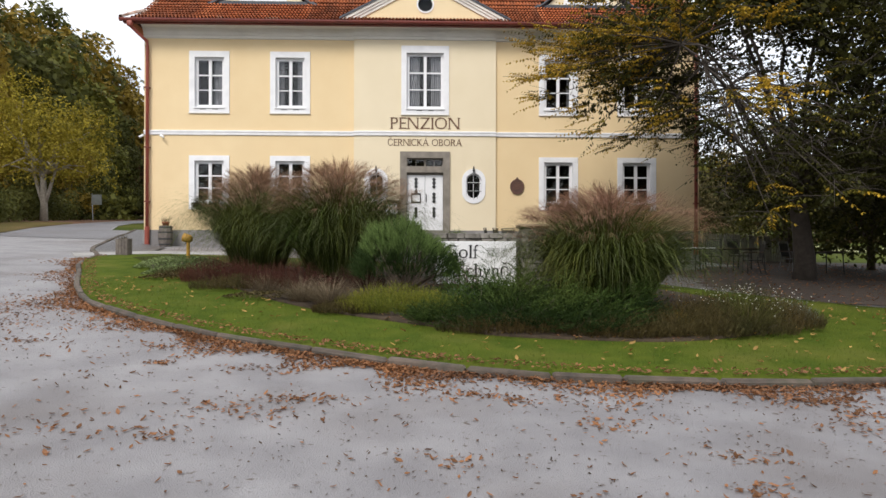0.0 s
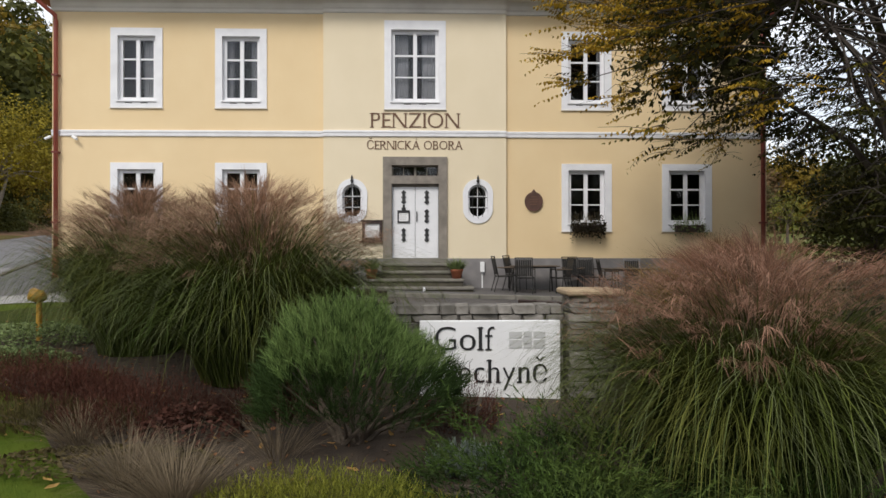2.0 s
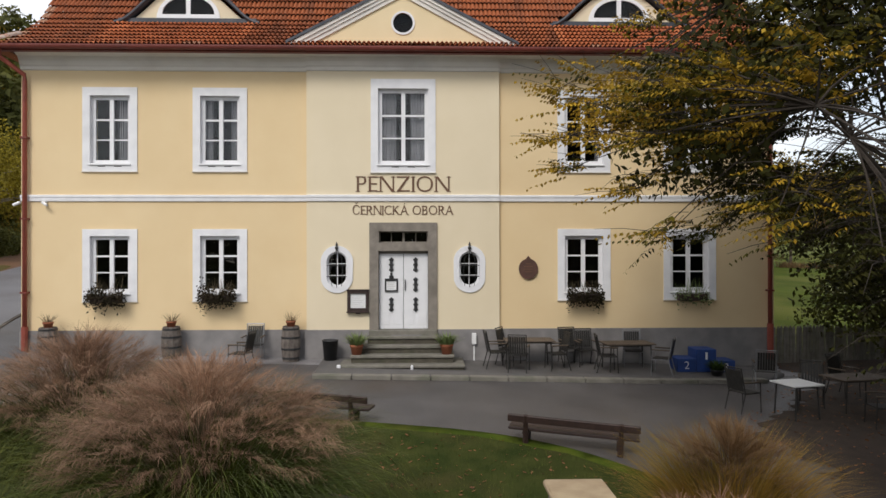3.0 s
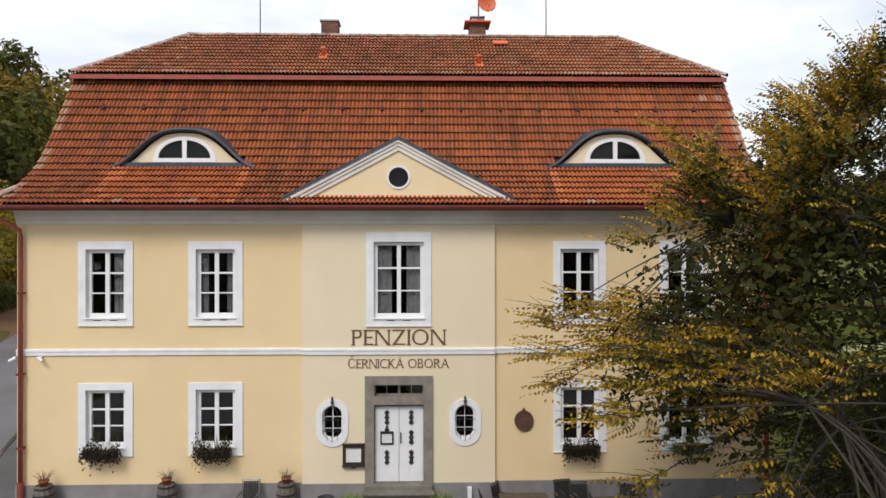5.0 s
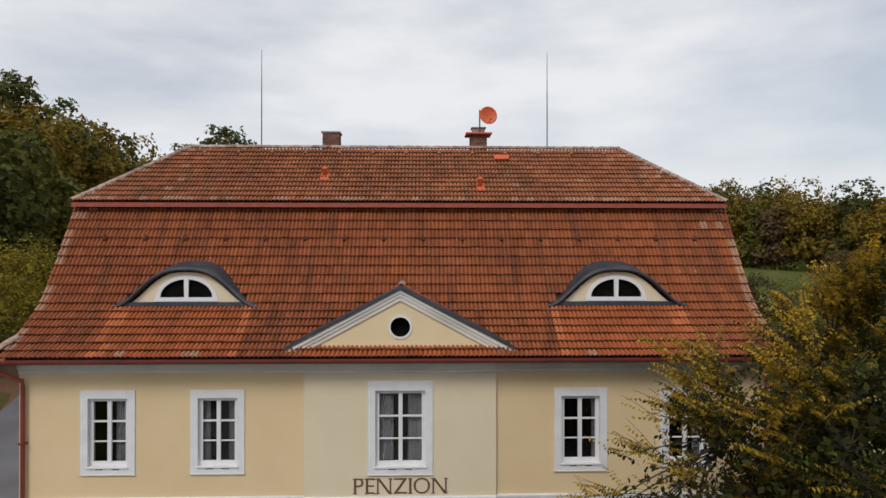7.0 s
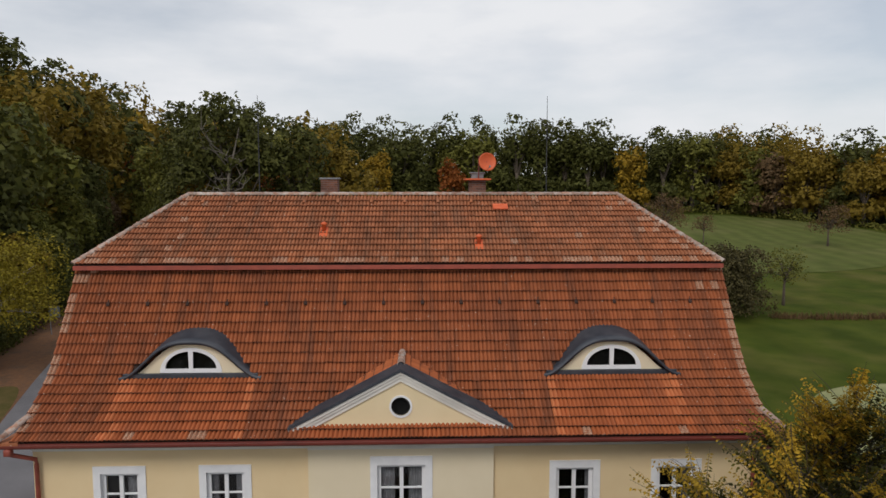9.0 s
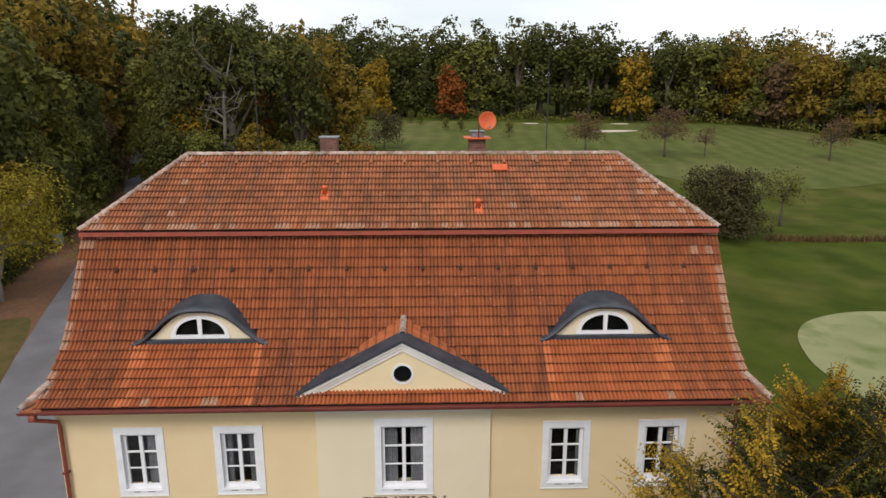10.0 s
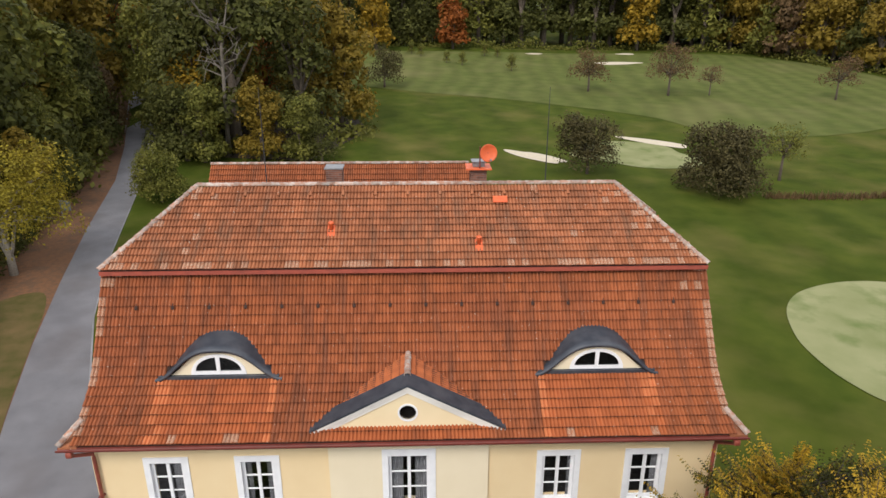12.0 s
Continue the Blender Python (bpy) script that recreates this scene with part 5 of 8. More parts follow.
# small roof fittings
for rowy, rowz, half, el in ((29.72, 13.02, 9.3, 56),):
    me = None
    for k in range(16):
        x = -half + 2 * half * k / 15
        if me is None:
            bm = boxes([(-0.05, 0.05, -0.09, 0.03, 0.0, 0.05), (-0.012, 0.012, -0.11, 0.12, 0.03, 0.06)], 0.008)
            ob = part("snow_guard", bm, M_DECK, roof, "small dark snow-guard hook")
            me = ob.data
        else:
            ob = new("snow_guard", me)
            ob.parent = roof
        ob.matrix_basis = pose(x, rowy, rowz + 0.03, el)
for x, y in ((-2.73, 31.45), (2.53, 30.9)):
    z = BREAK_Z + (y - BREAK_Y) * (RIDGE_Z - BREAK_Z) / (RIDGE_Y - BREAK_Y)
    vent = part("vent_pipe", lathe([(0.075, -0.1), (0.075, 0.22), (0.11, 0.24), (0.11, 0.29), (0.03, 0.34)], 12, at=(x, y, z)), M_ORANGE, upper_roof, "orange roof vent pipe", True)
    bm = boxes([(-0.14, 0.14, -0.3, 0.2, 0.02, 0.05)], 0.01)
    bmesh.ops.transform(bm, matrix=pose(x, y, z, 36), verts=bm.verts)
    part("vent_base", bm, M_ORANGE, upper_roof)
bm = boxes([(-0.27, 0.27, -0.15, 0.15, 0.02, 0.07)], 0.01)
bmesh.ops.transform(bm, matrix=pose(3.42, 32.45, 15.98, 36), verts=bm.verts)
part("roof_hatch", bm, M_ORANGE, upper_roof, "bright orange roof hatch")


def chimney(x0, x1, y0, y1, top, cap, label):
    core = part("chimney", boxes([(x0 + 0.015, x1 - 0.015, y0 + 0.015, y1 - 0.015, 15.6, top - 0.05)]), M_PLINTH, guesthouse, label)
    shapes = {}
    z, r = 16.15, 0
    while z < top - 0.06:
        for along, fixed, lo, hi in (("x", y0, x0, x1), ("x", y1, x0, x1), ("y", x0, y0 + 0.06, y1 - 0.06), ("y", x1, y0 + 0.06, y1 - 0.06)):
            edges = [lo] + [v for v in np.arange(lo + (0.12 if r % 2 else 0.24), hi - 0.05, 0.25)] + [hi]
            for a, b in zip(edges, edges[1:]):
                key = (along, round(b - a, 3))
                if key not in shapes:
                    ln = (b - a - 0.012) / 2
                    bm = box(bmesh.new(), *((-ln, ln, -0.03, 0.03) if along == "x" else (-0.03, 0.03, -ln, ln)), 0, 0.065)
                    me = bpy.data.meshes.new("brick")
                    bm.to_mesh(me)
                    bm.free()
                    me.materials.append(M_BRICK)
                    shapes[key] = me
                ob = new("brick", shapes[key])
                ob.parent = core
                m = (a + b) / 2
                inset = 0.03 if fixed in (y0, x0) else -0.03
                ob.location = (m, fixed + inset, z) if along == "x" else (fixed + inset, m, z)
        z += 0.077
        r += 1
    part("cap", boxes([(x0 - cap[0], x1 + cap[0], y0 - cap[0], y1 + cap[0], top - 0.06, top)], 0.01), cap[1], core, cap[2])
    return core


chimney(-3.08, -2.46, 33.2, 33.8, 17.05, (0.04, M_METAL, "grey metal cap plate"), "brick chimney with a flat metal cap")
c2 = chimney(2.36, 2.98, 33.2, 33.8, 17.02, (0.17, M_ORANGE, "wide orange cap plate"), "brick chimney with a wide orange cap")
part("cowl", boxes([(2.45, 2.9, 33.3, 33.7, 17.02, 17.2), (2.4, 2.95, 33.25, 33.75, 17.2, 17.25)], 0.01), M_METAL, c2, "grey metal cowl")

dish = empty("satellite_dish", (2.72, 33.15, 17.02), label="orange round satellite dish on a pole on the chimney", category="satellite dish")
dish.location = (0, 0, 0)
part("pole", tube(bmesh.new(), [(2.7, 33.12, 16.95), (2.7, 33.12, 17.85)], 0.025, 8), M_GUTTER, dish)
bm = lathe([(0.001, -0.06), (0.12, -0.052), (0.22, -0.03), (0.30, 0.0), (0.335, 0.03), (0.33, 0.045), (0.29, 0.018), (0.21, -0.012), (0.11, -0.036), (0.002, -0.044)], 24)
bmesh.ops.transform(bm, matrix=pose(3.0, 33.0, 17.62, 82, 0, 12), verts=bm.verts)
part("reflector", bm, M_ORANGE, dish, "orange dish reflector", True)
part("bracket", tube(bmesh.new(), [(2.7, 33.12, 17.6), (3.0, 33.05, 17.62)], 0.022, 6), M_GUTTER, dish)
part("feed_arm", tube(bmesh.new(), [(3.0, 33.0, 17.35), (3.06, 32.62, 17.42)], 0.012, 6), M_METAL, dish)
part("feed", boxes([(3.03, 3.09, 32.56, 32.68, 17.4, 17.48)], 0.01), M_METAL, dish)
for x, y in ((-5.28, 33.16), (5.2, 33.16)):
    part("lightning_rod", tube(bmesh.new(), [(x, y, 16.4), (x, y, 18.2), (x, y, 20.0)], [0.022, 0.018, 0.008], 6), M_ROD, guesthouse, "thin dark lightning rod on the ridge")

# ---- plants ----
RNG = np.random.default_rng(7)


def strips_mesh(name, v):
    """A mesh of tapering strips from an array (n, k, 2, 3)."""
    n, k = v.shape[:2]
    me = bpy.data.meshes.new(name)
    me.vertices.add(n * k * 2)
    me.vertices.foreach_set("co", np.ascontiguousarray(v, dtype=np.float32).ravel())
    b = (np.arange(n)[:, None] * k + np.arange(k - 1)[None, :]).ravel() * 2
    loops = np.stack([b, b + 1, b + 3, b + 2], 1).ravel()
    me.loops.add(len(loops))
    me.loops.foreach_set("vertex_index", loops.astype(np.int32))
    me.polygons.add(len(b))
    me.polygons.foreach_set("loop_start", np.arange(0, len(loops), 4, dtype=np.int32))
    me.update(calc_edges=True)
    return me


def bend(base, az, lean, droop, length, width, segs=4, twist=0.0, curl=1.0):
    """Strips that start upright at base, lean by lean (radians from the vertical) and bend over by droop on their way."""
    n = len(base)
    d = np.stack([np.cos(az), np.sin(az), np.zeros(n)], 1)
    sa = az + np.pi / 2 + twist
    side = np.stack([np.cos(sa), np.sin(sa), np.zeros(n)], 1)
    p, rows, tips = base.copy(), [], None
    width = np.broadcast_to(width, (n,))
    for i in range(segs + 1):
        u = i / segs
        w = (width * (1 - u) ** 0.6 * (0.55 + 0.45 * min(1, u * 4)) * 0.5)[:, None] + 0.0004
        rows.append(np.stack([p - side * w, p + side * w], 1))
        th = lean + droop * (u + 0.5 / segs) ** curl
        if i < segs:
            p = p + (length / segs)[:, None] * (np.sin(th)[:, None] * d + np.cos(th)[:, None] * np.array([0, 0, 1.0]))
    return np.stack(rows, 1), p, d


M_BLADE = leaf_mat("green_grass_blade", (0.044, 0.070, 0.012), (0.118, 0.124, 0.028), 0.65)
M_BLADE_PALE = leaf_mat("pale_grass_blade", (0.17, 0.19, 0.085), (0.085, 0.11, 0.035), 0.5)
M_BLADE_GOLD = leaf_mat("golden_grass_blade", (0.34, 0.20, 0.04), (0.20, 0.155, 0.035), 0.4)
M_PLUME = leaf_mat("pink_brown_plume", (0.40, 0.25, 0.165), (0.22, 0.135, 0.09), 0.45)
M_PLUME_ROSE = leaf_mat("rose_brown_plume", (0.38, 0.22, 0.148), (0.22, 0.122, 0.082), 0.45)
M_PLUME_RED = leaf_mat("red_brown_plume", (0.21, 0.125, 0.06), (0.14, 0.082, 0.042), 0.4)
M_STRAW = leaf_mat("straw_grass", (0.20, 0.155, 0.10), (0.13, 0.10, 0.065), 0.4)
M_PINE = leaf_mat("upper_pine_needle", (0.17, 0.24, 0.075), (0.095, 0.155, 0.042), 0.5)
M_PINE_DARK = leaf_mat("shaded_pine_needle", (0.05, 0.085, 0.024), (0.028, 0.048, 0.014), 0.5)
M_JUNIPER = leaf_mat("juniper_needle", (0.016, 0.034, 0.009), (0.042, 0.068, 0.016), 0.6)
M_JUNIPER_TIP = leaf_mat("upper_juniper_needle", (0.038, 0.074, 0.015), (0.082, 0.112, 0.025), 0.5)
M_HEATHER = leaf_mat("yellow_green_heather", (0.23, 0.215, 0.030), (0.13, 0.15, 0.024), 0.5)
M_SILVER = leaf_mat("silver_grey_leaf", (0.20, 0.23, 0.20), (0.14, 0.17, 0.14), 0.3)
M_RED = leaf_mat("dark_red_leaf", (0.11, 0.042, 0.028), (0.06, 0.028, 0.02), 0.4)
M_PALE_LEAF = leaf_mat("pale_green_leaf", (0.21, 0.26, 0.105), (0.14, 0.19, 0.075), 0.4)
M_BROWN_LEAF = leaf_mat("brown_herb", (0.105, 0.074, 0.029), (0.060, 0.058, 0.022), 0.5)
M_BOX_LEAF = leaf_mat("dark_box_leaf", (0.045, 0.032, 0.018), (0.028, 0.026, 0.014), 0.4)
M_FLOWER = leaf_mat("white_flower", (0.72, 0.72, 0.66), (0.6, 0.6, 0.52), 0.15)
M_FALLEN = leaf_mat("fallen_leaf", (0.30, 0.145, 0.068), (0.20, 0.10, 0.055), 0.5)
M_CRUMB = leaf_mat("leaf_crumb", (0.13, 0.085, 0.055), (0.085, 0.06, 0.045), 0.5)
M_FALLEN_PALE = leaf_mat("fallen_yellow_leaf", (0.42, 0.27, 0.09), (0.30, 0.17, 0.06), 0.4)


def disc(n, r, rng=RNG, power=0.5):
    a, q = rng.uniform(0, 2 * np.pi, n), r * rng.uniform(0, 1, n) ** power
    return q * np.cos(a), q * np.sin(a), a, q / r


def arcs(base, over, tip, width, segs, twist):
    """Strips along curves from base, bending over the point over, to the tip."""
    n = len(base)
    d = tip - base
    sa = np.arctan2(d[:, 1], d[:, 0]) + np.pi / 2 + twist
    side = np.stack([np.cos(sa), np.sin(sa), np.zeros(n)], 1)
    rows = []
    for i in range(segs + 1):
        u = i / segs
        p = base * (1 - u) ** 2 + 2 * over * u * (1 - u) + tip * u * u
        w = (np.broadcast_to(width, (n,)) * (1 - u) ** 0.5 * (0.6 + 0.4 * min(1, u * 4)) * 0.5)[:, None] + 0.0006
        rows.append(np.stack([p - side * w, p + side * w], 1))
    return np.stack(rows, 1)


def silvergrass(x, y, height, reach, n, plumes, seed, blade=M_BLADE, plume=M_PLUME, label="", upright=0.0):
    """A fountain of arching blades that hang over to the ground, with soft plumes standing out of its top."""
    rng = np.random.default_rng(seed)
    thing = empty("silvergrass", (x, y, lawn_z(x, y)), label=label, category="ornamental grass", group="clumps of tall grass in the bed")
    squeeze = 1 - 0.6 * upright
    for count, mtl, wide, words in ((int(0.95 * n), blade, 0.012, "arching hanging blades"), (n // 4, blade if upright else M_BLADE_PALE, 0.009, "pale outer blades")):
        a = rng.uniform(0, 2 * np.pi, count)
        q = rng.uniform(0, 1, count) ** (0.55 if mtl is blade else 0.35)
        lobe = 1 + 0.16 * np.sin(3 * a + seed) + 0.12 * np.sin(7 * a + 2.3 * seed)
        br = 0.38 * reach * q
        base = np.stack([br * np.cos(a), br * np.sin(a), np.full(count, -0.02)], 1)
        lean = (0.02 + 0.20 * q * squeeze) * lobe + rng.normal(0, 0.09, count)
        droop = (0.5 + 2.5 * q * rng.uniform(0.5, 1.15, count)) * squeeze
        length = height * rng.uniform(0.45, 1.1, count) ** 0.85 * (0.92 + 0.34 * q) * (1 - 0.1 * upright)
        v, _, _ = bend(base, a + rng.normal(0, 0.6, count), lean, droop, length, wide * rng.uniform(0.6, 1.15, count), 6, rng.normal(0, 0.5, count), 1.8)
        v[..., 2] = np.maximum(v[..., 2], 0.015)
        link_mesh("foliage", strips_mesh("foliage", v), mtl, thing, words)
    m = plumes
    a = rng.uniform(0, 2 * np.pi, m)
    q = rng.uniform(0, 1, m) ** 0.6
    lobe = 1 + 0.14 * np.sin(3 * a + seed) + 0.10 * np.sin(5 * a + 2 * seed)
    tr = 0.90 * reach * q * lobe * (1 - 0.15 * upright)
    tz = height * (1.02 - 0.26 * q ** 2 * (1 - 0.75 * upright)) * (1.06 - 0.30 * (1 - 0.5 * upright) * rng.uniform(0, 1, m) ** 1.6)
    base = np.stack([0.25 * tr * np.cos(a), 0.25 * tr * np.sin(a), np.zeros(m)], 1)
    tip = np.stack([tr * np.cos(a), tr * np.sin(a), tz], 1)
    over = np.stack([0.34 * tr * np.cos(a), 0.34 * tr * np.sin(a), tz * 0.9], 1)
    link_mesh("stalk_tuft", strips_mesh("stalk_tuft", arcs(base, over, tip, np.full(m, 0.006), 4, np.zeros(m))), M_STRAW, thing, "straw-coloured stems")
    # each plume is a tassel of soft fingers that lean the way the stem leans
    k = 32
    dirn = unit(tip - over)
    u = rng.uniform(0, 1, (m, k))
    pb = (tip[:, None] - dirn[:, None] * (0.32 * (1 - u))[..., None]).reshape(-1, 3) + rng.normal(0, 0.006, (m * k, 3))
    fa = np.repeat(a + rng.normal(0, 0.5, m), k) + rng.normal(0, 0.45, m * k)
    start = np.repeat(np.arccos(np.clip(dirn[:, 2], -1, 1)) * rng.uniform(0.6, 1.15, m), k) + rng.normal(0, 0.14, m * k)
    nod = np.repeat(rng.uniform(0.2, 1.6, m), k) * rng.uniform(0.4, 1.3, m * k) * (1 - 0.8 * upright)
    pl, _, _ = bend(pb, fa, start, nod, rng.uniform(0.12, 0.26, m * k), rng.uniform(0.003, 0.006, m * k), 2, rng.normal(0, 0.8, m * k))
    link_mesh("plumage", strips_mesh("plumage", pl), plume, thing, "soft feathery plumes")
    return thing


def unit(v):
    return v / (np.linalg.norm(v, axis=-1, keepdims=True) + 1e-9)


silvergrass(-3.8, 17.2, 2.2, 1.45, 5600, 800, 1, label="tall silvergrass clump with pink-brown plumes in the bed")
silvergrass(-1.78, 15.6, 2.2, 1.65, 7000, 900, 2, label="large arching silvergrass clump with pale plumes beside the pine")
silvergrass(2.92, 12.8, 1.85, 1.72, 8200, 640, 3, label="broad silvergrass clump hanging over the lawn with reddish plumes", plume=M_PLUME_ROSE)
silvergrass(3.75, 15.4, 1.7, 0.9, 4600, 170, 4, M_BLADE_GOLD, M_PLUME_RED, "golden autumn grass clump with upright red-brown plumes", 0.72)


def shoots(base, direction, length, per, needle, width, rng, spread=0.9):
    """Needles set round short shoots; returns strips (n, 2, 2, 3)."""
    n = len(base)
    u = np.tile(np.linspace(0.1, 1.0, per), n)
    b = np.repeat(base, per, 0) + np.repeat(direction * length[:, None], per, 0) * u[:, None]
    rnd = rng.normal(0, 1, (n * per, 3))
    dr = np.repeat(direction, per, 0) * 0.9 + spread * rnd / np.linalg.norm(rnd, axis=1, keepdims=True)
    dr /= np.linalg.norm(dr, axis=1, keepdims=True)
    side = np.cross(dr, rng.normal(0, 1, (n * per, 3)))
    side /= np.linalg.norm(side, axis=1, keepdims=True) + 1e-9
    ln = (needle * rng.uniform(0.7, 1.2, n * per))[:, None]
    w = width
    a, c = b, b + dr * ln
    return np.stack([np.stack([a - side * w, a + side * w], 1), np.stack([c - side * w * 0.3, c + side * w * 0.3], 1)], 1)


def dwarf_pine(x, y, r, h):
    rng = np.random.default_rng(11)
    thing = empty("dwarf_pine", (x, y, lawn_z(x, y)), label="rounded dwarf pine shrub with fresh green upright shoots", category="shrub")
    n = 2300
    d = rng.normal(0, 1, (n, 3))
    d /= np.linalg.norm(d, axis=1, keepdims=True)
    d[:, 2] = np.abs(d[:, 2]) * 1.1 - 0.35
    lump = 1 + 0.2 * np.sin(4.1 * d[:, 0] + 2) * np.cos(4 * d[:, 1]) + 0.08 * np.sin(9 * d[:, 0])
    rad = (lump * rng.uniform(0.55, 1.0, n) ** 0.35)[:, None]
    p = d * rad * np.array([r, r * 0.9, h * 0.62]) + np.array([0, 0, h * 0.42])
    p[:, 2] = np.where(p[:, 2] < 0.24, rng.uniform(0.12, 0.55, n), p[:, 2])
    p[:, 0] *= 1 + 0.12 * np.sin(5 * p[:, 1] + 1)
    up = d * 0.65 + np.array([0, 0, 0.75]) + rng.normal(0, 0.18, (n, 3))
    up /= np.linalg.norm(up, axis=1, keepdims=True)
    # Lower needles get a darker green that holds the shrub's own shade.
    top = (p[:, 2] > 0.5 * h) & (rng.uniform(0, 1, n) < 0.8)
    for pick, mtl, words in ((top, M_PINE, "long lighter green upper needles"), (~top, M_PINE_DARK, "lower needles, shade put into their dark green")):
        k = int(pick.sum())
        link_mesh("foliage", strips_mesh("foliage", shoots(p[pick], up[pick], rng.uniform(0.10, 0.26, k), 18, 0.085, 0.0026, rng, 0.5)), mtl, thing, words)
    bm = bmesh.new()
    for k in range(26):
        q = p[k * 37 % n]
        tube(bm, [(0.1 * math.cos(k), 0.1 * math.sin(k), -0.05), tuple(q * 0.5 + np.array([0, 0, 0.02])), tuple(q)], [0.025, 0.015, 0.006], 5)
    part("branching", bm, M_BARK, thing)


dwarf_pine(-0.45, 13.5, 0.86, 1.22)


def juniper(x, y, rx, ry, h, seed, label="low spreading green juniper at the edge of the lawn", material=M_JUNIPER):
    rng = np.random.default_rng(seed)
    thing = empty("juniper", (x, y, lawn_z(x, y)), label=label, category="shrub", group="low junipers in the bed")
    n = int(900 * rx * ry + 300)
    bx, by, a, q = disc(n, 1.0, rng)
    z = 1.25 * h * (1 - q ** 2.2) * rng.uniform(0.25, 1.0, n) + 0.03
    z *= 0.72 + 0.85 * np.sin(5 * bx + seed) * np.cos(4.3 * by + 2 * seed)
    d = np.stack([np.cos(a + rng.normal(0, 0.6, n)) * 0.8, np.sin(a + rng.normal(0, 0.6, n)) * 0.8, rng.uniform(0.1, 0.85, n)], 1)
    d /= np.linalg.norm(d, axis=1, keepdims=True)
    # Low sprays take a dark green with the gaps' shade painted in.
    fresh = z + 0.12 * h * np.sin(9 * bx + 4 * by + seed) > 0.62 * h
    for pick, mtl, words in ((fresh, M_JUNIPER_TIP, "lighter green upper feathery sprays"), (~fresh, material, "lower needle sprays, shade put into their dark green")):
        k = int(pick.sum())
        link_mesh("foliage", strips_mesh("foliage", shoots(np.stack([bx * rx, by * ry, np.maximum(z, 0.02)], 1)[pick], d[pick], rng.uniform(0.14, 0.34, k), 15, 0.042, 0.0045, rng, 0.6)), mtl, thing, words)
    bm = bmesh.new()
    tube(bm, [(0, 0, -0.05), (0, 0, 0.12)], [0.05, 0.04], 6)
    for k in range(9):
        tube(bm, [(0, 0, 0), (0.4 * bx[k] * rx, 0.4 * by[k] * ry, 0.1), (0.8 * bx[k] * rx, 0.8 * by[k] * ry, max(0.05, 0.7 * z[k]))], [0.025, 0.018, 0.006], 5)
    tagged(part("branching", bm, M_BARK, thing), kind="stuff")


juniper(1.2, 11.15, 1.25, 0.62, 0.42, 21)
juniper(0.75, 12.3, 0.75, 0.7, 0.40, 22)
juniper(2.1, 11.0, 0.9, 0.5, 0.36, 23)
juniper(1.7, 13.0, 0.7, 0.6, 0.46, 24, "taller green juniper in front of the sign board")


def upright_mound(name, x, y, rx, ry, h, n, material, seed, label, per=9, needle=0.03, width=0.0035, lean=0.35):
    """A mound of many short upright shoots."""
    rng = np.random.default_rng(seed)
    thing = empty(name, (x, y, lawn_z(x, y)), label=label, category="shrub" if needle < 0.05 else "plant")
    bx, by, a, q = disc(n, 1.0, rng)
    d = np.stack([lean * bx + rng.normal(0, 0.14, n), lean * by + rng.normal(0, 0.14, n), np.ones(n)], 1)
    d /= np.linalg.norm(d, axis=1, keepdims=True)
    ln = h * (1 - 0.6 * q ** 2) * rng.uniform(0.6, 1.1, n)
    link_mesh("foliage", strips_mesh("foliage", shoots(np.stack([bx * rx, by * ry, np.zeros(n)], 1), d, ln, per, needle, width, rng, 0.55)), material, thing, "dense upright shoots")
    bm = tube(bmesh.new(), [(0, 0, -0.05), (0, 0, 0.06)], [0.03, 0.025], 6)
    for k in range(9):
        e = (0.7 * rx * math.cos(0.7 * k), 0.7 * ry * math.sin(0.7 * k))
        tube(bm, [(0, 0, 0), (0.5 * e[0], 0.5 * e[1], 0.05), (e[0], e[1], 0.4 * h)], [0.014, 0.01, 0.004], 5)
    tagged(part("branching", bm, M_BARK, thing), kind="stuff")
    return thing


upright_mound("heather", -0.5, 11.95, 0.85, 0.55, 0.42, 1700, M_HEATHER, 31, "yellow-green heather mound in front of the pine", 12, 0.035)
upright_mound("heather", 0.15, 11.75, 0.55, 0.42, 0.36, 800, M_HEATHER, 32, "yellow-green heather beside the junipers", 12, 0.035)
upright_mound("lavender", 5.6, 12.05, 0.35, 0.3, 0.42, 240, M_SILVER, 33, "silver-grey lavender tuft at the end of the bed", 12, 0.04)
upright_mound("autumn_herb", 3.9, 11.4, 1.0, 0.6, 0.45, 1200, M_BROWN_LEAF, 34, "brownish faded perennials under the tall grass", 11, 0.05)
upright_mound("aster", 4.75, 12.0, 1.0, 0.6, 0.62, 1100, M_BROWN_LEAF, 35, "faded asters with small white flowers", 11, 0.045)
upright_mound("barberry", -3.9, 14.9, 0.8, 0.5, 0.5, 900, M_RED, 36, "dark red barberry in the bed", 13, 0.035)
upright_mound("barberry", -2.5, 14.0, 0.75, 0.6, 0.5, 900, M_RED, 37, "dark red barberry under the tall grass", 13, 0.035)
upright_mound("barberry", 0.55, 13.9, 0.35, 0.3, 0.62, 260, M_RED, 38, "small red-leaved shrub by the sign board", 13, 0.04)
upright_mound("lambs_ear", 0.55, 12.95, 0.3, 0.25, 0.22, 120, M_SILVER, 39, "silver-leaved perennial beside the heather", 9, 0.06, 0.012)
upright_mound("autumn_herb", -3.3, 13.9, 0.9, 0.4, 0.26, 700, M_BROWN_LEAF, 40, "faded brown perennials edging the bed", 10, 0.05)


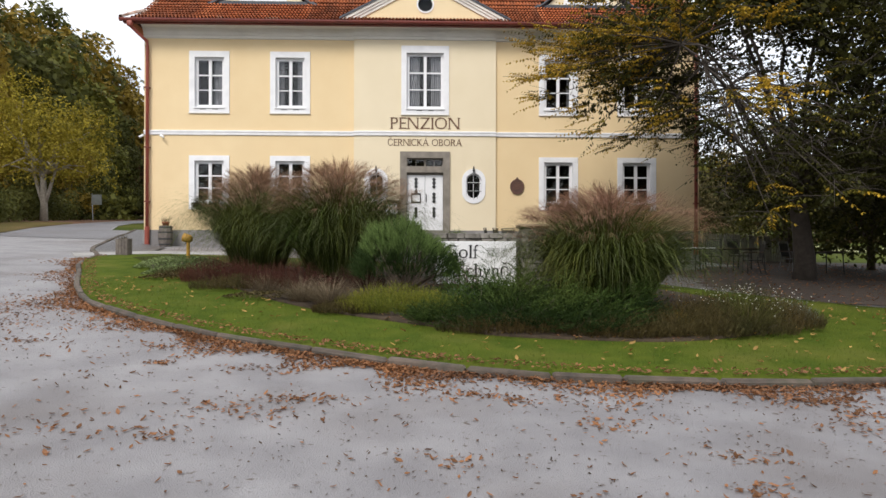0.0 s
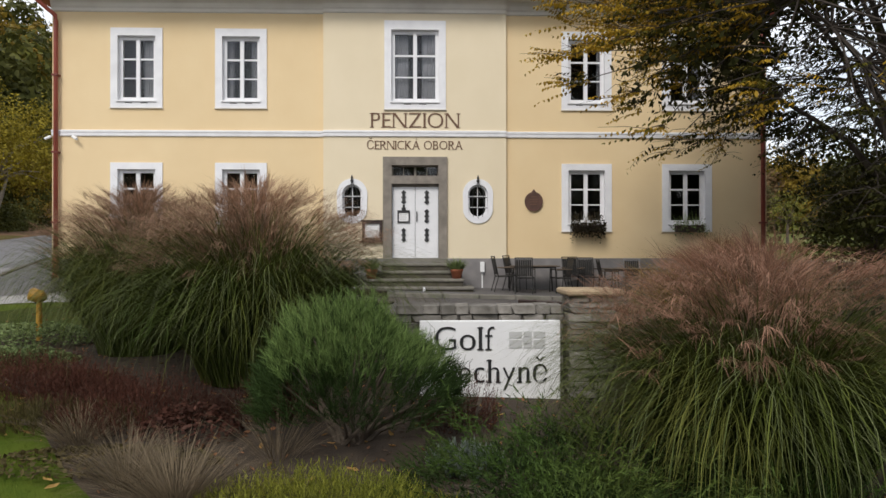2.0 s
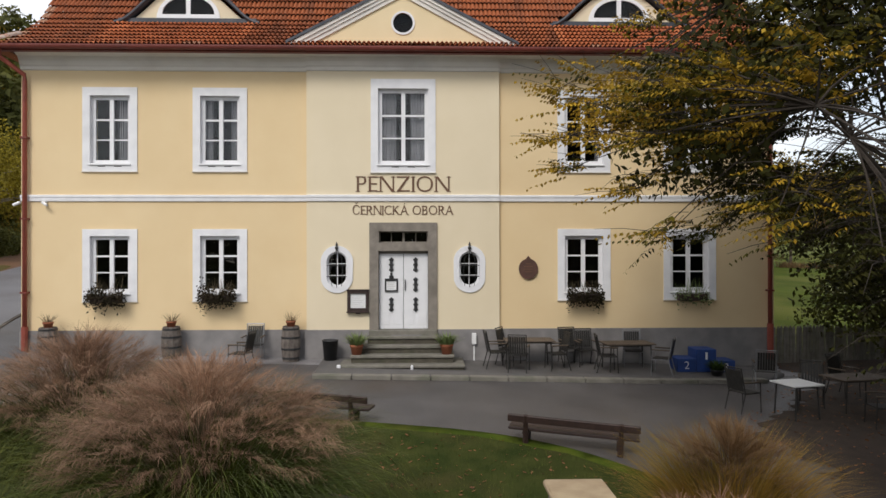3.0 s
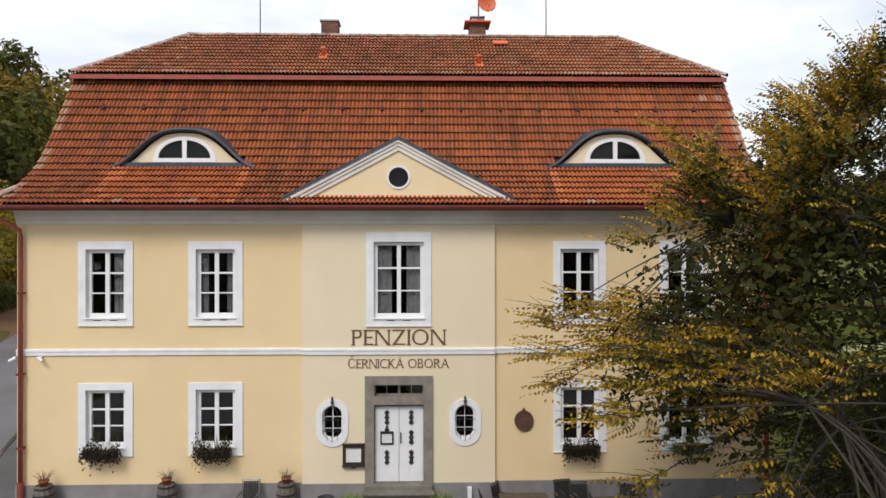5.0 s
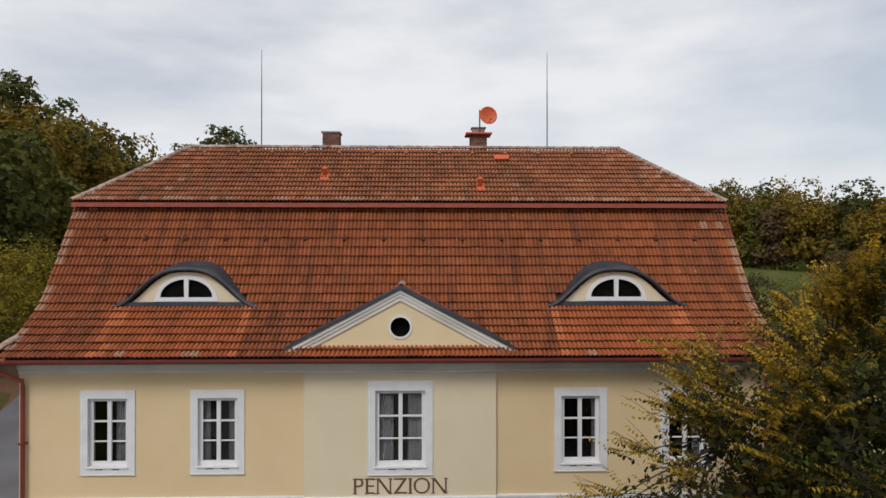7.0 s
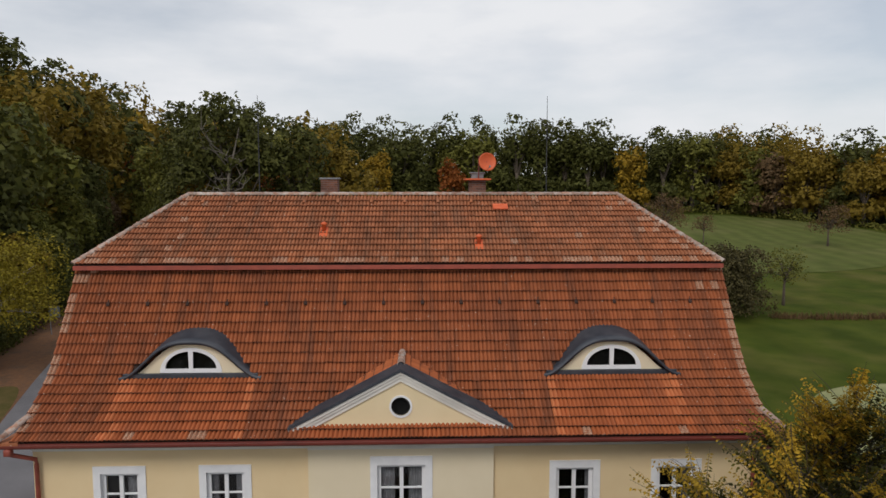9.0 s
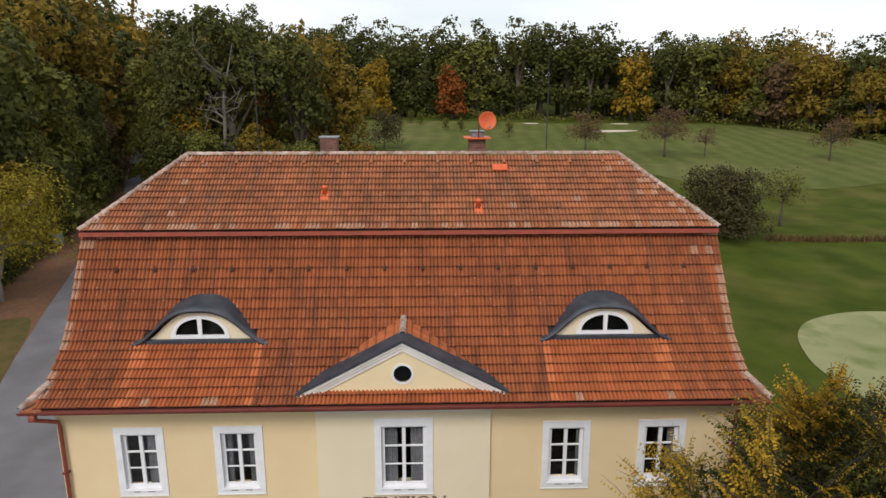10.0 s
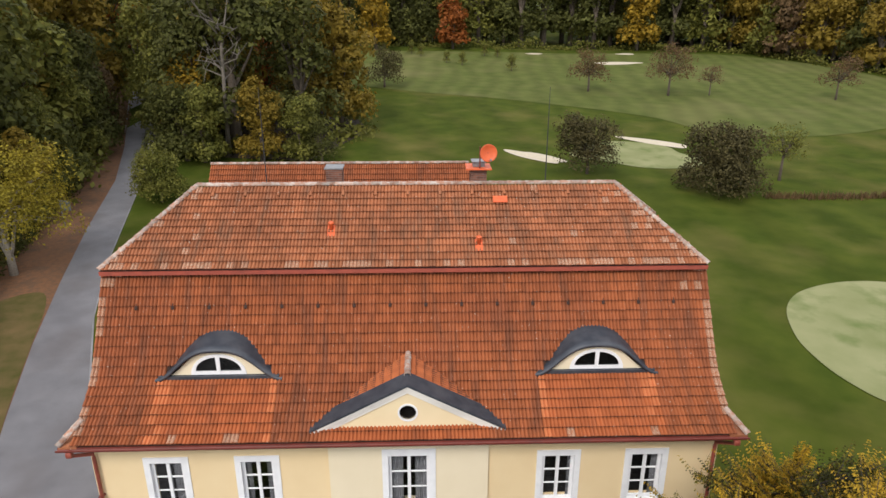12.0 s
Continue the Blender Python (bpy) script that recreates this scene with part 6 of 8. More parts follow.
def tuft(x, y, h, n, seed, label, material=M_STRAW):
    rng = np.random.default_rng(seed)
    thing = empty("grass_tuft", (x, y, lawn_z(x, y)), label=label, category="ornamental grass", group="small grass tufts in the bed")
    bx, by, a, q = disc(n, 0.14, rng)
    v, _, _ = bend(np.stack([bx, by, -0.01 * np.ones(n)], 1), a + rng.normal(0, 0.4, n), 0.1 + 0.8 * q, rng.uniform(0.2, 0.9, n), h * rng.uniform(0.6, 1.15, n), np.full(n, 0.005), 4)
    link_mesh("foliage", strips_mesh("foliage", v), material, thing)


tuft(-1.5, 12.2, 0.6, 900, 51, "dry straw-coloured fountain grass tuft at the edge of the bed")
tuft(-2.0, 12.6, 0.5, 640, 52, "dry grass tuft lying over the bed's edge")
tuft(-2.75, 13.4, 0.42, 420, 53, "small dry grass tuft in the bed")
tuft(-1.0, 13.1, 0.75, 110, 54, "thin tall dry grass in front of the pine")
tuft(3.5, 11.2, 0.4, 300, 55, "faded grass tuft under the tall clump", M_BLADE_GOLD)


def leaf_quads(p, nrm, size, rng):
    """Small leaf quads at p, facing nrm."""
    n = len(p)
    r = rng.normal(0, 1, (n, 3))
    u = np.cross(nrm, r)
    u /= np.linalg.norm(u, axis=1, keepdims=True) + 1e-9
    v = np.cross(nrm, u)
    s = np.broadcast_to(size, (n,))[:, None] * 0.5
    return np.stack([p - u * s, p + v * s * 0.55, p + u * s, p - v * s * 0.55], 1)


def ground_cover(name, x, y, rx, ry, h, n, size, material, seed, label):
    rng = np.random.default_rng(seed)
    bx, by, a, q = disc(n, 1.0, rng)
    z = h * (1 - q ** 3) * rng.uniform(0.5, 1.0, n)
    p = np.stack([bx * rx, by * ry, z + 0.02], 1)
    me = quads_mesh(name, leaf_quads(p, unit(rng.normal(0, 0.5, (n, 3)) + np.array([0, 0, 1.0])), rng.uniform(0.6, 1.3, n) * size, rng))
    ob = tagged(link_mesh(name, me, material), label, "plant")
    ob.location = (x, y, lawn_z(x, y))
    return ob


ground_cover("ground_cover", -5.2, 16.5, 0.9, 0.6, 0.2, 2600, 0.06, M_PALE_LEAF, 61, "pale green leafy ground cover at the bed's edge")
ground_cover("ground_cover", -1.9, 13.6, 0.5, 0.4, 0.28, 900, 0.06, M_RED, 62, "purple-red leafy perennials in the bed")
ground_cover("ground_cover", 3.0, 11.2, 1.2, 0.4, 0.16, 1800, 0.05, M_BROWN_LEAF, 63, "low faded ground cover along the lawn")
rngf = np.random.default_rng(64)
fp = np.stack([rngf.normal(4.8, 0.55, 190), rngf.normal(11.9, 0.35, 190), rngf.uniform(0.3, 0.62, 190)], 1)
fp[:, 2] += np.array([lawn_z(a, b) for a, b in fp[:, :2]])
tagged(link_mesh("flowers", quads_mesh("flowers", np.concatenate([leaf_quads(fp, unit(rngf.normal(0, 0.6, (190, 3)) + np.array([0, -0.4, 1.0])), 0.026, rngf) for _ in range(2)])), M_FLOWER), "small white aster flowers over faded stems", "flowers", kind="stuff")

upright_mound("autumn_herb", -5.0, 16.0, 0.6, 0.35, 0.24, 420, M_BROWN_LEAF, 42, "faded low perennials at the bed's edge", 10, 0.05)
upright_mound("barberry", -3.3, 14.6, 0.5, 0.4, 0.42, 520, M_RED, 43, "dark red barberry between the grasses", 13, 0.035)
upright_mound("barberry", -1.3, 14.2, 0.5, 0.4, 0.4, 480, M_RED, 44, "dark red low shrub behind the dry tufts", 13, 0.035)
upright_mound("autumn_herb", -1.2, 11.75, 0.5, 0.25, 0.2, 420, M_BROWN_LEAF, 45, "faded brown perennials at the lawn's edge", 10, 0.05)
upright_mound("autumn_herb", 2.9, 10.9, 0.75, 0.32, 0.3, 560, M_BROWN_LEAF, 46, "faded brown perennials under the tall grass", 10, 0.05)
upright_mound("autumn_herb", 5.6, 12.6, 0.6, 0.5, 0.32, 480, M_BROWN_LEAF, 47, "faded brown perennials at the end of the bed", 10, 0.05)
juniper(0.25, 11.2, 0.5, 0.32, 0.26, 25)
juniper(1.8, 12.0, 0.7, 0.55, 0.45, 26)
ground_cover("ground_cover", -4.6, 15.6, 1.2, 0.45, 0.12, 1900, 0.05, M_BROWN_LEAF, 65, "low leafy cover along the bed's edge")
ground_cover("ground_cover", -5.75, 17.9, 1.1, 0.85, 0.26, 4200, 0.06, M_PALE_LEAF, 66, "pale green ground cover before the tall grass")
ground_cover("ground_cover", -2.4, 13.0, 1.0, 0.4, 0.1, 1500, 0.05, M_BROWN_LEAF, 67, "low brownish cover along the bed's edge")

for k, (x, y, rx, ry, h) in enumerate([(4.3, 11.2, 0.9, 0.4, 0.34), (5.1, 11.75, 0.8, 0.4, 0.4), (2.5, 10.75, 0.8, 0.3, 0.26), (1.0, 10.8, 0.9, 0.3, 0.24), (3.6, 11.0, 0.8, 0.4, 0.3)]):
    upright_mound("autumn_herb", x, y, rx, ry, h, 620, M_BROWN_LEAF, 480 + k, "dense faded perennials along the edge of the lawn", 11, 0.05)
tuft(4.55, 11.35, 0.7, 420, 56, "green grass tuft hanging over the bed's edge", M_BLADE)
tuft(5.0, 12.6, 0.7, 420, 57, "green grass tuft among the faded asters", M_BLADE)
tuft(2.2, 11.6, 0.5, 300, 58, "low green grass tuft between the junipers", M_BLADE)
juniper(2.6, 11.5, 0.8, 0.5, 0.5, 27)
juniper(1.1, 11.75, 0.8, 0.5, 0.55, 28)

# grass blades on the lawn, and fallen leaves
def lawn_blades():
    rng = np.random.default_rng(71)
    n = 150000
    x, y = rng.uniform(-8.9, 9.5, n), rng.uniform(8.6, 21.9, n)
    ok = inside([tuple(q) for q in ISLAND], x, y) & ~inside([tuple(q) for q in BED], x, y)
    ok &= (y < 15.5) & (rng.uniform(0, 1, n) < 0.9)
    x, y = x[ok], y[ok]
    z = land(x, y) + 0.11 + 0.12 * np.maximum(0, 1 - ((x - 0.5) / 6.0) ** 2 - ((y - 15.0) / 4.5) ** 2)
    m = len(x)
    v, _, _ = bend(np.stack([x, y, z - 0.005], 1), rng.uniform(0, 6.28, m), rng.uniform(0.1, 0.9, m), rng.uniform(0.1, 0.8, m), rng.uniform(0.03, 0.06, m), np.full(m, 0.006), 1)
    me = strips_mesh("grass", v)
    tagged(link_mesh("grass", me, M_LAWN_BLADE), "short green lawn grass", "grass", kind="stuff")


M_LAWN_BLADE = leaf_mat("lawn_blade", (0.066, 0.100, 0.012), (0.135, 0.150, 0.024), 0.5)
lawn_blades()

FLEAF_V = [(-0.5, 0, 0.05), (-0.15, 0.24, 0.10), (0.25, 0.2, 0.08), (0.5, 0, 0.22), (0.25, -0.2, 0.1), (-0.15, -0.24, 0.13), (0.05, 0, 0.0)]
FLEAF_F = [(0, 6, 1), (1, 6, 2), (2, 6, 3), (3, 6, 4), (4, 6, 5), (5, 6, 0)]


def fallen(name, xs, ys, z, size, material, label, seed):
    rng = np.random.default_rng(seed)
    m = []
    for x, y, h, s in zip(xs, ys, z, size):
        m.append(np.array(Matrix.Translation((x, y, h + 0.004)) @ Euler((rng.normal(0, 0.3), rng.normal(0, 0.3), rng.uniform(0, 6.28))).to_matrix().to_4x4() @ Matrix.Diagonal((s, s * rng.uniform(0.6, 1.1), s, 1))))
    tagged(link_mesh(name, joined_mesh(name, FLEAF_V, FLEAF_F, np.array(m)), material), label, "fallen leaves", kind="stuff")


def scatter_leaves():
    rng = np.random.default_rng(81)
    line = np.array(smooth_loop(KERB, 12, closed=False))
    tan = np.gradient(line, axis=0)
    nrm = np.stack([tan[:, 1], -tan[:, 0]], 1) / np.linalg.norm(tan, axis=1, keepdims=True)
    # a drift in the gutter in front of the kerb
    n = 16000
    tf = rng.uniform(0, len(line) - 1.01, n)
    t = tf.astype(int)
    q = np.abs(rng.normal(0, 0.25, n)) * (1 + 0.6 * np.sin(0.31 * tf)) + 0.03
    keep = rng.uniform(0, 1, n) < 0.55 + 0.45 * (0.5 + 0.5 * np.sin(t * 0.17))
    p = (line[t] + (line[t + 1] - line[t]) * (tf - t)[:, None] + nrm[t] * q[:, None])[keep]
    fallen("fallen_leaves", p[:, 0], p[:, 1], land(p[:, 0], p[:, 1]) + 0.035 + rng.uniform(0, 0.05, len(p)) * np.exp(-q[keep] * 4), rng.uniform(0.03, 0.085, len(p)), M_FALLEN, "drift of brown leaves along the kerb", 82)
    t2 = rng.uniform(0, len(line) - 1.01, 1500)
    i2 = t2.astype(int)
    p2 = line[i2] + (line[i2 + 1] - line[i2]) * (t2 - i2)[:, None] - nrm[i2] * rng.uniform(0.0, 0.28, 1500)[:, None]
    fallen("fallen_leaves", p2[:, 0], p2[:, 1], land(p2[:, 0], p2[:, 1]) + 0.14, rng.uniform(0.03, 0.08, 1500), M_FALLEN, "brown leaves caught on the kerb and the lawn's edge", 87)
    # small heaps and single leaves over the drive
    cx, cy = rng.uniform(-9, 9, 150), rng.uniform(3.0, 10.0, 150)
    heap = np.repeat(rng.uniform(0.3, 1.3, 150), 44)
    hx, hy = np.repeat(cx, 44) + heap * rng.normal(0, 0.24, 6600), np.repeat(cy, 44) + heap * rng.normal(0, 0.13, 6600)
    sx, sy = rng.uniform(-14, 14, 4200), rng.uniform(1.5, 12, 4200)
    lx, ly = rng.normal(-6.6, 0.9, 1300), rng.normal(11.6, 1.0, 1300)
    fx, fy = np.concatenate([hx, sx, lx]), np.concatenate([hy, sy, ly])
    ok = ~inside([tuple(v) for v in ISLAND], fx, fy)
    fx, fy = fx[ok], fy[ok]
    fallen("fallen_leaves", fx, fy, land(fx, fy) + 0.035, rng.uniform(0.025, 0.075, len(fx)), M_FALLEN, "brown leaves scattered over the asphalt", 83)
    # crumbs of leaves, bark and grit trodden over the drive
    tx, ty = rng.uniform(-13, 13, 14000), rng.uniform(1.2, 11, 14000)
    ok = ~inside([tuple(v) for v in ISLAND], tx, ty) & (np.sin(0.9 * tx + 1.3 * np.sin(0.7 * ty)) * np.sin(1.7 * ty + 0.6 * tx) + rng.normal(0, 0.5, 14000) > 0.0)
    tx, ty = tx[ok], ty[ok]
    fallen("leaf_crumbs", tx, ty, land(tx, ty) + 0.032, rng.uniform(0.012, 0.035, len(tx)), M_CRUMB, "dark crumbs of leaves and grit on the asphalt", 88)
    # on the lawn
    gx, gy = rng.uniform(-8, 9, 900), rng.uniform(9, 15.5, 900)
    ok = inside([tuple(v) for v in ISLAND], gx, gy)
    gx, gy = gx[ok], gy[ok]
    fallen("fallen_leaves", gx, gy, np.array([lawn_z(a, b) for a, b in zip(gx, gy)]) + 0.03, rng.uniform(0.05, 0.11, len(gx)), M_FALLEN_PALE, "yellow and brown leaves on the lawn", 84)
    # litter caught between the plants of the bed
    for count, mtl, lo_, hi_, words in ((2600, M_FALLEN, 0.03, 0.07, "brown leaves caught in the flower bed"), (5200, M_CRUMB, 0.02, 0.06, "dry bits and mulch on the bed's soil")):
        bx, by = rng.uniform(-6.6, 6.3, count), rng.uniform(10.4, 19.2, count)
        ok = inside([tuple(v) for v in BED], bx, by)
        bx, by = bx[ok], by[ok]
        fallen("fallen_leaves", bx, by, np.array([lawn_z(a, b) for a, b in zip(bx, by)]) + 0.035, rng.uniform(lo_, hi_, len(bx)), mtl, words, 89)
    gx, gy = rng.uniform(-7, 5, 900), rng.uniform(16.5, 21.3, 900)
    ok = inside(ROUGH, gx, gy)
    gx, gy = gx[ok], gy[ok]
    fallen("fallen_leaves", gx, gy, np.array([lawn_z(a, b) for a, b in zip(gx, gy)]) + 0.02, rng.uniform(0.04, 0.09, len(gx)), M_FALLEN, "brown leaves on the rough grass behind the bed", 86)
    rg = rng.uniform(-7.5, 5, 16000), rng.uniform(16.3, 21.3, 16000)
    ok = inside(ROUGH, rg[0], rg[1])
    x, y = rg[0][ok], rg[1][ok]
    m = len(x)
    v, _, _ = bend(np.stack([x, y, np.array([lawn_z(a, b) for a, b in zip(x, y)])], 1), rng.uniform(0, 6.28, m), rng.uniform(0.1, 0.9, m), rng.uniform(0.1, 0.8, m), rng.uniform(0.05, 0.11, m), np.full(m, 0.009), 1)
    tagged(link_mesh("grass", strips_mesh("grass", v), M_BLADE), "longer dull green grass behind the bed", "grass", kind="stuff")
    gx, gy = rng.uniform(5.4, 18, 2600), rng.uniform(13, 28, 2600)
    ok = inside([(x - 0.9 * (x < 12), y) for x, y in LITTER], gx, gy) & ~inside([tuple(v) for v in ISLAND], gx, gy)
    gx, gy = gx[ok], gy[ok]
    fallen("fallen_leaves", gx, gy, land(gx, gy) + 0.06, rng.uniform(0.05, 0.1, len(gx)), M_FALLEN, "fallen leaves under the locust tree", 85)


scatter_leaves()

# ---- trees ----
M_LOCUST = leaf_mat("shaded_locust_leaf", (0.050, 0.048, 0.010), (0.025, 0.027, 0.007), 0.5)
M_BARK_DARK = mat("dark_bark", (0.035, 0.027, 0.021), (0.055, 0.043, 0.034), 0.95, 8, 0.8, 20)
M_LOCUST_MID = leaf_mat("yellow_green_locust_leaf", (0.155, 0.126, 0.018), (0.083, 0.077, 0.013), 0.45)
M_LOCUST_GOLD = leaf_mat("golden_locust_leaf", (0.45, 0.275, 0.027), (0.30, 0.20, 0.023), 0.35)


def tris_mesh(name, v):
    """A mesh of loose triangles from an array of shape (n, 3, 3)."""
    n = len(v)
    me = bpy.data.meshes.new(name)
    me.vertices.add(3 * n)
    me.vertices.foreach_set("co", np.ascontiguousarray(v, dtype=np.float32).ravel())
    me.loops.add(3 * n)
    me.loops.foreach_set("vertex_index", np.arange(3 * n, dtype=np.int32))
    me.polygons.add(n)
    me.polygons.foreach_set("loop_start", np.arange(0, 3 * n, 3, dtype=np.int32))
    me.update(calc_edges=True)
    return me


def locust():
    """The spreading tree before the house: limbs, layered flat sprays of shoots, two rows of hanging leaves on each."""
    rng = np.random.default_rng(101)
    root = np.array([10.6, 20.4, float(land(10.6, 20.4))])
    thing = empty("locust_tree", root, label="spreading tree with feathered leaves turning yellow beside the terrace", category="tree")
    c, r = np.array([10.6, 20.4, 6.2]) - root, np.array([7.6, 5.4, 6.2])
    bm = bmesh.new()
    fork = np.array([-0.2, 0.0, 2.3])
    tube(bm, [(0, 0, -0.15), (0.02, 0, 0.6), (-0.08, 0.02, 1.5), tuple(fork)], [0.34, 0.27, 0.24, 0.22], 12)
    part("trunk", bm, M_BARK_DARK, thing, "", True)
    nodes = []
    limb_bm = bmesh.new()
    for k in range(15):
        a = 2 * math.pi * k / 15 + rng.uniform(-0.25, 0.25)
        el = (0.1, 0.5, 0.95)[k % 3] + rng.uniform(-0.1, 0.2)
        d = np.array([math.cos(a) * math.cos(el), math.sin(a) * math.cos(el), math.sin(el)])
        end = c + d * r * rng.uniform(0.66, 0.84)
        mid = fork + (end - fork) * 0.45 + np.array([0, 0, rng.uniform(0.3, 1.2)])
        pts = [fork * (1 - t) ** 2 + 2 * mid * t * (1 - t) + end * t * t + rng.normal(0, 0.06, 3) * (t > 0) for t in np.linspace(0, 1, 9)]
        tube(limb_bm, [tuple(p) for p in pts], list(np.linspace(0.085, 0.014, 9)), 7)
        nodes += pts[2:]
    part("branching", limb_bm, M_BARK_DARK, thing, "dark crooked limbs", True)
    nodes = np.array(nodes)
    # branch ends in the shell of the crown, gathered in lumps; narrower towards the top
    tips = []
    while len(tips) < 560:
        d = unit(rng.normal(0, 1, 3))
        q = c + d * r * rng.uniform(0.5, 1.0) * np.array([1.0 - 0.12 * max(0.0, d[2]), 1, 1])
        lump = math.sin(1.25 * q[0] + 0.7) * math.cos(1.15 * q[1] + 0.4) + 0.6 * math.cos(2.1 * q[2])
        if q[2] < 1.7 or d[2] < -0.62 or (q[0] < -4.6 and q[2] < 3.4) or (q[0] < -1.6 and q[2] < 3.7 and q[1] > -3) or rng.uniform() > 0.62 + 0.4 * lump:
            continue
        tips.append(q)
    for count, (x0, x1), (y0, y1), (z0, z1) in ((120, (9.4, 17.0), (16.5, 24.0), (2.4, 5.0)), (46, (6.2, 10.5), (13.6, 17.4), (1.9, 4.6)), (110, (9.2, 17.0), (15.5, 22.0), (7.6, 11.6)),
                                               (30, (2.7, 6.2), (18.4, 22.0), (5.9, 7.6)), (14, (5.3, 8.0), (20.0, 22.6), (9.2, 11.2)), (46, (7.4, 12.5), (19.0, 22.5), (10.3, 11.9)), (30, (9.0, 11.6), (20.0, 22.2), (11.5, 12.5)), (44, (7.2, 11.0), (16.4, 18.8), (7.2, 9.0)), (30, (8.4, 11.0), (15.8, 18.5), (5.2, 7.0)), (70, (12.0, 17.8), (15.5, 20.5), (4.8, 8.0))):
        for k in range(count):
            tips.append(np.array([rng.uniform(x0, x1), rng.uniform(y0, y1), rng.uniform(z0, z1)]) - root)
    tips = np.array(tips)
    # a gap sheared along the camera's line of sight, so sky shows between bare twigs
    hol = np.array([8.9, 20.4, 6.05]) - root
    rel = tips - hol
    rel = np.stack([rel[:, 0] - 0.52 * rel[:, 1], rel[:, 1], rel[:, 2] - 0.10 * rel[:, 1]], 1) / np.array([2.1, 8.0, 1.0])
    leafy = (np.linalg.norm(rel, axis=1) > 1) | (rng.uniform(0, 1, len(tips)) < 0.58)
    b_bm = bmesh.new()
    heads = []
    for q in tips:
        s = nodes[np.argmin(np.linalg.norm(nodes - q, axis=1))]
        mid = (s + q) / 2 + np.array([0, 0, 0.25]) + rng.normal(0, 0.12, 3)
        pts = [s * (1 - t) ** 2 + 2 * mid * t * (1 - t) + q * t * t for t in np.linspace(0, 1, 6)]
        tube(b_bm, [tuple(p) for p in pts], list(np.linspace(0.02, 0.007, 6)), 5, cap=False)
        heads.append(unit(pts[-1] - pts[-3]))
    heads = np.array(heads)
    # shoots: each branch end carries a flat fan of them, rising on the crown's top, drooping below
    per = 13
    n = len(tips) * per
    owner = np.repeat(np.arange(len(tips)), per)
    out = unit((tips - c) / r)[owner]
    flat = unit((out + 0.5 * heads[owner]) * np.array([1, 1, 0.25]))
    yaw = rng.normal(0, 0.75, n)
    cy, sy = np.cos(yaw), np.sin(yaw)
    fan = np.stack([flat[:, 0] * cy - flat[:, 1] * sy, flat[:, 0] * sy + flat[:, 1] * cy, 0.10 + 0.75 * np.maximum(out[:, 2], -0.3) ** 1.0 + rng.normal(0, 0.16, n)], 1)
    fan = unit(fan)
    back = rng.uniform(0.0, 0.85, n)
    start = tips[owner] - heads[owner] * back[:, None] + rng.normal(0, 0.10, (n, 3)) * np.array([1, 1, 0.6])
    ln = rng.uniform(0.45, 1.05, n)
    bare = ~leafy[owner] | ((out[:, 2] < -0.1) & (rng.uniform(0, 1, n) < 0.35))
    for k in range(0, n, 2):
        e = start[k] + fan[k] * ln[k]
        tube(b_bm, [tuple(start[k]), tuple((start[k] + e) / 2 + np.array([0, 0, 0.03])), tuple(e + np.array([0, 0, -0.3 * ln[k] if bare[k] else 0.0]))], [0.008, 0.006, 0.003], 3, cap=False)
    part("branching", b_bm, M_BARK_DARK, thing, "thin dark branches and twigs")
    full = ~bare
    start, fan, ln, out = start[full], fan[full], ln[full], out[full]
    n = len(start)
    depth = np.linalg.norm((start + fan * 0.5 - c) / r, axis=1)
    # autumn gold outside; deep, low, side-facing leaves darken to paint in crown shade
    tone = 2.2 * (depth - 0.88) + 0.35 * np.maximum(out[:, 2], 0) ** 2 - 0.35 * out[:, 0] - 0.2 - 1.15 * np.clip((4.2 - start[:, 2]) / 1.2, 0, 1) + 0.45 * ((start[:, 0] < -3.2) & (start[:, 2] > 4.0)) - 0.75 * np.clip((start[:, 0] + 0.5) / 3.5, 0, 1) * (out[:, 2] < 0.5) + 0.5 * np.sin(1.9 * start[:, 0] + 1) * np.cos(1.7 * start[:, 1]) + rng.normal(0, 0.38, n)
    pairs = 9
    bins = {"gold": [], "mid": [], "dark": []}
    for k in range(pairs):
        u = (k + 0.6) / pairs
        sag = -0.16 * ln * u * u
        p = start + fan * (ln * u)[:, None]
        p[:, 2] += sag
        side = unit(np.cross(fan, np.array([0, 0, 1.0])))
        for sg in (-1, 1):
            w = unit(side * sg * 0.75 + fan * 0.35 + np.array([0, 0, -0.62]) + rng.normal(0, 0.22, (n, 3)))
            cr = unit(fan + rng.normal(0, 0.25, (n, 3)))
            size = rng.uniform(0.085, 0.14, n)[:, None] * (1.1 - 0.4 * u)
            quad = np.stack([p, p + w * size * 0.45 + cr * size * 0.27, p + w * size, p + w * size * 0.5 - cr * size * 0.27], 1)
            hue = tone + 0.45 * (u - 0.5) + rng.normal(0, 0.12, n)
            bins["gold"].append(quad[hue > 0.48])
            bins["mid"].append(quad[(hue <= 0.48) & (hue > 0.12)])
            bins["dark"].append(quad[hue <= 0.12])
    # the heart of the crown, its shade put into the dark leaf colour
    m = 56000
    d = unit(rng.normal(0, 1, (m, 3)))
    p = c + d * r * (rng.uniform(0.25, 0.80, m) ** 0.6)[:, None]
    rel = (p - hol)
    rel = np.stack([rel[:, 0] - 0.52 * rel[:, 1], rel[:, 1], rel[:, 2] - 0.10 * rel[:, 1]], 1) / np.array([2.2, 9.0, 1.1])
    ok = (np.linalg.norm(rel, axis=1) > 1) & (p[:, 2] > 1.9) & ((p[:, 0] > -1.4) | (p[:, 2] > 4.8))
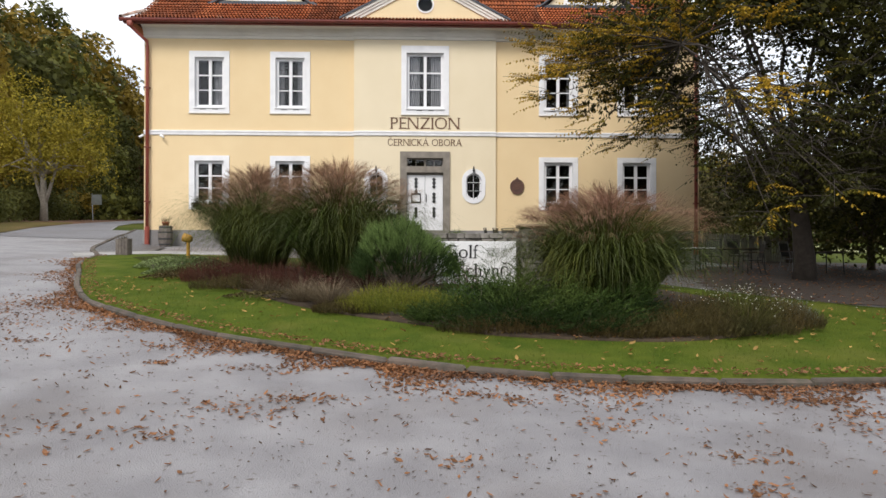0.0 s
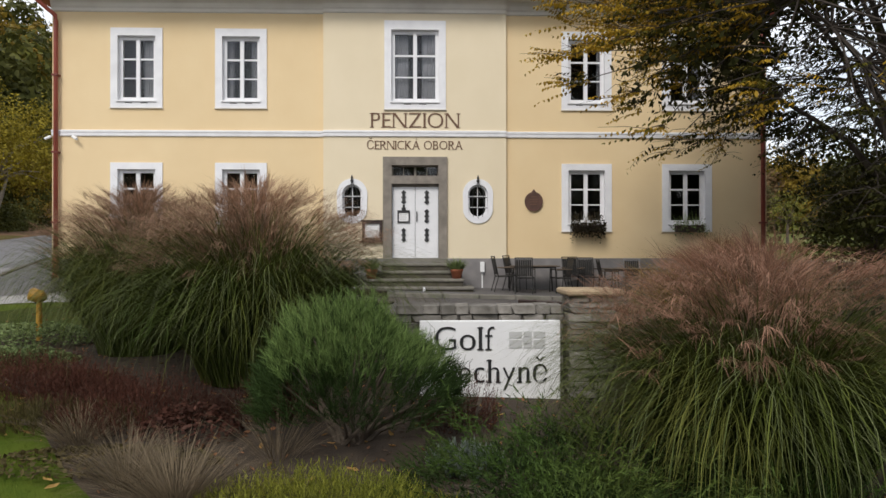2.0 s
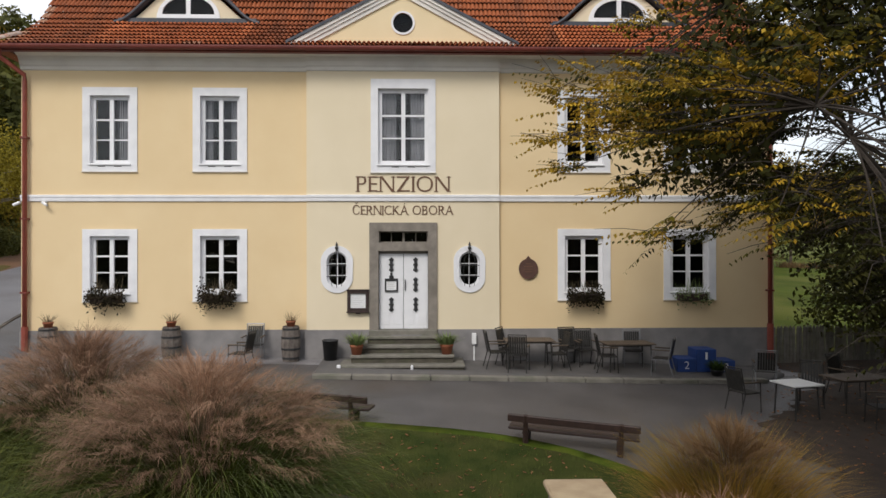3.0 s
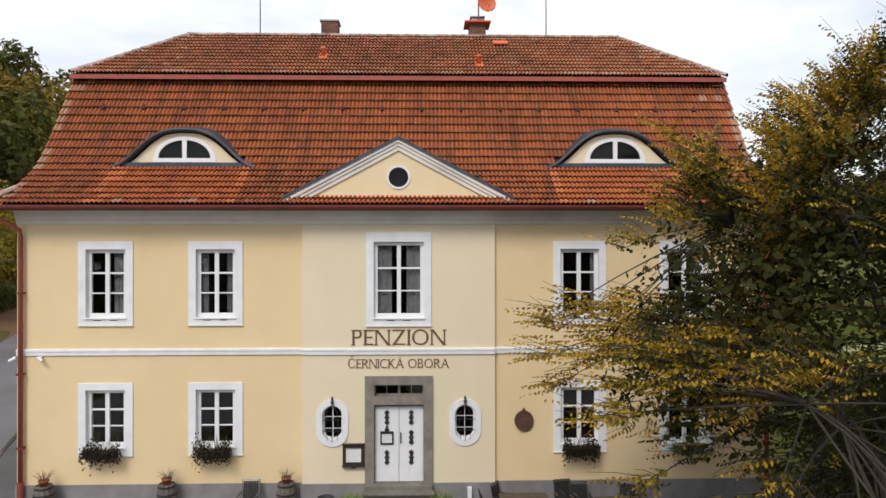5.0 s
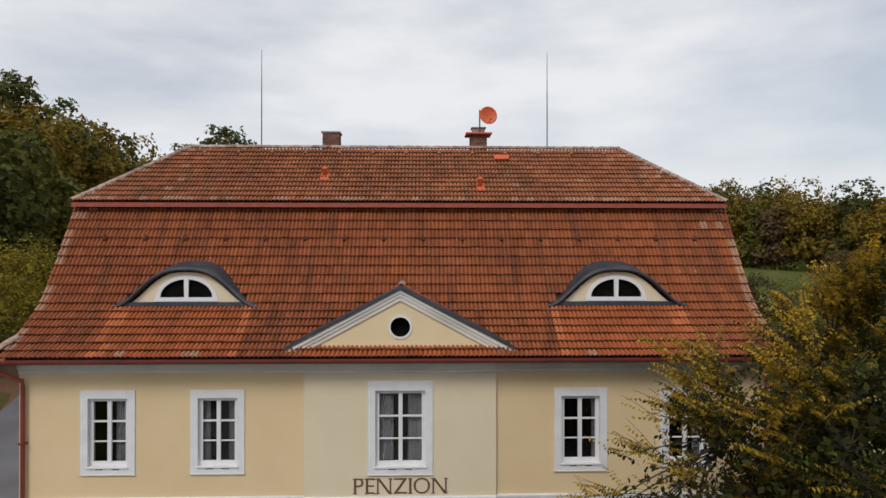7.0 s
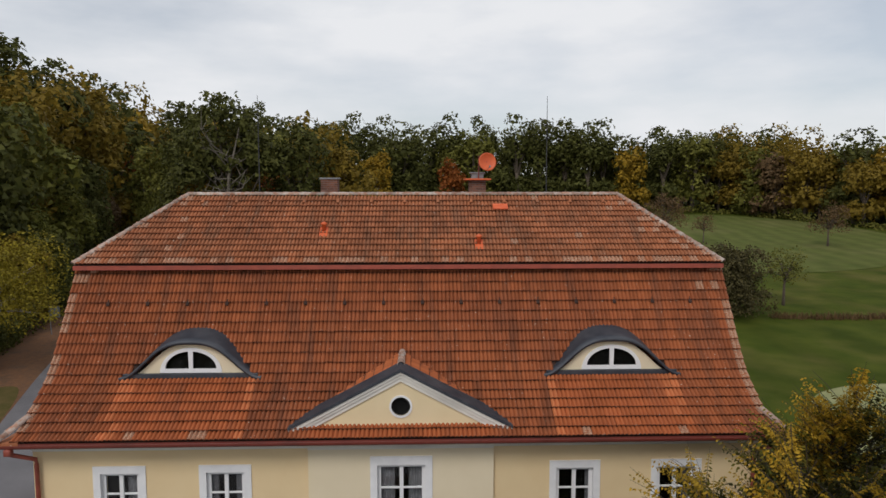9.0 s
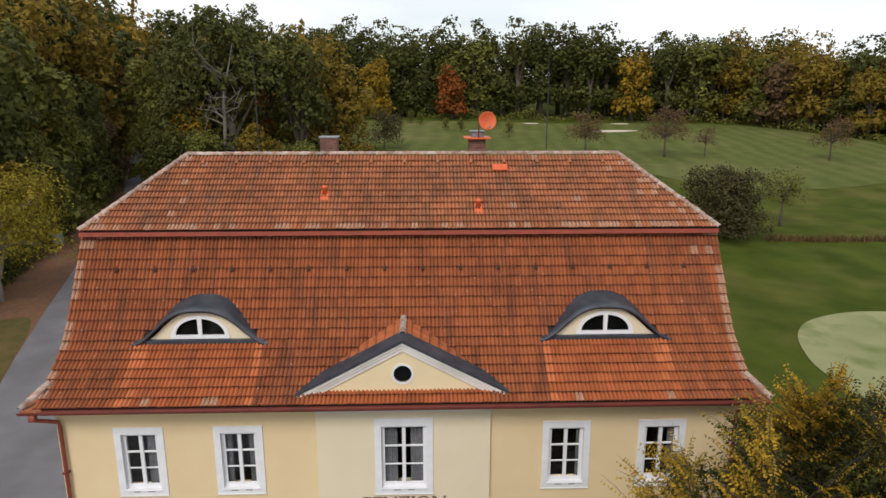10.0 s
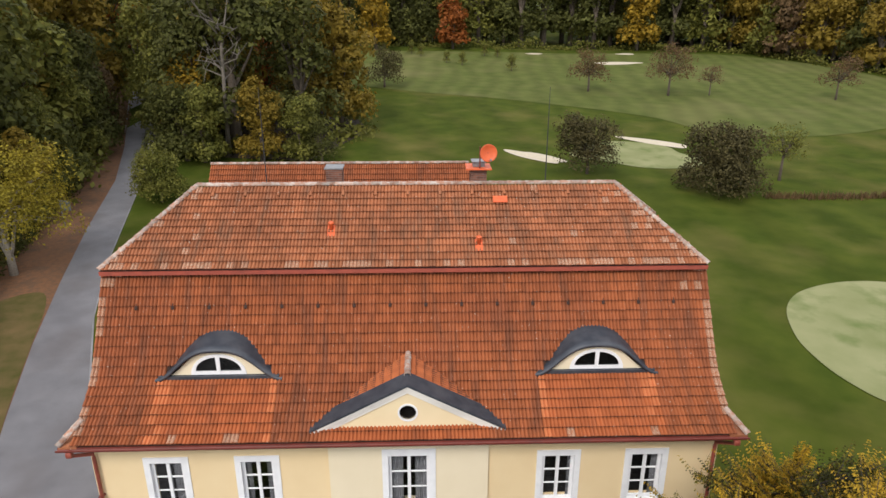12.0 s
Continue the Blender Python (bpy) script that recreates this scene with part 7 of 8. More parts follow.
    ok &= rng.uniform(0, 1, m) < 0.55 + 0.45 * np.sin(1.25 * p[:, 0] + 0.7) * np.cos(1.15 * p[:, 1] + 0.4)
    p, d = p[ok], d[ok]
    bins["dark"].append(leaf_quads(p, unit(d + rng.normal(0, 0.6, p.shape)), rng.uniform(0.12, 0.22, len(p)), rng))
    for key, mtl, words in (("dark", M_LOCUST, "feathered olive leaves, crown shade put into their dark tone"), ("mid", M_LOCUST_MID, "feathered yellow-green leaves"), ("gold", M_LOCUST_GOLD, "feathered leaves turned yellow")):
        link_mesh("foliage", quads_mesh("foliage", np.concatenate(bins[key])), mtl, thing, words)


locust()

LEAVES = {
    "dark": leaf_mat("dark_green_leaf", (0.060, 0.067, 0.018), (0.104, 0.102, 0.026), 0.4),
    "green": leaf_mat("green_leaf", (0.118, 0.124, 0.027), (0.175, 0.163, 0.034), 0.4),
    "olive": leaf_mat("olive_leaf", (0.25, 0.168, 0.025), (0.18, 0.128, 0.021), 0.2),
    "gold": leaf_mat("golden_leaf", (0.33, 0.20, 0.02), (0.24, 0.16, 0.02), 0.35),
    "orange": leaf_mat("orange_leaf", (0.30, 0.09, 0.02), (0.22, 0.075, 0.02), 0.35),
    "yellowgreen": leaf_mat("yellow_green_leaf", (0.30, 0.235, 0.026), (0.20, 0.165, 0.022), 0.35),
    "brown": leaf_mat("brown_olive_leaf", (0.105, 0.086, 0.034), (0.066, 0.058, 0.024), 0.4),
    "rust": leaf_mat("rusty_leaf", (0.16, 0.095, 0.045), (0.12, 0.08, 0.04), 0.35),
}


def leaf_tris(p, nrm, size, rng):
    q = leaf_quads(p, nrm, size, rng)
    return np.stack([q[:, 0], q[:, 2], 2.2 * q[:, 1] - 1.2 * p], 1)


def broadleaf(seed, height, r, low, hue, n=1900, leaf=0.42, label="", bark=None, gaps=0.0, name="tree", group="", far=False):
    """A tree at the origin: trunk, limbs and a lobed crown of leaf sprays. low: where the crown begins."""
    rng = np.random.default_rng(seed)
    thing = empty(name, label=label, category="tree", group=group)
    mid, hz = (height + low) / 2, (height - low) / 2
    lobes = []
    for k in range(17):
        d = unit(rng.normal(0, 1, 3))
        d[2] = d[2] * 0.9 + 0.1
        lobes.append((np.array([0, 0, mid]) + d * np.array([r, r, hz]) * rng.uniform(0.35, 0.72), rng.uniform(0.3, 0.46) * min(r, hz)))
    for k in range(9):
        a = 2 * math.pi * k / 9 + rng.uniform(-0.3, 0.3)
        rl = rng.uniform(0.34, 0.46) * min(r, hz)
        lobes.append((np.array([0.62 * r * math.cos(a), 0.62 * r * math.sin(a), low + rl * rng.uniform(0.75, 1.5)]), rl))
    lobes.append((np.array([0, 0, mid]), 0.62 * min(r, hz)))
    bm = bmesh.new()
    tr = 0.022 * height
    top = np.array([rng.normal(0, 0.1), rng.normal(0, 0.1), low + 0.25 * (height - low)])
    tube(bm, [(0, 0, -0.4), (0.02, 0.02, 0.15 * height), tuple(top)], [tr * 1.3, tr, tr * 0.7], 8)
    part("trunk", bm, bark or M_BARK, thing, "", True)
    bm = bmesh.new()
    for q, rad in lobes[:10 if far else -1]:
        s = top * rng.uniform(0.75, 1.0)
        tube(bm, [tuple(s), tuple((s + q) / 2 + np.array([0, 0, 0.04 * height]) + rng.normal(0, 0.05 * r, 3)), tuple(q)], [tr * 0.45, tr * 0.25, tr * 0.08], 5, cap=False)
    part("branching", bm, bark or M_BARK, thing)
    share = np.array([x[1] ** 2 for x in lobes])
    pick = rng.choice(len(lobes), n, p=share / share.sum())
    d = unit(rng.normal(0, 1, (n, 3)))
    d[:, 2] = np.where(d[:, 2] < -0.55, -d[:, 2], d[:, 2])
    cen, rad = np.array([x[0] for x in lobes])[pick], np.array([x[1] for x in lobes])[pick]
    p = cen + d * (rad * (rng.uniform(0.84, 1.05, n) if far else rng.uniform(0.72, 1.16, n)))[:, None]
    keep = rng.uniform(0, 1, n) > gaps * (0.5 + 0.5 * np.sin(2.1 * p[:, 0]) * np.cos(1.9 * p[:, 2]))
    p, d = p[keep], d[keep]
    nrm = unit(d * (1.7 if far else 0.9) + rng.normal(0, 0.5, d.shape) + np.array([0, 0, 0.25]))
    # each spray is a few leaves close together
    q = []
    for k in range(3):
        q.append(leaf_quads(p + rng.normal(0, leaf * 0.42, p.shape), unit(nrm + rng.normal(0, 0.45, p.shape)), leaf * rng.uniform(0.45, 0.85, len(p)), rng))
    if far:
        q = [leaf_tris(p + rng.normal(0, leaf * 0.33, p.shape), unit(nrm + rng.normal(0, 0.3, p.shape)), leaf * rng.uniform(0.6, 1.1, len(p)), rng) for _ in range(3)]
    link_mesh("crown", (tris_mesh if far else quads_mesh)("crown", np.concatenate(q)), LEAVES[hue], thing)
    return thing


def place(ob, x, y, scale=1.0, turn=0.0, sink=0.1):
    return copy_thing(ob, Matrix.Translation((x, y, float(land(x, y)) - sink)) @ Matrix.Rotation(turn, 4, "Z") @ Matrix.Diagonal((scale, scale, scale, 1)))


def woods():
    """The woods round the golf course, out of a few kinds of tree."""
    kinds, near_kinds = [], []
    for i, (hue, h, r, low) in enumerate([("dark", 21, 5.6, 1.5), ("dark", 24, 5.4, 3), ("green", 20, 5.8, 1.2), ("green", 16, 5.0, 0.8), ("olive", 18, 5.2, 1.2), ("gold", 17, 4.6, 1.5), ("orange", 14, 3.8, 1.2), ("rust", 15, 4.6, 1.0), ("olive", 22, 5.8, 2), ("dark", 17, 5.6, 0.6)]):
        words = {"dark": "dark green broadleaf tree in the wood", "green": "green broadleaf tree at the wood's edge", "olive": "olive-green tree turning in autumn", "gold": "golden yellow autumn tree in the wood",
                 "orange": "orange autumn tree in the wood", "rust": "rusty brown autumn tree in the wood"}[hue]
        kinds.append(broadleaf(200 + i, h, r, low, hue, 680, 1.08, words, group="trees of the surrounding woods", far=True))
        near_kinds.append(broadleaf(240 + i, h * 1.3, r * 1.25, low * 1.3, hue, 1550, 0.92, words, group="trees of the surrounding woods", far=True))
    rng = np.random.default_rng(300)

    def grid(poly, step):
        xs, ys = [q[0] for q in poly], [q[1] for q in poly]
        gx, gy = np.meshgrid(np.arange(min(xs), max(xs) + step, step), np.arange(min(ys), max(ys) + step, step))
        gx, gy = gx.ravel() + rng.uniform(-0.4, 0.4, gx.size) * step, gy.ravel() + rng.uniform(-0.4, 0.4, gy.size) * step
        ok = inside(poly, gx, gy)
        return gx[ok], gy[ok]

    def plant(poly, step, weights, lo=0.85, hi=1.15, stock=kinds):
        w = np.array(weights, float)
        for x, y in zip(*grid(poly, step)):
            far = y > 128 or x < -62
            place((kinds if far else stock)[rng.choice(len(kinds), p=w / w.sum())], x, y, rng.uniform(lo, hi) * (1.28 if far and stock is near_kinds else 1), rng.uniform(0, 6.28))
    #       dark dark green green olive gold orange rust olive dark
    plant([(-37, 70), (-43, 92), (-52, 124), (-62, 170), (-66, 215), (-92, 215), (-84, 150), (-74, 95), (-66, 48), (-42, 56)], 8.2, [0.8, 0.6, 3.5, 3.5, 4.5, 1.3, 0.5, 1.5, 4, 0.8], 0.90, 1.12, near_kinds)
    plant([(-35, 110), (-27, 93), (-14, 92), (-9, 106), (-20, 140), (-38, 205), (-55, 205), (-47, 140)], 7.6, [2, 1.5, 3, 3, 3, 1.0, 0.6, 0.7, 3, 2], 0.78, 0.95, near_kinds)
    plant([(-60, 216), (60, 224), (96, 214), (130, 236), (120, 246), (-60, 238)], 7.6, [6, 6, 1.6, 0.5, 0.15, 0.0, 0.0, 0.0, 0.15, 5], 1.12, 1.42)
    plant([(97, 216), (101, 200), (107, 182), (114, 164), (135, 146), (150, 165), (125, 200), (108, 234), (90, 234)], 7.4, [0.5, 0.4, 0.8, 0.8, 3.5, 3.0, 0.0, 2.0, 3.5, 0.5], 1.1, 1.4)
    for k, x, y, sc in ((9, -44, 97, 0.95), (3, -34.5, 101, 0.8), (2, -41, 114, 0.9), (3, -25, 87.5, 0.62), (4, -18.5, 88.5, 0.6), (9, -29.5, 89.5, 0.6), (3, -14, 89, 0.55), (5, -29, 96, 0.85), (2, -39.0, 86, 0.62), (0, -42.0, 94, 0.8), (9, -36.8, 78.5, 0.5), (4, -34.5, 68, 0.5), (7, -41.5, 100, 0.7), (0, -28.8, 97, 0.95), (9, -32.2, 107, 1.05), (9, -27.2, 88, 0.66), (2, -37.5, 76, 0.55), (9, -39.5, 90, 0.75)):
        place(near_kinds[k], x, y, sc * 0.77, 0.7 * k)
    place(kinds[5], 66, 219, 1.35, 1.0)
    place(kinds[6], 10, 214, 1.2, 2.0)
    place(kinds[5], -12, 206, 1.1, 0.3)
    # the depth of the woods behind the first rows, and unseen woods added around the drive to darken window reflections
    deep = []
    for poly, step in (([(-66, 215), (-160, 240), (-160, 30), (-72, 44), (-76, 95), (-86, 150), (-94, 215)], 11), ([(-60, 240), (130, 248), (130, 285), (-60, 285)], 11), ([(126, 205), (170, 166), (210, 160), (210, 250), (122, 240)], 11),
                       ([(-90, -34), (90, -34), (90, -60), (-90, -60)], 8), ([(-90, -34), (-60, -34), (-44, 36), (-90, 40)], 9), ([(40, -34), (90, -34), (90, 30), (48, 34)], 9)):
        for x, y in zip(*grid(poly, step)):
            h, z = rng.uniform(16, 22) - (4 if y < 0 else 0), float(land(x, y))
            d = unit(rng.normal(0, 1, (230, 3)))
            p = np.array([x, y, z + 0.52 * h]) + d * np.array([5.2, 5.2, 0.5 * h]) * rng.uniform(0.75, 1.05, (230, 1))
            deep.append(leaf_tris(p, unit(d + rng.normal(0, 0.4, d.shape)), rng.uniform(1.2, 2.2, 230), rng))
    tagged(link_mesh("far_woods", tris_mesh("far_woods", np.concatenate(deep)), LEAVES["dark"]), "dark mass of woodland behind the first trees, with unseen rows added around the drive", "woods", kind="stuff")
    # bushes along the wood's edge
    low = []
    for line, n in (([(-34.6, 73), (-38.0, 84), (-44, 100), (-52, 124), (-60, 165)], 3600), ([(-36, 112), (-27, 92), (-14, 91), (-8, 106), (-19, 140), (-36, 200)], 3600), ([(-60, 215), (60, 222), (97, 212)], 3800), ([(96, 213), (101, 200), (106, 181), (113, 163), (134, 145)], 2000)):
        line = np.array(line, float)
        s = np.concatenate([[0], np.cumsum(np.linalg.norm(np.diff(line, axis=0), axis=1))])
        t = rng.uniform(0, s[-1], n)
        x, y = np.interp(t, s, line[:, 0]) + rng.normal(0, 1.3, n), np.interp(t, s, line[:, 1]) + rng.normal(0, 1.3, n)
        h = (1.6 + 1.2 * np.sin(0.35 * t) + 0.8 * np.sin(0.93 * t + 1)) * rng.uniform(0, 1, n) ** 0.6
        low.append(leaf_quads(np.stack([x, y, land(x, y) + np.maximum(h, 0.1)], 1), unit(rng.normal(0, 0.8, (n, 3)) + np.array([0, -0.3, 0.6])), rng.uniform(0.5, 1.1, n), rng))
    tagged(link_mesh("undergrowth", quads_mesh("undergrowth", np.concatenate(low)), LEAVES["green"]), "bushes and undergrowth along the wood's edge", "undergrowth", kind="stuff")
    # a thicket behind the verge, nearer the drive
    n = 15000
    t = rng.uniform(0, 1, n)
    x, y = np.interp(t, [0, 0.35, 0.7, 1], [-25.2, -30.2, -32.0, -34.4]) + np.abs(rng.normal(0, 1.6, n)) * -1.0, np.interp(t, [0, 0.35, 0.7, 1], [38, 54, 64, 78]) + rng.normal(0, 0.6, n)
    h = (2.5 + 0.9 * np.sin(17 * t) + 0.6 * np.sin(41 * t + 1)) * rng.uniform(0, 1, n) ** 0.7
    v = leaf_quads(np.stack([x, y, land(x, y) + np.maximum(h, 0.08)], 1), unit(rng.normal(0, 0.8, (n, 3)) + np.array([0.3, -0.3, 0.5])), rng.uniform(0.16, 0.38, n), rng)
    tagged(link_mesh("thicket", quads_mesh("thicket", v), LEAVES["dark"]), "dark green thicket behind the grass verge", "undergrowth", kind="stuff")
    for k in kinds + near_kinds:
        k.matrix_basis = Matrix.Translation((rng.uniform(-100, -80), rng.uniform(70, 200), 12.0))
        k.location.z = float(land(k.location.x, k.location.y))


woods()


def golf_trees():
    for seed, x, y, h, r, low, hue, leaf, label, gaps, n in [
            (401, 33.8, 80.6, 7.6, 5.7, 0.0, "brown", 0.5, "large rounded brown-olive bush on the golf course", 0.0, 4800),
            (402, 20.2, 86.3, 7.8, 3.8, 0.6, "brown", 0.42, "round brown-olive tree beside the sand bunker", 0.0, 3000),
            (403, 43.1, 85.3, 7.6, 2.6, 2.4, "green", 0.4, "slender half-bare tree on the fairway", 0.6, 700),
            (404, 49.2, 142, 10.5, 5.6, 2.6, "rust", 0.5, "spreading autumn-brown tree on the fairway", 0.5, 1500),
            (405, 34.0, 145, 9.0, 4.9, 2.0, "rust", 0.5, "bare-looking round fruit tree on the fairway", 0.6, 1300),
            (406, -6.6, 143.5, 8.2, 4.0, 0.6, "brown", 0.5, "rounded thinning tree on the fairway", 0.35, 1500),
            (407, 57.4, 142, 6.2, 2.6, 2.4, "rust", 0.4, "small bare fruit tree on the fairway", 0.75, 500),
            (408, 79.7, 136.6, 8.6, 4.6, 2.5, "rust", 0.5, "thin brown autumn tree near the wood", 0.6, 900),
            (409, -25.0, 73.0, 5.6, 2.6, 0.3, "green", 0.36, "bushy olive-green tree beside the lane", 0.1, 3000),
            (410, -11.4, 88.3, 6.0, 2.4, 0.3, "dark", 0.4, "small dark green tree behind the annexe", 0.2, 1100),
            (412, 14.6, 28.4, 5.6, 2.5, 0.1, "dark", 0.22, "dark bushy tree behind the picket fence", 0.1, 2800),
            (413, 15.9, 25.4, 5.6, 2.7, 0.1, "dark", 0.30, "dense dark shrub at the edge of the garden", 0.0, 3000),
            (414, 16.6, 21.6, 5.4, 2.7, 0.1, "dark", 0.30, "dense dark shrub under the locust tree", 0.0, 3000),
            (411, -29.9, 55.8, 11.6, 5.4, 2.0, "yellowgreen", 0.34, "yellow-green autumn tree beside the lane", 0.15, 4600)]:
        t = broadleaf(seed, h, r, low, hue, n, leaf, label, gaps=gaps, bark=M_BARK_PALE if seed == 411 else None)
        t.location = (x, y, float(land(x, y)) - 0.1)
        if seed == 411:
            for end in ((-0.95, -0.2, 5.2), (1.1, 0.1, 5.0)):
                part("stem", tube(bmesh.new(), [(0, 0, 1.3), (end[0] * 0.35, 0, 2.4), (end[0] * 0.7, end[1] * 0.6, 3.8), end], [0.17, 0.14, 0.11, 0.06], 8), M_BARK_PALE, t, "forked pale stem", True)
    sap = broadleaf(420, 4.2, 1.1, 0.5, "green", 260, 0.4, "young conifer-like sapling in a row across the fairway", group="saplings on the fairway")
    for k, (x, y, s) in enumerate([(0.6, 194.7, 1.0), (7, 182.5, 0.9), (10.7, 179, 1.0), (18, 199, 1.15), (21.3, 197, 0.9), (21.9, 171.6, 1.15), (-17, 214, 1.1)]):
        place(sap, x, y, s, k)
    sap.location = (-2, 199, float(land(-2, 199)) - 0.1)
    # a dead tree with bare pale limbs among the green ones
    rng = np.random.default_rng(430)
    dead = empty("dead_tree", (-23.0, 90.5, float(land(-23.0, 90.5)) - 0.2), label="dead tree with bare pale grey limbs", category="tree")
    bm = tube(bmesh.new(), [(0, 0, 0), (0.2, 0, 6), (0.4, 0.2, 13), (1.8, 0.3, 19)], [0.32, 0.25, 0.17, 0.04], 8)
    part("trunk", bm, M_BARK_DEAD, dead, "", True)
    bm = bmesh.new()
    for k in range(17):
        z = rng.uniform(8.5, 16)
        a, ln = rng.uniform(0, 6.28), rng.uniform(2.0, 5.5)
        s = np.array([0.4, 0.2, z])
        e = s + ln * np.array([math.cos(a), math.sin(a), rng.uniform(0.3, 1.0)])
        m = (s + e) / 2 + rng.normal(0, 0.4, 3)
        tube(bm, [tuple(s), tuple(m), tuple(e)], [0.10, 0.065, 0.02], 5, cap=False)
        for j in range(3):
            f = m + (e - m) * rng.uniform(0.1, 0.8)
            tube(bm, [tuple(f), tuple(f + rng.normal(0, 1.0, 3) + np.array([0, 0, 0.6]))], [0.05, 0.012], 4, cap=False)
    part("branching", bm, M_BARK_DEAD, dead, "bare pale limbs")
    # reeds along the ditch
    n = 2600
    x = rng.uniform(38, 75, n)
    y = 78.6 + 0.02 * (x - 40) + rng.normal(0, 0.35, n)
    v, _, _ = bend(np.stack([x, y, land(x, y) - 0.05], 1), rng.uniform(0, 6.28, n), rng.uniform(0, 0.4, n), rng.uniform(0, 0.6, n), rng.uniform(0.4, 0.95, n), np.full(n, 0.10), 2)
    tagged(link_mesh("reeds", strips_mesh("reeds", v), LEAVES["rust"]), "brown reeds along a ditch", "reeds", kind="stuff")


golf_trees()

# ---- steps, terrace furniture and small things ----
def on_land(x, y, lift=0.03):
    return float(land(x, y)) + lift


steps = empty("stone_steps", (0, 26, 1.3), label="four worn mossy stone steps before the entrance", category="steps", kind="structure")
steps.location = (0, 0, 0)
for i, (hw, y0, z0, z1) in enumerate([(1.62, 25.72, 1.2, 1.42), (1.36, 26.02, 1.2, 1.63), (1.3, 26.30, 1.2, 1.84), (0.98, 26.58, 1.2, 2.05)]):
    tread = part("step", boxes([(-hw, hw, y0 - 0.03, 26.96, z1 - 0.085, z1)], 0.02), M_STEP, steps)
    part("riser", boxes([(-hw + 0.03, hw - 0.03, y0 + 0.02, 26.95, z0 + 0.002 * i, z1 - 0.084)]), M_RISER, tread, "mossy riser, the tread's shadow put into its dark tone")
part("post", boxes([(-1.66, -1.56, 25.64, 25.72, 1.25, 1.44)], 0.02), M_WHITE, steps, "small white stone bollard")
part("post", boxes([(0.22, 0.29, 25.66, 25.72, 1.25, 1.42)], 0.02), M_WHITE, steps, "small white stone bollard")
tagged(part("doormat", boxes([(-0.32, 0.5, 26.66, 26.98, 2.052, 2.066)]), M_PLINTH), "grey doormat on the top step", "doormat")


def pot(x, y, z, r, h, seed, n=240, height=0.42, material=M_TERRACOTTA, leaf=M_PALE_LEAF, label="terracotta pot with a bushy green plant", spiky=False):
    thing = empty("flower_pot", (x, y, z), label=label, category="flower pot")
    part("pot", lathe([(r * 0.72, 0), (r * 0.95, h * 0.75), (r * 1.05, h * 0.78), (r * 1.05, h), (r * 0.92, h), (r * 0.9, h * 0.85), (0.01, h * 0.84)], 14), material, thing, "", True)
    rng = np.random.default_rng(seed)
    bx, by, a, q = disc(n, r * 0.8, rng)
    v, _, _ = bend(np.stack([bx, by, np.full(n, h * 0.84)], 1), a, 0.1 + 0.9 * q * rng.uniform(0.3, 1, n), rng.uniform(0.2, 1.0, n), height * rng.uniform(0.5, 1.1, n), np.full(n, 0.012 if spiky else 0.035), 3)
    link_mesh("foliage", strips_mesh("foliage", v), leaf, thing)
    return thing


pot(-1.2, 26.15, 1.632, 0.17, 0.26, 1, label="terracotta pot with a spiky green plant on the steps")
pot(1.16, 26.15, 1.632, 0.17, 0.26, 2, label="terracotta pot with a bushy green plant on the steps")


def barrel_planter(x, y, seed, label):
    """An upright cask with iron hoops and a potted plant on it."""
    z = on_land(x, y)
    cask = empty("barrel", (x, y, z), label=label, category="barrel", group="barrels along the house front")
    h = 2.02 - z + 0.3
    for k in range(12):
        a0, a1 = 2 * math.pi * k / 12 + 0.02, 2 * math.pi * (k + 1) / 12 - 0.02
        bm = bmesh.new()
        rows = []
        for t in np.linspace(0, 1, 5):
            r = 0.215 + 0.045 * math.sin(math.pi * t)
            rows.append([bm.verts.new((q * math.cos(a), q * math.sin(a), t * h)) for q in (r, r - 0.03) for a in (a0, a1)])
        for a, b in zip(rows, rows[1:]):
            for i, j in ((0, 1), (1, 3), (3, 2), (2, 0)):
                bm.faces.new((a[i], a[j], b[j], b[i]))
        for e in (rows[0], rows[-1]):
            bm.faces.new((e[0], e[1], e[3], e[2]))
        part("stave", bm, M_WOOD_GREY, cask)
    for t in (0.1, 0.36, 0.68, 0.92):
        r = 0.215 + 0.045 * math.sin(math.pi * t) + 0.006
        part("hoop", lathe([(r - 0.012, t * h - 0.025), (r, t * h - 0.025), (r, t * h + 0.025), (r - 0.012, t * h + 0.025)], 18), M_IRON, cask, "dark iron hoop")
    part("head", lathe([(0.2, h - 0.06), (0.2, h - 0.03)], 16), M_WOOD_GREY, cask)
    pot(x, y, z + h - 0.03, 0.13, 0.17, seed, 60, 0.36, M_TERRACOTTA, M_STRAW, "small terracotta pot with a dry plant on a barrel", True)


barrel_planter(-9.45, 26.7, 11, "weathered wooden barrel with a flower pot by the downpipe")
barrel_planter(-6.22, 26.75, 12, "weathered wooden barrel with a flower pot between the windows")
barrel_planter(-3.03, 26.75, 13, "weathered wooden barrel with a flower pot near the entrance")


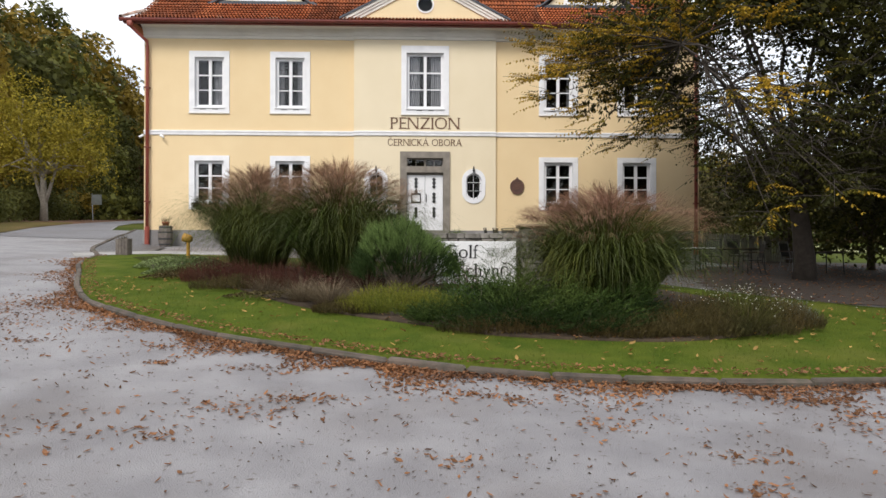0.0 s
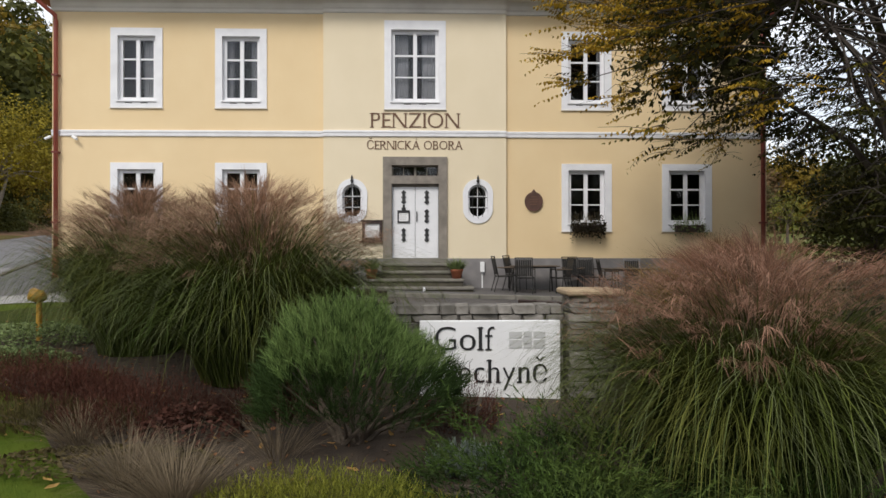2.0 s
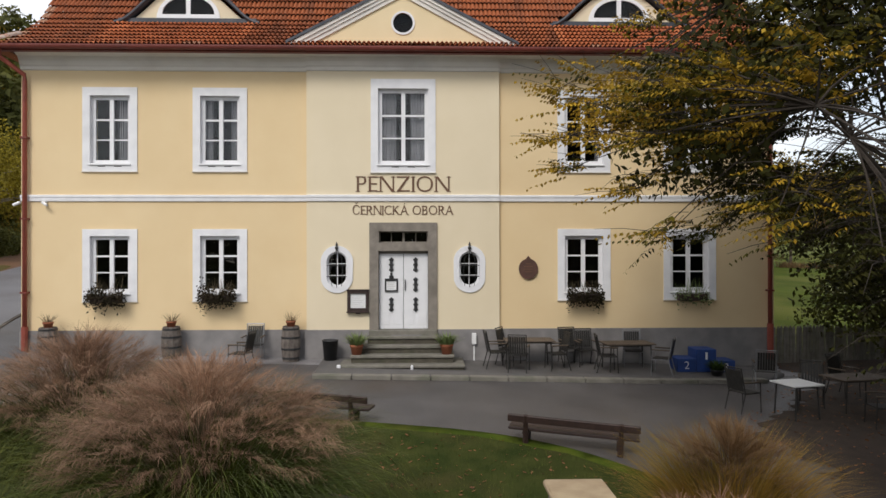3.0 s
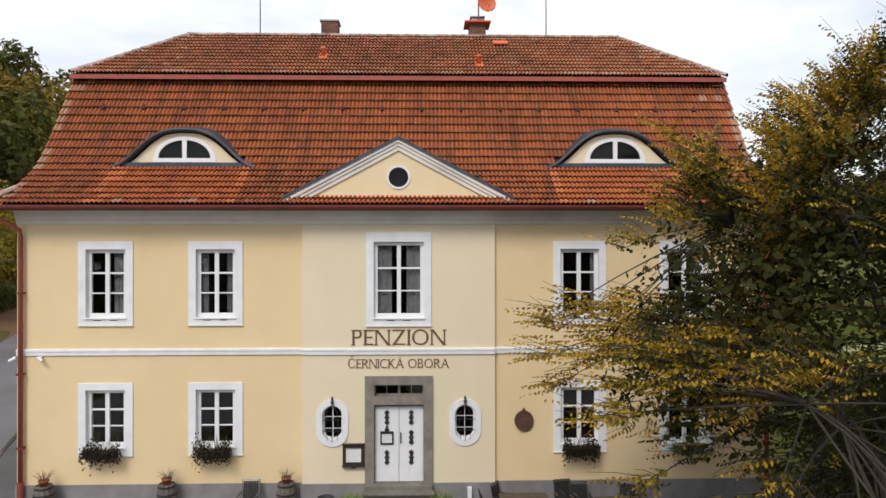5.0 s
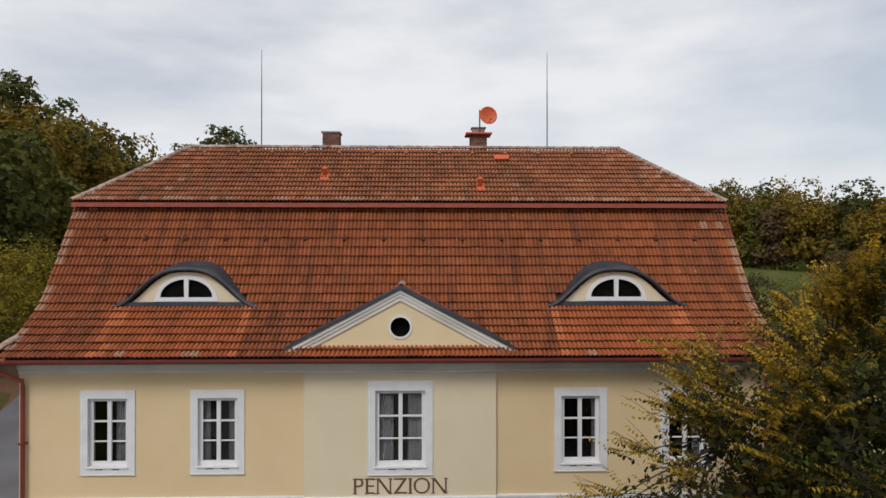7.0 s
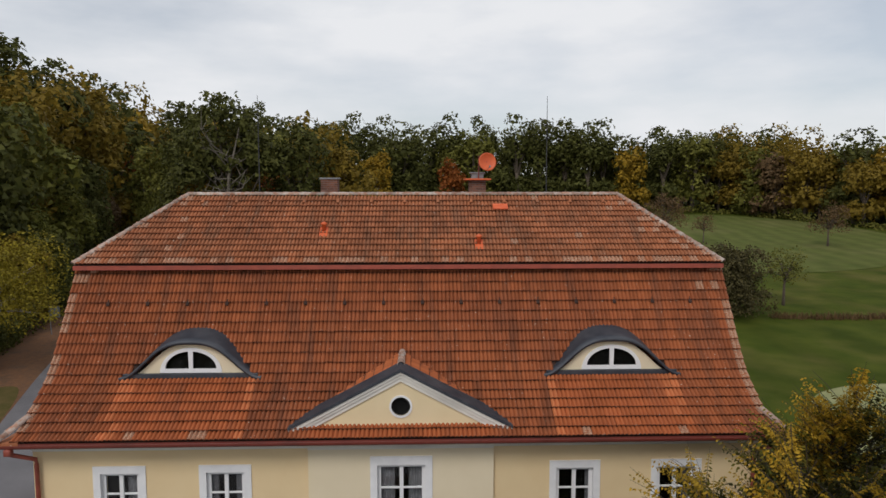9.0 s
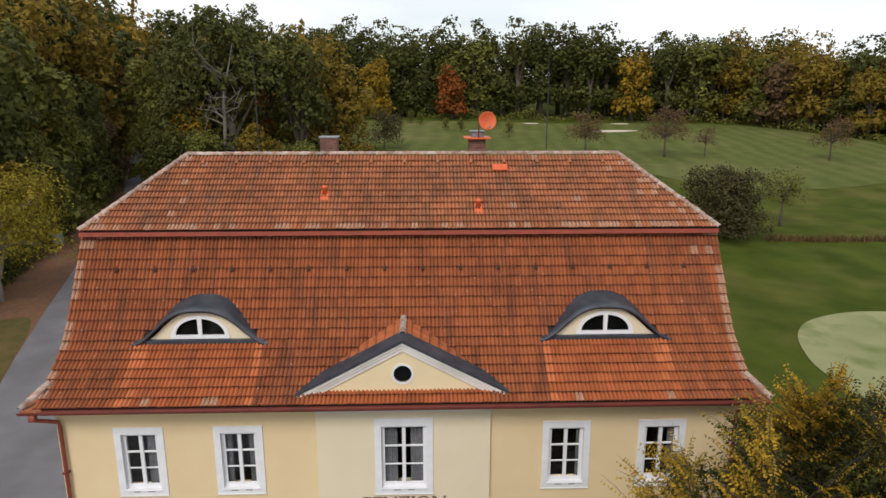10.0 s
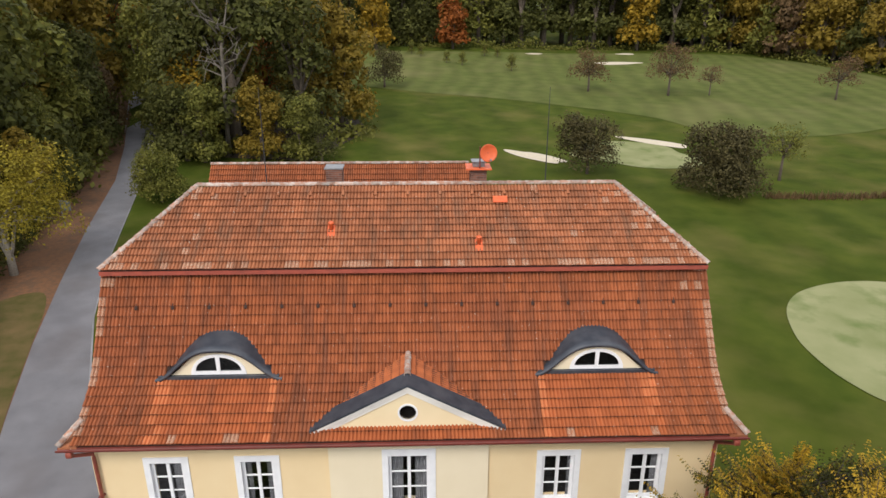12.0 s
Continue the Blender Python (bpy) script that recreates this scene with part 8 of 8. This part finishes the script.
def window_box(cx, seed, full=True):
    thing = empty("window_box", (cx, 26.95, 2.95), label="window box full of dark autumn foliage under the window" if full else "thinly planted window box under the window", category="window box", group="window boxes of the ground floor")
    part("trough", boxes([(-0.4, 0.4, -0.13, 0.08, 0.0, 0.19)], 0.015), M_WOOD_DARK, thing)
    rng = np.random.default_rng(seed)
    n = 1300 if full else 200
    p = np.stack([rng.uniform(-0.5, 0.5, n), rng.uniform(-0.28, 0.06, n), 0.12 + rng.normal(0, 0.13, n)], 1)
    p[:, 2] *= np.where(full, 1 + 0.35 * np.sin(9 * p[:, 0] + seed), 1.0)
    link_mesh("foliage", quads_mesh("foliage", leaf_quads(p, unit(rng.normal(0, 1, (n, 3)) + np.array([0, -0.5, 0.4])), 0.07 * rng.uniform(0.6, 1.4, n), rng)), M_BOX_LEAF if full else M_PALE_LEAF, thing, "dark hanging leaves")
    m = 46
    v, _, _ = bend(np.stack([rng.uniform(-0.4, 0.4, m), rng.uniform(-0.1, 0.02, m), np.full(m, 0.15)], 1), rng.uniform(0, 6.28, m), rng.uniform(0, 0.6, m), rng.uniform(0, 0.7, m), rng.uniform(0.3, 0.62, m), np.full(m, 0.014), 3)
    link_mesh("sprig_tuft", strips_mesh("sprig_tuft", v), M_STRAW if full else M_PALE_LEAF, thing, "loose upright sprigs")


for k, c in enumerate(UPPER[:3]):
    window_box(c - 0.02, 60 + k)
window_box(8.01, 66, False)

# menu case, notice on the door, meter box, bin, camera
case = empty("menu_case", (-1.24, 26.97, 2.68), label="dark wooden menu case with a white sheet beside the door", category="menu case")
part("frame", plate([(-0.29, 0), (0.29, 0), (0.29, 0.58), (-0.29, 0.58)], -0.07, 0.0, [[(-0.21, 0.1), (0.21, 0.1), (0.21, 0.5), (-0.21, 0.5)]]), M_WOOD_DARK, case)
part("sheet", boxes([(-0.21, 0.21, -0.03, -0.012, 0.1, 0.5)]), M_BOARD, case, "white menu sheet")
part("ledge", boxes([(-0.31, 0.31, -0.09, 0.0, 0.575, 0.61)], 0.006), M_WOOD_DARK, case)
part("ledge", boxes([(-0.31, 0.31, -0.09, 0.0, -0.03, 0.004), (-0.06, 0.06, -0.08, 0, -0.06, -0.02)], 0.006), M_WOOD_DARK, case)
for k in range(7):
    part("writing_bar", boxes([(-0.16, 0.16 - 0.05 * (k % 3), -0.034, -0.03, 0.45 - 0.05 * k, 0.458 - 0.05 * k)]), M_LOGO, case)
notice = empty("door_notice", (-0.335, 27.06, 3.22), label="framed notice hanging on the white door", category="notice")
part("frame", plate([(-0.18, 0), (0.18, 0), (0.18, 0.36), (-0.18, 0.36)], 0.0, 0.035, [[(-0.14, 0.04), (0.14, 0.04), (0.14, 0.29), (-0.14, 0.29)]]), M_IRON, notice)
part("sheet", boxes([(-0.14, 0.14, 0.018, 0.03, 0.04, 0.29)]), M_BOARD, notice, "white paper notice")
part("hanger", boxes([(-0.06, 0.06, 0.0, 0.03, 0.36, 0.44), (-0.03, 0.03, 0.0, 0.03, 0.44, 0.52)], 0.01), M_IRON, notice)
for k in range(4):
    part("writing_bar", boxes([(-0.1, 0.1 - 0.03 * (k % 2), 0.014, 0.018, 0.235 - 0.05 * k, 0.245 - 0.05 * k)]), M_LOGO, notice)
tagged(part("meter_box", boxes([(1.88, 2.0, 26.86, 26.97, 1.78, 2.08), (1.92, 1.96, 26.93, 26.97, 1.3, 1.78)], 0.008), M_BOARD), "small white meter box on the plinth", "meter box")
tagged(part("waste_bin", lathe([(0.17, 0), (0.21, 0.5), (0.22, 0.5), (0.22, 0.53), (0.19, 0.53), (0.17, 0.03), (0.01, 0.02)], 16, at=(-1.95, 26.6, on_land(-1.95, 26.6, 0.12))), M_IRON, smooth=True), "dark waste bin beside the steps", "bin")
for sx in (-10.42, -9.72):
    camm = empty("wall_camera", (sx, 27.0, 5.62), label="small white surveillance camera on the wall corner", category="camera")
    part("bracket", boxes([(-0.03, 0.03, 0.0, 0.11, 0.03, 0.08)], 0.006), M_BOARD, camm)
    part("housing", tube(bmesh.new(), [(-0.1 if sx < -10 else 0.1, -0.06, -0.03), (0.05 if sx < -10 else -0.05, 0.0, 0.05)], 0.04, 8), M_BOARD, camm)


def bench(xa, ya, xb, yb, label):
    """A plank bench with a backrest, seen from behind."""
    length = math.hypot(xb - xa, yb - ya)
    mx, my = (xa + xb) / 2, (ya + yb) / 2
    slope = math.atan2(float(land(xb, yb) - land(xa, ya)), length)
    thing = empty("bench", label=label, category="bench", group="benches facing the house")
    thing.matrix_basis = Matrix.Translation((mx, my, on_land(mx, my))) @ Matrix.Rotation(math.atan2(yb - ya, xb - xa), 4, "Z") @ Matrix.Rotation(-slope, 4, "Y")
    h = length / 2
    part("seat", boxes([(-h, h, 0.08, 0.36, 0.29, 0.34)], 0.012), M_WOOD_DARK, thing, "thick dark plank seat")
    part("seat", boxes([(-h, h, 0.37, 0.5, 0.29, 0.34)], 0.012), M_WOOD_DARK, thing)
    bm = box(bmesh.new(), -h, h, -0.03, 0.025, 0.0, 0.13, 0.012)
    bmesh.ops.transform(bm, matrix=pose(0, -0.03, 0.47, 10), verts=bm.verts)
    part("backrest", bm, M_WOOD_DARK, thing, "dark plank backrest")
    for s in (-0.72, 0.72):
        bm = boxes([(s * h - 0.06, s * h + 0.06, 0.05, 0.42, 0.23, 0.29), (s * h - 0.06, s * h + 0.06, 0.36, 0.44, 0.0, 0.24)], 0.008)
        tube(bm, [(s * h, 0.1, 0.0), (s * h, 0.04, 0.3), (s * h, -0.06, 0.6)], [0.06, 0.05, 0.04], 6)
        part("leg", bm, M_WOOD_DARK, thing)


bench(2.02, 20.35, 4.2, 19.75, "dark wooden plank bench at the edge of the lawn")
bench(-2.9, 21.75, -0.52, 21.2, "dark wooden plank bench before the tall grasses")


def garden_chair(label, frame_mat=M_FURN, mesh_mat=M_FURN):
    """A tubular garden chair with arms and a slung seat."""
    thing = empty("garden_chair", label=label, category="chair", group="chairs of the terrace")
    for s in (-1, 1):
        part("leg", tube(bmesh.new(), [(s * 0.25, -0.24, 0), (s * 0.25, -0.22, 0.64), (s * 0.25, 0.2, 0.66)], 0.014, 6), frame_mat, thing)
        part("leg", tube(bmesh.new(), [(s * 0.23, 0.3, 0), (s * 0.23, 0.18, 0.42), (s * 0.23, 0.3, 0.98)], 0.014, 6), frame_mat, thing)
        part("armrest", boxes([(s * 0.25 - 0.025, s * 0.25 + 0.025, -0.24, 0.22, 0.65, 0.675)], 0.006), M_FURN_WOOD, thing)
    seat = part("seat", boxes([(-0.235, -0.215, -0.22, 0.2, 0.405, 0.424), (0.215, 0.235, -0.22, 0.2, 0.405, 0.424), (-0.235, 0.235, -0.01, 0.01, 0.405, 0.424)]), frame_mat, thing)
    for k in range(7):
        part("slat", boxes([(-0.23, 0.23, -0.22 + 0.062 * k, -0.17 + 0.062 * k, 0.425, 0.44)]), mesh_mat, seat)
    back = part("backrest", tube(bmesh.new(), [(-0.2, 0.21, 0.48), (-0.2, 0.3, 0.93), (0.2, 0.3, 0.93), (0.2, 0.21, 0.48)], 0.01, 6), frame_mat, thing)
    for k in range(7):
        part("slat", boxes([(-0.2 + 0.058 * k, -0.152 + 0.058 * k, 0.245, 0.262, 0.49, 0.93)]), mesh_mat, back)
        back.children[-1].matrix_basis = Matrix.Translation((0, -0.13, 0.05)) @ Matrix.Rotation(-0.19, 4, "X")
    part("top_rail", tube(bmesh.new(), [(-0.23, 0.3, 0.97), (0.23, 0.3, 0.97)], 0.015, 6), frame_mat, thing)
    return thing


def table(label, w=1.3, d=0.8, top=M_FURN_WOOD):
    thing = empty("garden_table", label=label, category="table", group="tables of the terrace")
    for k in range(6):
        y = -d / 2 + d * k / 6
        part("slat", boxes([(-w / 2, w / 2, y + 0.006, y + d / 6 - 0.006, 0.7, 0.73)], 0.004), top, thing)
    for sx in (-1, 1):
        for sy in (-1, 1):
            part("leg", tube(bmesh.new(), [(sx * (w / 2 - 0.08), sy * (d / 2 - 0.07), 0), (sx * (w / 2 - 0.12), sy * (d / 2 - 0.09), 0.7)], 0.018, 6), M_FURN, thing)
    part("apron", boxes([(-w / 2 + 0.1, w / 2 - 0.1, -d / 2 + 0.08, d / 2 - 0.08, 0.66, 0.7)]), M_FURN, thing)
    return thing


dark_chair = garden_chair("dark metal garden chair with arms on the terrace")
grey_chair = garden_chair("garden chair with a pale metal frame on the terrace", M_METAL, M_FURN)
slat_table = table("slatted wooden garden table with dark legs on the terrace")
TZ = 0.125


def stand(ob, x, y, turn, lift=TZ):
    return copy_thing(ob, pose(x, y, on_land(x, y, lift), 0, 0, turn))


for x, y, a in ((2.45, 26.1, 95), (2.85, 26.55, 60), (4.05, 26.05, -80), (4.95, 26.6, 5), (5.35, 25.95, 85), (4.55, 26.75, 10)):
    stand(dark_chair, x, y, a)
for x, y, a in ((6.25, 26.65, -10), (6.75, 25.75, -120)):
    stand(grey_chair, x, y, a)
stand(slat_table, 3.35, 26.3, 0)
stand(slat_table, 5.95, 26.2, 3)
stand(dark_chair, -4.05, 25.6, -100, 0.03)
stand(grey_chair, -4.0, 26.6, 0, 0.03)
stand(dark_chair, 7.5, 22.9, 110, 0.03)
stand(dark_chair, 9.3, 23.4, -30, 0.045)
stand(dark_chair, 9.9, 21.9, -100, 0.045)
stand(dark_chair, 10.6, 24.3, 20, 0.045)
stand(slat_table, 10.2, 23.2, 10, 0.045)
stand(grey_chair, 9.0, 24.9, 160, 0.045)
white_table = table("pale-topped garden table under the tree", 0.75, 0.75, M_BOARD)
white_table.matrix_basis = pose(8.45, 22.5, on_land(8.45, 22.5, 0.045), 0, 0, 12)
dark_chair.matrix_basis = pose(3.0, 25.75, on_land(3.0, 25.75, TZ), 0, 0, 165)
grey_chair.matrix_basis = pose(12.0, 23.6, on_land(12.0, 23.6, 0.045), 0, 0, 25)
slat_table.matrix_basis = pose(12.4, 22.6, on_land(12.4, 22.6, 0.045), 0, 0, 15)

podium = empty("podium", (8.05, 26.4, on_land(8.05, 26.4, 0.12)), label="blue winners' podium with white numerals by the wall", category="podium")
for x0, x1, h, digit in ((-0.27, 0.27, 0.6, "1"), (-0.78, -0.27, 0.36, "2"), (0.27, 0.78, 0.3, "3")):
    b = part("block", boxes([(x0 + 0.004, x1 - 0.004, -0.3, 0.3, 0, h)], 0.012), M_BLUE, podium, "blue painted block")
    lettering(digit, 0.055 if digit == "1" else 0.12, 0.19, (x0 + x1) / 2 - (0.03 if digit == "1" else 0.06), -0.307, h - 0.27, M_BOARD, b, "white numeral " + digit)
pot(8.2, 25.8, on_land(8.2, 25.8, 0.12), 0.17, 0.16, 21, 260, 0.3, M_IRON, M_JUNIPER, "low dark pot of greenery before the podium")

# picket fence from the house corner
fence = empty("picket_fence", (10.5, 27.6, 1.0), label="weathered grey picket fence beside the house", category="fence")
fence.location = (0, 0, 0)
picket = None
for k in range(46):
    x, y = 10.55 + 0.115 * k, 27.75 + 0.03 * k
    z = on_land(x, y, 0.05)
    if picket is None:
        picket = part("picket", plate([(-0.045, 0), (0.045, 0), (0.045, 1.02), (0, 1.1), (-0.045, 1.02)], -0.012, 0.012), M_FENCE, fence)
        picket.matrix_basis = pose(x, y, z, 0, 0, 15)
    else:
        ob = new("picket", picket.data)
        ob.parent = fence
        ob.matrix_basis = pose(x, y, z + random.uniform(-0.012, 0.012), 0, random.uniform(-1.2, 1.2), 15)
for h in (0.3, 0.85):
    part("rail", tube(bmesh.new(), [(10.5, 27.78, on_land(10.5, 27.78, h)), (15.75, 29.16, on_land(15.75, 29.16, h))], 0.03, 4), M_FENCE, fence)

# square planter and sign post beside the drive
box_planter = empty("planter", (-8.5, 21.1, on_land(-8.5, 21.1, 0.06)), label="square weathered wooden planter with small plants by the drive", category="planter")
for k in range(4):
    bm = bmesh.new()
    for j in range(4):
        box(bm, -0.2 + 0.1 * j + 0.004, -0.1 + 0.1 * j - 0.004, -0.2, -0.175, 0.0, 0.52 + 0.01 * (j % 2), 0.004)
    bmesh.ops.rotate(bm, cent=(0, 0, 0), matrix=Matrix.Rotation(k * math.pi / 2, 3, "Z"), verts=bm.verts)
    part("side", bm, M_WOOD_GREY, box_planter)
part("soil", boxes([(-0.17, 0.17, -0.17, 0.17, 0.1, 0.46)]), M_EARTH, box_planter)
box_planter.scale = (0.82, 0.82, 0.95)
rngp = np.random.default_rng(90)
v, _, _ = bend(np.stack([*disc(60, 0.16, rngp)[:2], np.full(60, 0.45)], 1), rngp.uniform(0, 6.28, 60), rngp.uniform(0.1, 0.8, 60), rngp.uniform(0, 0.6, 60), rngp.uniform(0.1, 0.25, 60), np.full(60, 0.03), 2)
link_mesh("foliage", strips_mesh("foliage", v), M_BROWN_LEAF, box_planter)
post = empty("road_sign", (-30.9, 65.7, on_land(-30.9, 65.7, 0)), label="dull grey road sign on a thin post beside the lane", category="road sign")
part("pole", tube(bmesh.new(), [(0.06, 0, -0.2), (-0.06, 0, 2.6)], 0.04, 8), M_METAL, post)
panel = part("panel", boxes([(-0.06, 0.88, -0.07, -0.05, 1.55, 2.5)], 0.008), M_SIGN_BACK, post, "grey back of the sign panel")
for z in (1.8, 2.25):
    part("bracket", boxes([(-0.08, 0.8, -0.05, -0.02, z, z + 0.04)]), M_METAL, panel)

# a small yellow spotlight on a post among the leaves at the end of the bed
spot = empty("garden_spotlight", (-5.62, 17.85, lawn_z(-5.62, 17.85)), label="yellow painted garden spotlight on a short post", category="garden light")
part("post", tube(bmesh.new(), [(0.03, 0, -0.1), (0.03, 0, 0.66)], [0.045, 0.04], 10), M_YELLOW, spot)
head = part("head", lathe([(0.0, -0.14), (0.05, -0.13), (0.09, -0.075), (0.10, 0.0), (0.105, 0.085), (0.095, 0.085), (0.085, 0.02), (0.0, 0.0)], 16), M_YELLOW, spot, "rounded yellow lamp hood", True)
head.matrix_basis = Matrix.Translation((0.0, 0, 0.70)) @ Matrix.Rotation(radians(-75), 4, "Y")
part("lens", lathe([(0.0, 0.05), (0.05, 0.045), (0.084, 0.03), (0.0, 0.03)], 16), M_SASH, head, "white frosted lens", True)
part("bracket", boxes([(-0.03, 0.05, -0.02, 0.02, 0.56, 0.64)], 0.006), M_IRON, spot)

# stone wall with the golf sign, and its pillar
wall_st = empty("stone_wall", (0.95, 15.2, lawn_z(0.95, 15.2)), label="low dry-stone garden wall behind the sign board", category="stone wall")
wall_st.location = (0, 0, 0)
rngs = random.Random(77)
stone_shapes = []
for k in range(8):
    bm = box(bmesh.new(), -0.5, 0.5, -0.5, 0.5, -0.5, 0.5, 0.09)
    for v in bm.verts:
        v.co += Vector([rngs.uniform(-0.07, 0.07) for _ in range(3)])
    me = bpy.data.meshes.new("stone")
    bm.to_mesh(me)
    bm.free()
    me.materials.append(M_SLATE)
    stone_shapes.append(me)


def stones(host, x0, x1, y0, y1, z0, z1, hmin=0.07, hmax=0.12):
    z = z0
    while z < z1 - 0.02:
        h = min(rngs.uniform(hmin, hmax), z1 - z)
        x = x0
        while x < x1 - 0.03:
            w = min(rngs.uniform(0.14, 0.34), x1 - x)
            if x1 - x - w < 0.08:
                w = x1 - x
            ob = new("stone", rngs.choice(stone_shapes))
            ob.parent = host
            dy = rngs.uniform(-0.025, 0.02)
            ob.matrix_basis = Matrix.Translation((x + w / 2, (y0 + y1) / 2 + dy, z + h / 2)) @ Matrix.Rotation(rngs.uniform(-0.05, 0.05), 4, "Z") @ Matrix.Diagonal((w * 0.98, (y1 - y0), h * 0.96, 1))
            x += w
        z += h


stones(wall_st, -0.1, 1.78, 15.0, 15.32, 0.55, 1.78)
part("mortar_core", boxes([(-0.04, 1.74, 15.06, 15.26, 0.5, 1.72)]), M_EARTH, wall_st)
pillar = empty("stone_pillar", (2.1, 15.45, 0.6), label="square dry-stone pillar with a tan capstone", category="pillar")
pillar.location = (0, 0, 0)
stones(pillar, 1.83, 2.36, 14.87, 15.12, 0.5, 1.88, 0.05, 0.11)
stones(pillar, 1.83, 2.36, 15.12, 15.39, 0.5, 1.88, 0.05, 0.11)
part("mortar_core", boxes([(1.88, 2.31, 14.93, 15.33, 0.5, 1.85)]), M_EARTH, pillar)
part("capstone", boxes([(1.79, 2.42, 14.81, 15.44, 1.885, 1.955)], 0.02), M_CAPSTONE, pillar, "tan flat capstone")

sign = empty("sign_board", (0.95, 14.9, 0.8), label="white sign board with black serif lettering on the stone wall", category="sign board")
sign.location = (0, 0, 0)
part("board", boxes([(0.17, 1.73, 14.9, 14.95, 0.72, 1.615)], 0.008), M_BOARD, sign, "white painted board")
part("batten", boxes([(0.3, 0.38, 14.95, 15.03, 0.6, 1.5)]), M_WOOD_GREY, sign)
part("batten", boxes([(1.5, 1.58, 14.95, 15.03, 0.6, 1.5)]), M_WOOD_GREY, sign)
lettering("Golf", 0.66, 0.25, 0.34, 14.892, 1.29, M_BLACK, sign, "black word Golf")
lettering("echyně", 0.98, 0.25, 0.60, 14.892, 0.93, M_BLACK, sign, "black word with its first letter hidden")
for x0, x1, z0, z1 in ((1.16, 1.30, 1.31, 1.40), (1.16, 1.30, 1.42, 1.49), (1.43, 1.56, 1.31, 1.40), (1.43, 1.56, 1.42, 1.49), (1.32, 1.41, 1.43, 1.49), (1.32, 1.41, 1.31, 1.36)):
    part("emblem", boxes([(x0, x1, 14.893, 14.9, z0, z1)]), M_LOGO, sign, "pale grey emblem blocks")
part("emblem", plate([(1.36 + 0.06 * math.cos(a), 1.395 + 0.045 * math.sin(a)) for a in np.linspace(0, 6.28, 12, endpoint=False)], 14.893, 14.9), M_LOGO, sign)

# annexe behind the guesthouse
annexe = empty("annexe", (-4, 47, 1.8), label="long low annexe with a red tiled roof behind the guesthouse", category="house")
annexe.location = (0, 0, 0)
AX0, AX1, AYR, AZR, AZE = -11.0, 6.0, 45.0, 14.5, 9.2
part("wall", boxes([(AX0 + 0.3, AX1 - 0.3, 40.2, 49.8, 1.2, AZE)]), M_WALL, annexe)
bm = bmesh.new()
v = [bm.verts.new(q) for q in ((AX0, 39.6, AZE - 0.3), (AX1, 39.6, AZE - 0.3), (AX1, 50.4, AZE - 0.3), (AX0, 50.4, AZE - 0.3), (AX0, AYR, AZR - 0.05), (AX1 - 2.9, AYR, AZR - 0.05))]
for f in ((0, 1, 5, 4), (1, 2, 5), (2, 3, 4, 5), (3, 0, 4), (0, 1, 2, 3)):
    bm.faces.new([v[i] for i in f])
aroof = part("roof", bm, M_DECK, annexe, "red clay tile roof")
el = math.atan2(AZR - AZE + 0.3, AYR - 39.6)
cp = []
for r in range(24):
    s = r * 0.335
    y, z = 39.6 + s * math.cos(el), AZE - 0.3 + s * math.sin(el)
    if y > AYR - 0.1:
        break
    q = (y - 39.6) / (AYR - 39.6)
    for c in range(int((AX1 - 2.9 * q - AX0) / TW)):
        cp.append(np.array(Matrix.Translation((AX0 + TW * c, y, z)) @ Matrix.Rotation(el, 4, "X")))
tile_field(cp, M_TILE, aroof)
cap_line((AX0, AYR, AZR), (AX1 - 2.9, AYR, AZR), aroof)

# ---- single roof tiles over the middle of the front ----
tile_me = {}
for fresh, mtl in ((False, M_TILE), (True, M_TILE_NEW)):
    me = bpy.data.meshes.new("roof_tile")
    me.from_pydata(tile_verts, [], tile_faces)
    me.materials.append(mtl)
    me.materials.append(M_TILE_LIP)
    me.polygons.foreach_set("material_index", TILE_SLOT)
    tile_me[fresh] = me
for m, fresh in near_t:
    ob = new("roof_tile", tile_me[fresh])
    ob.parent = roof
    ob.matrix_basis = m
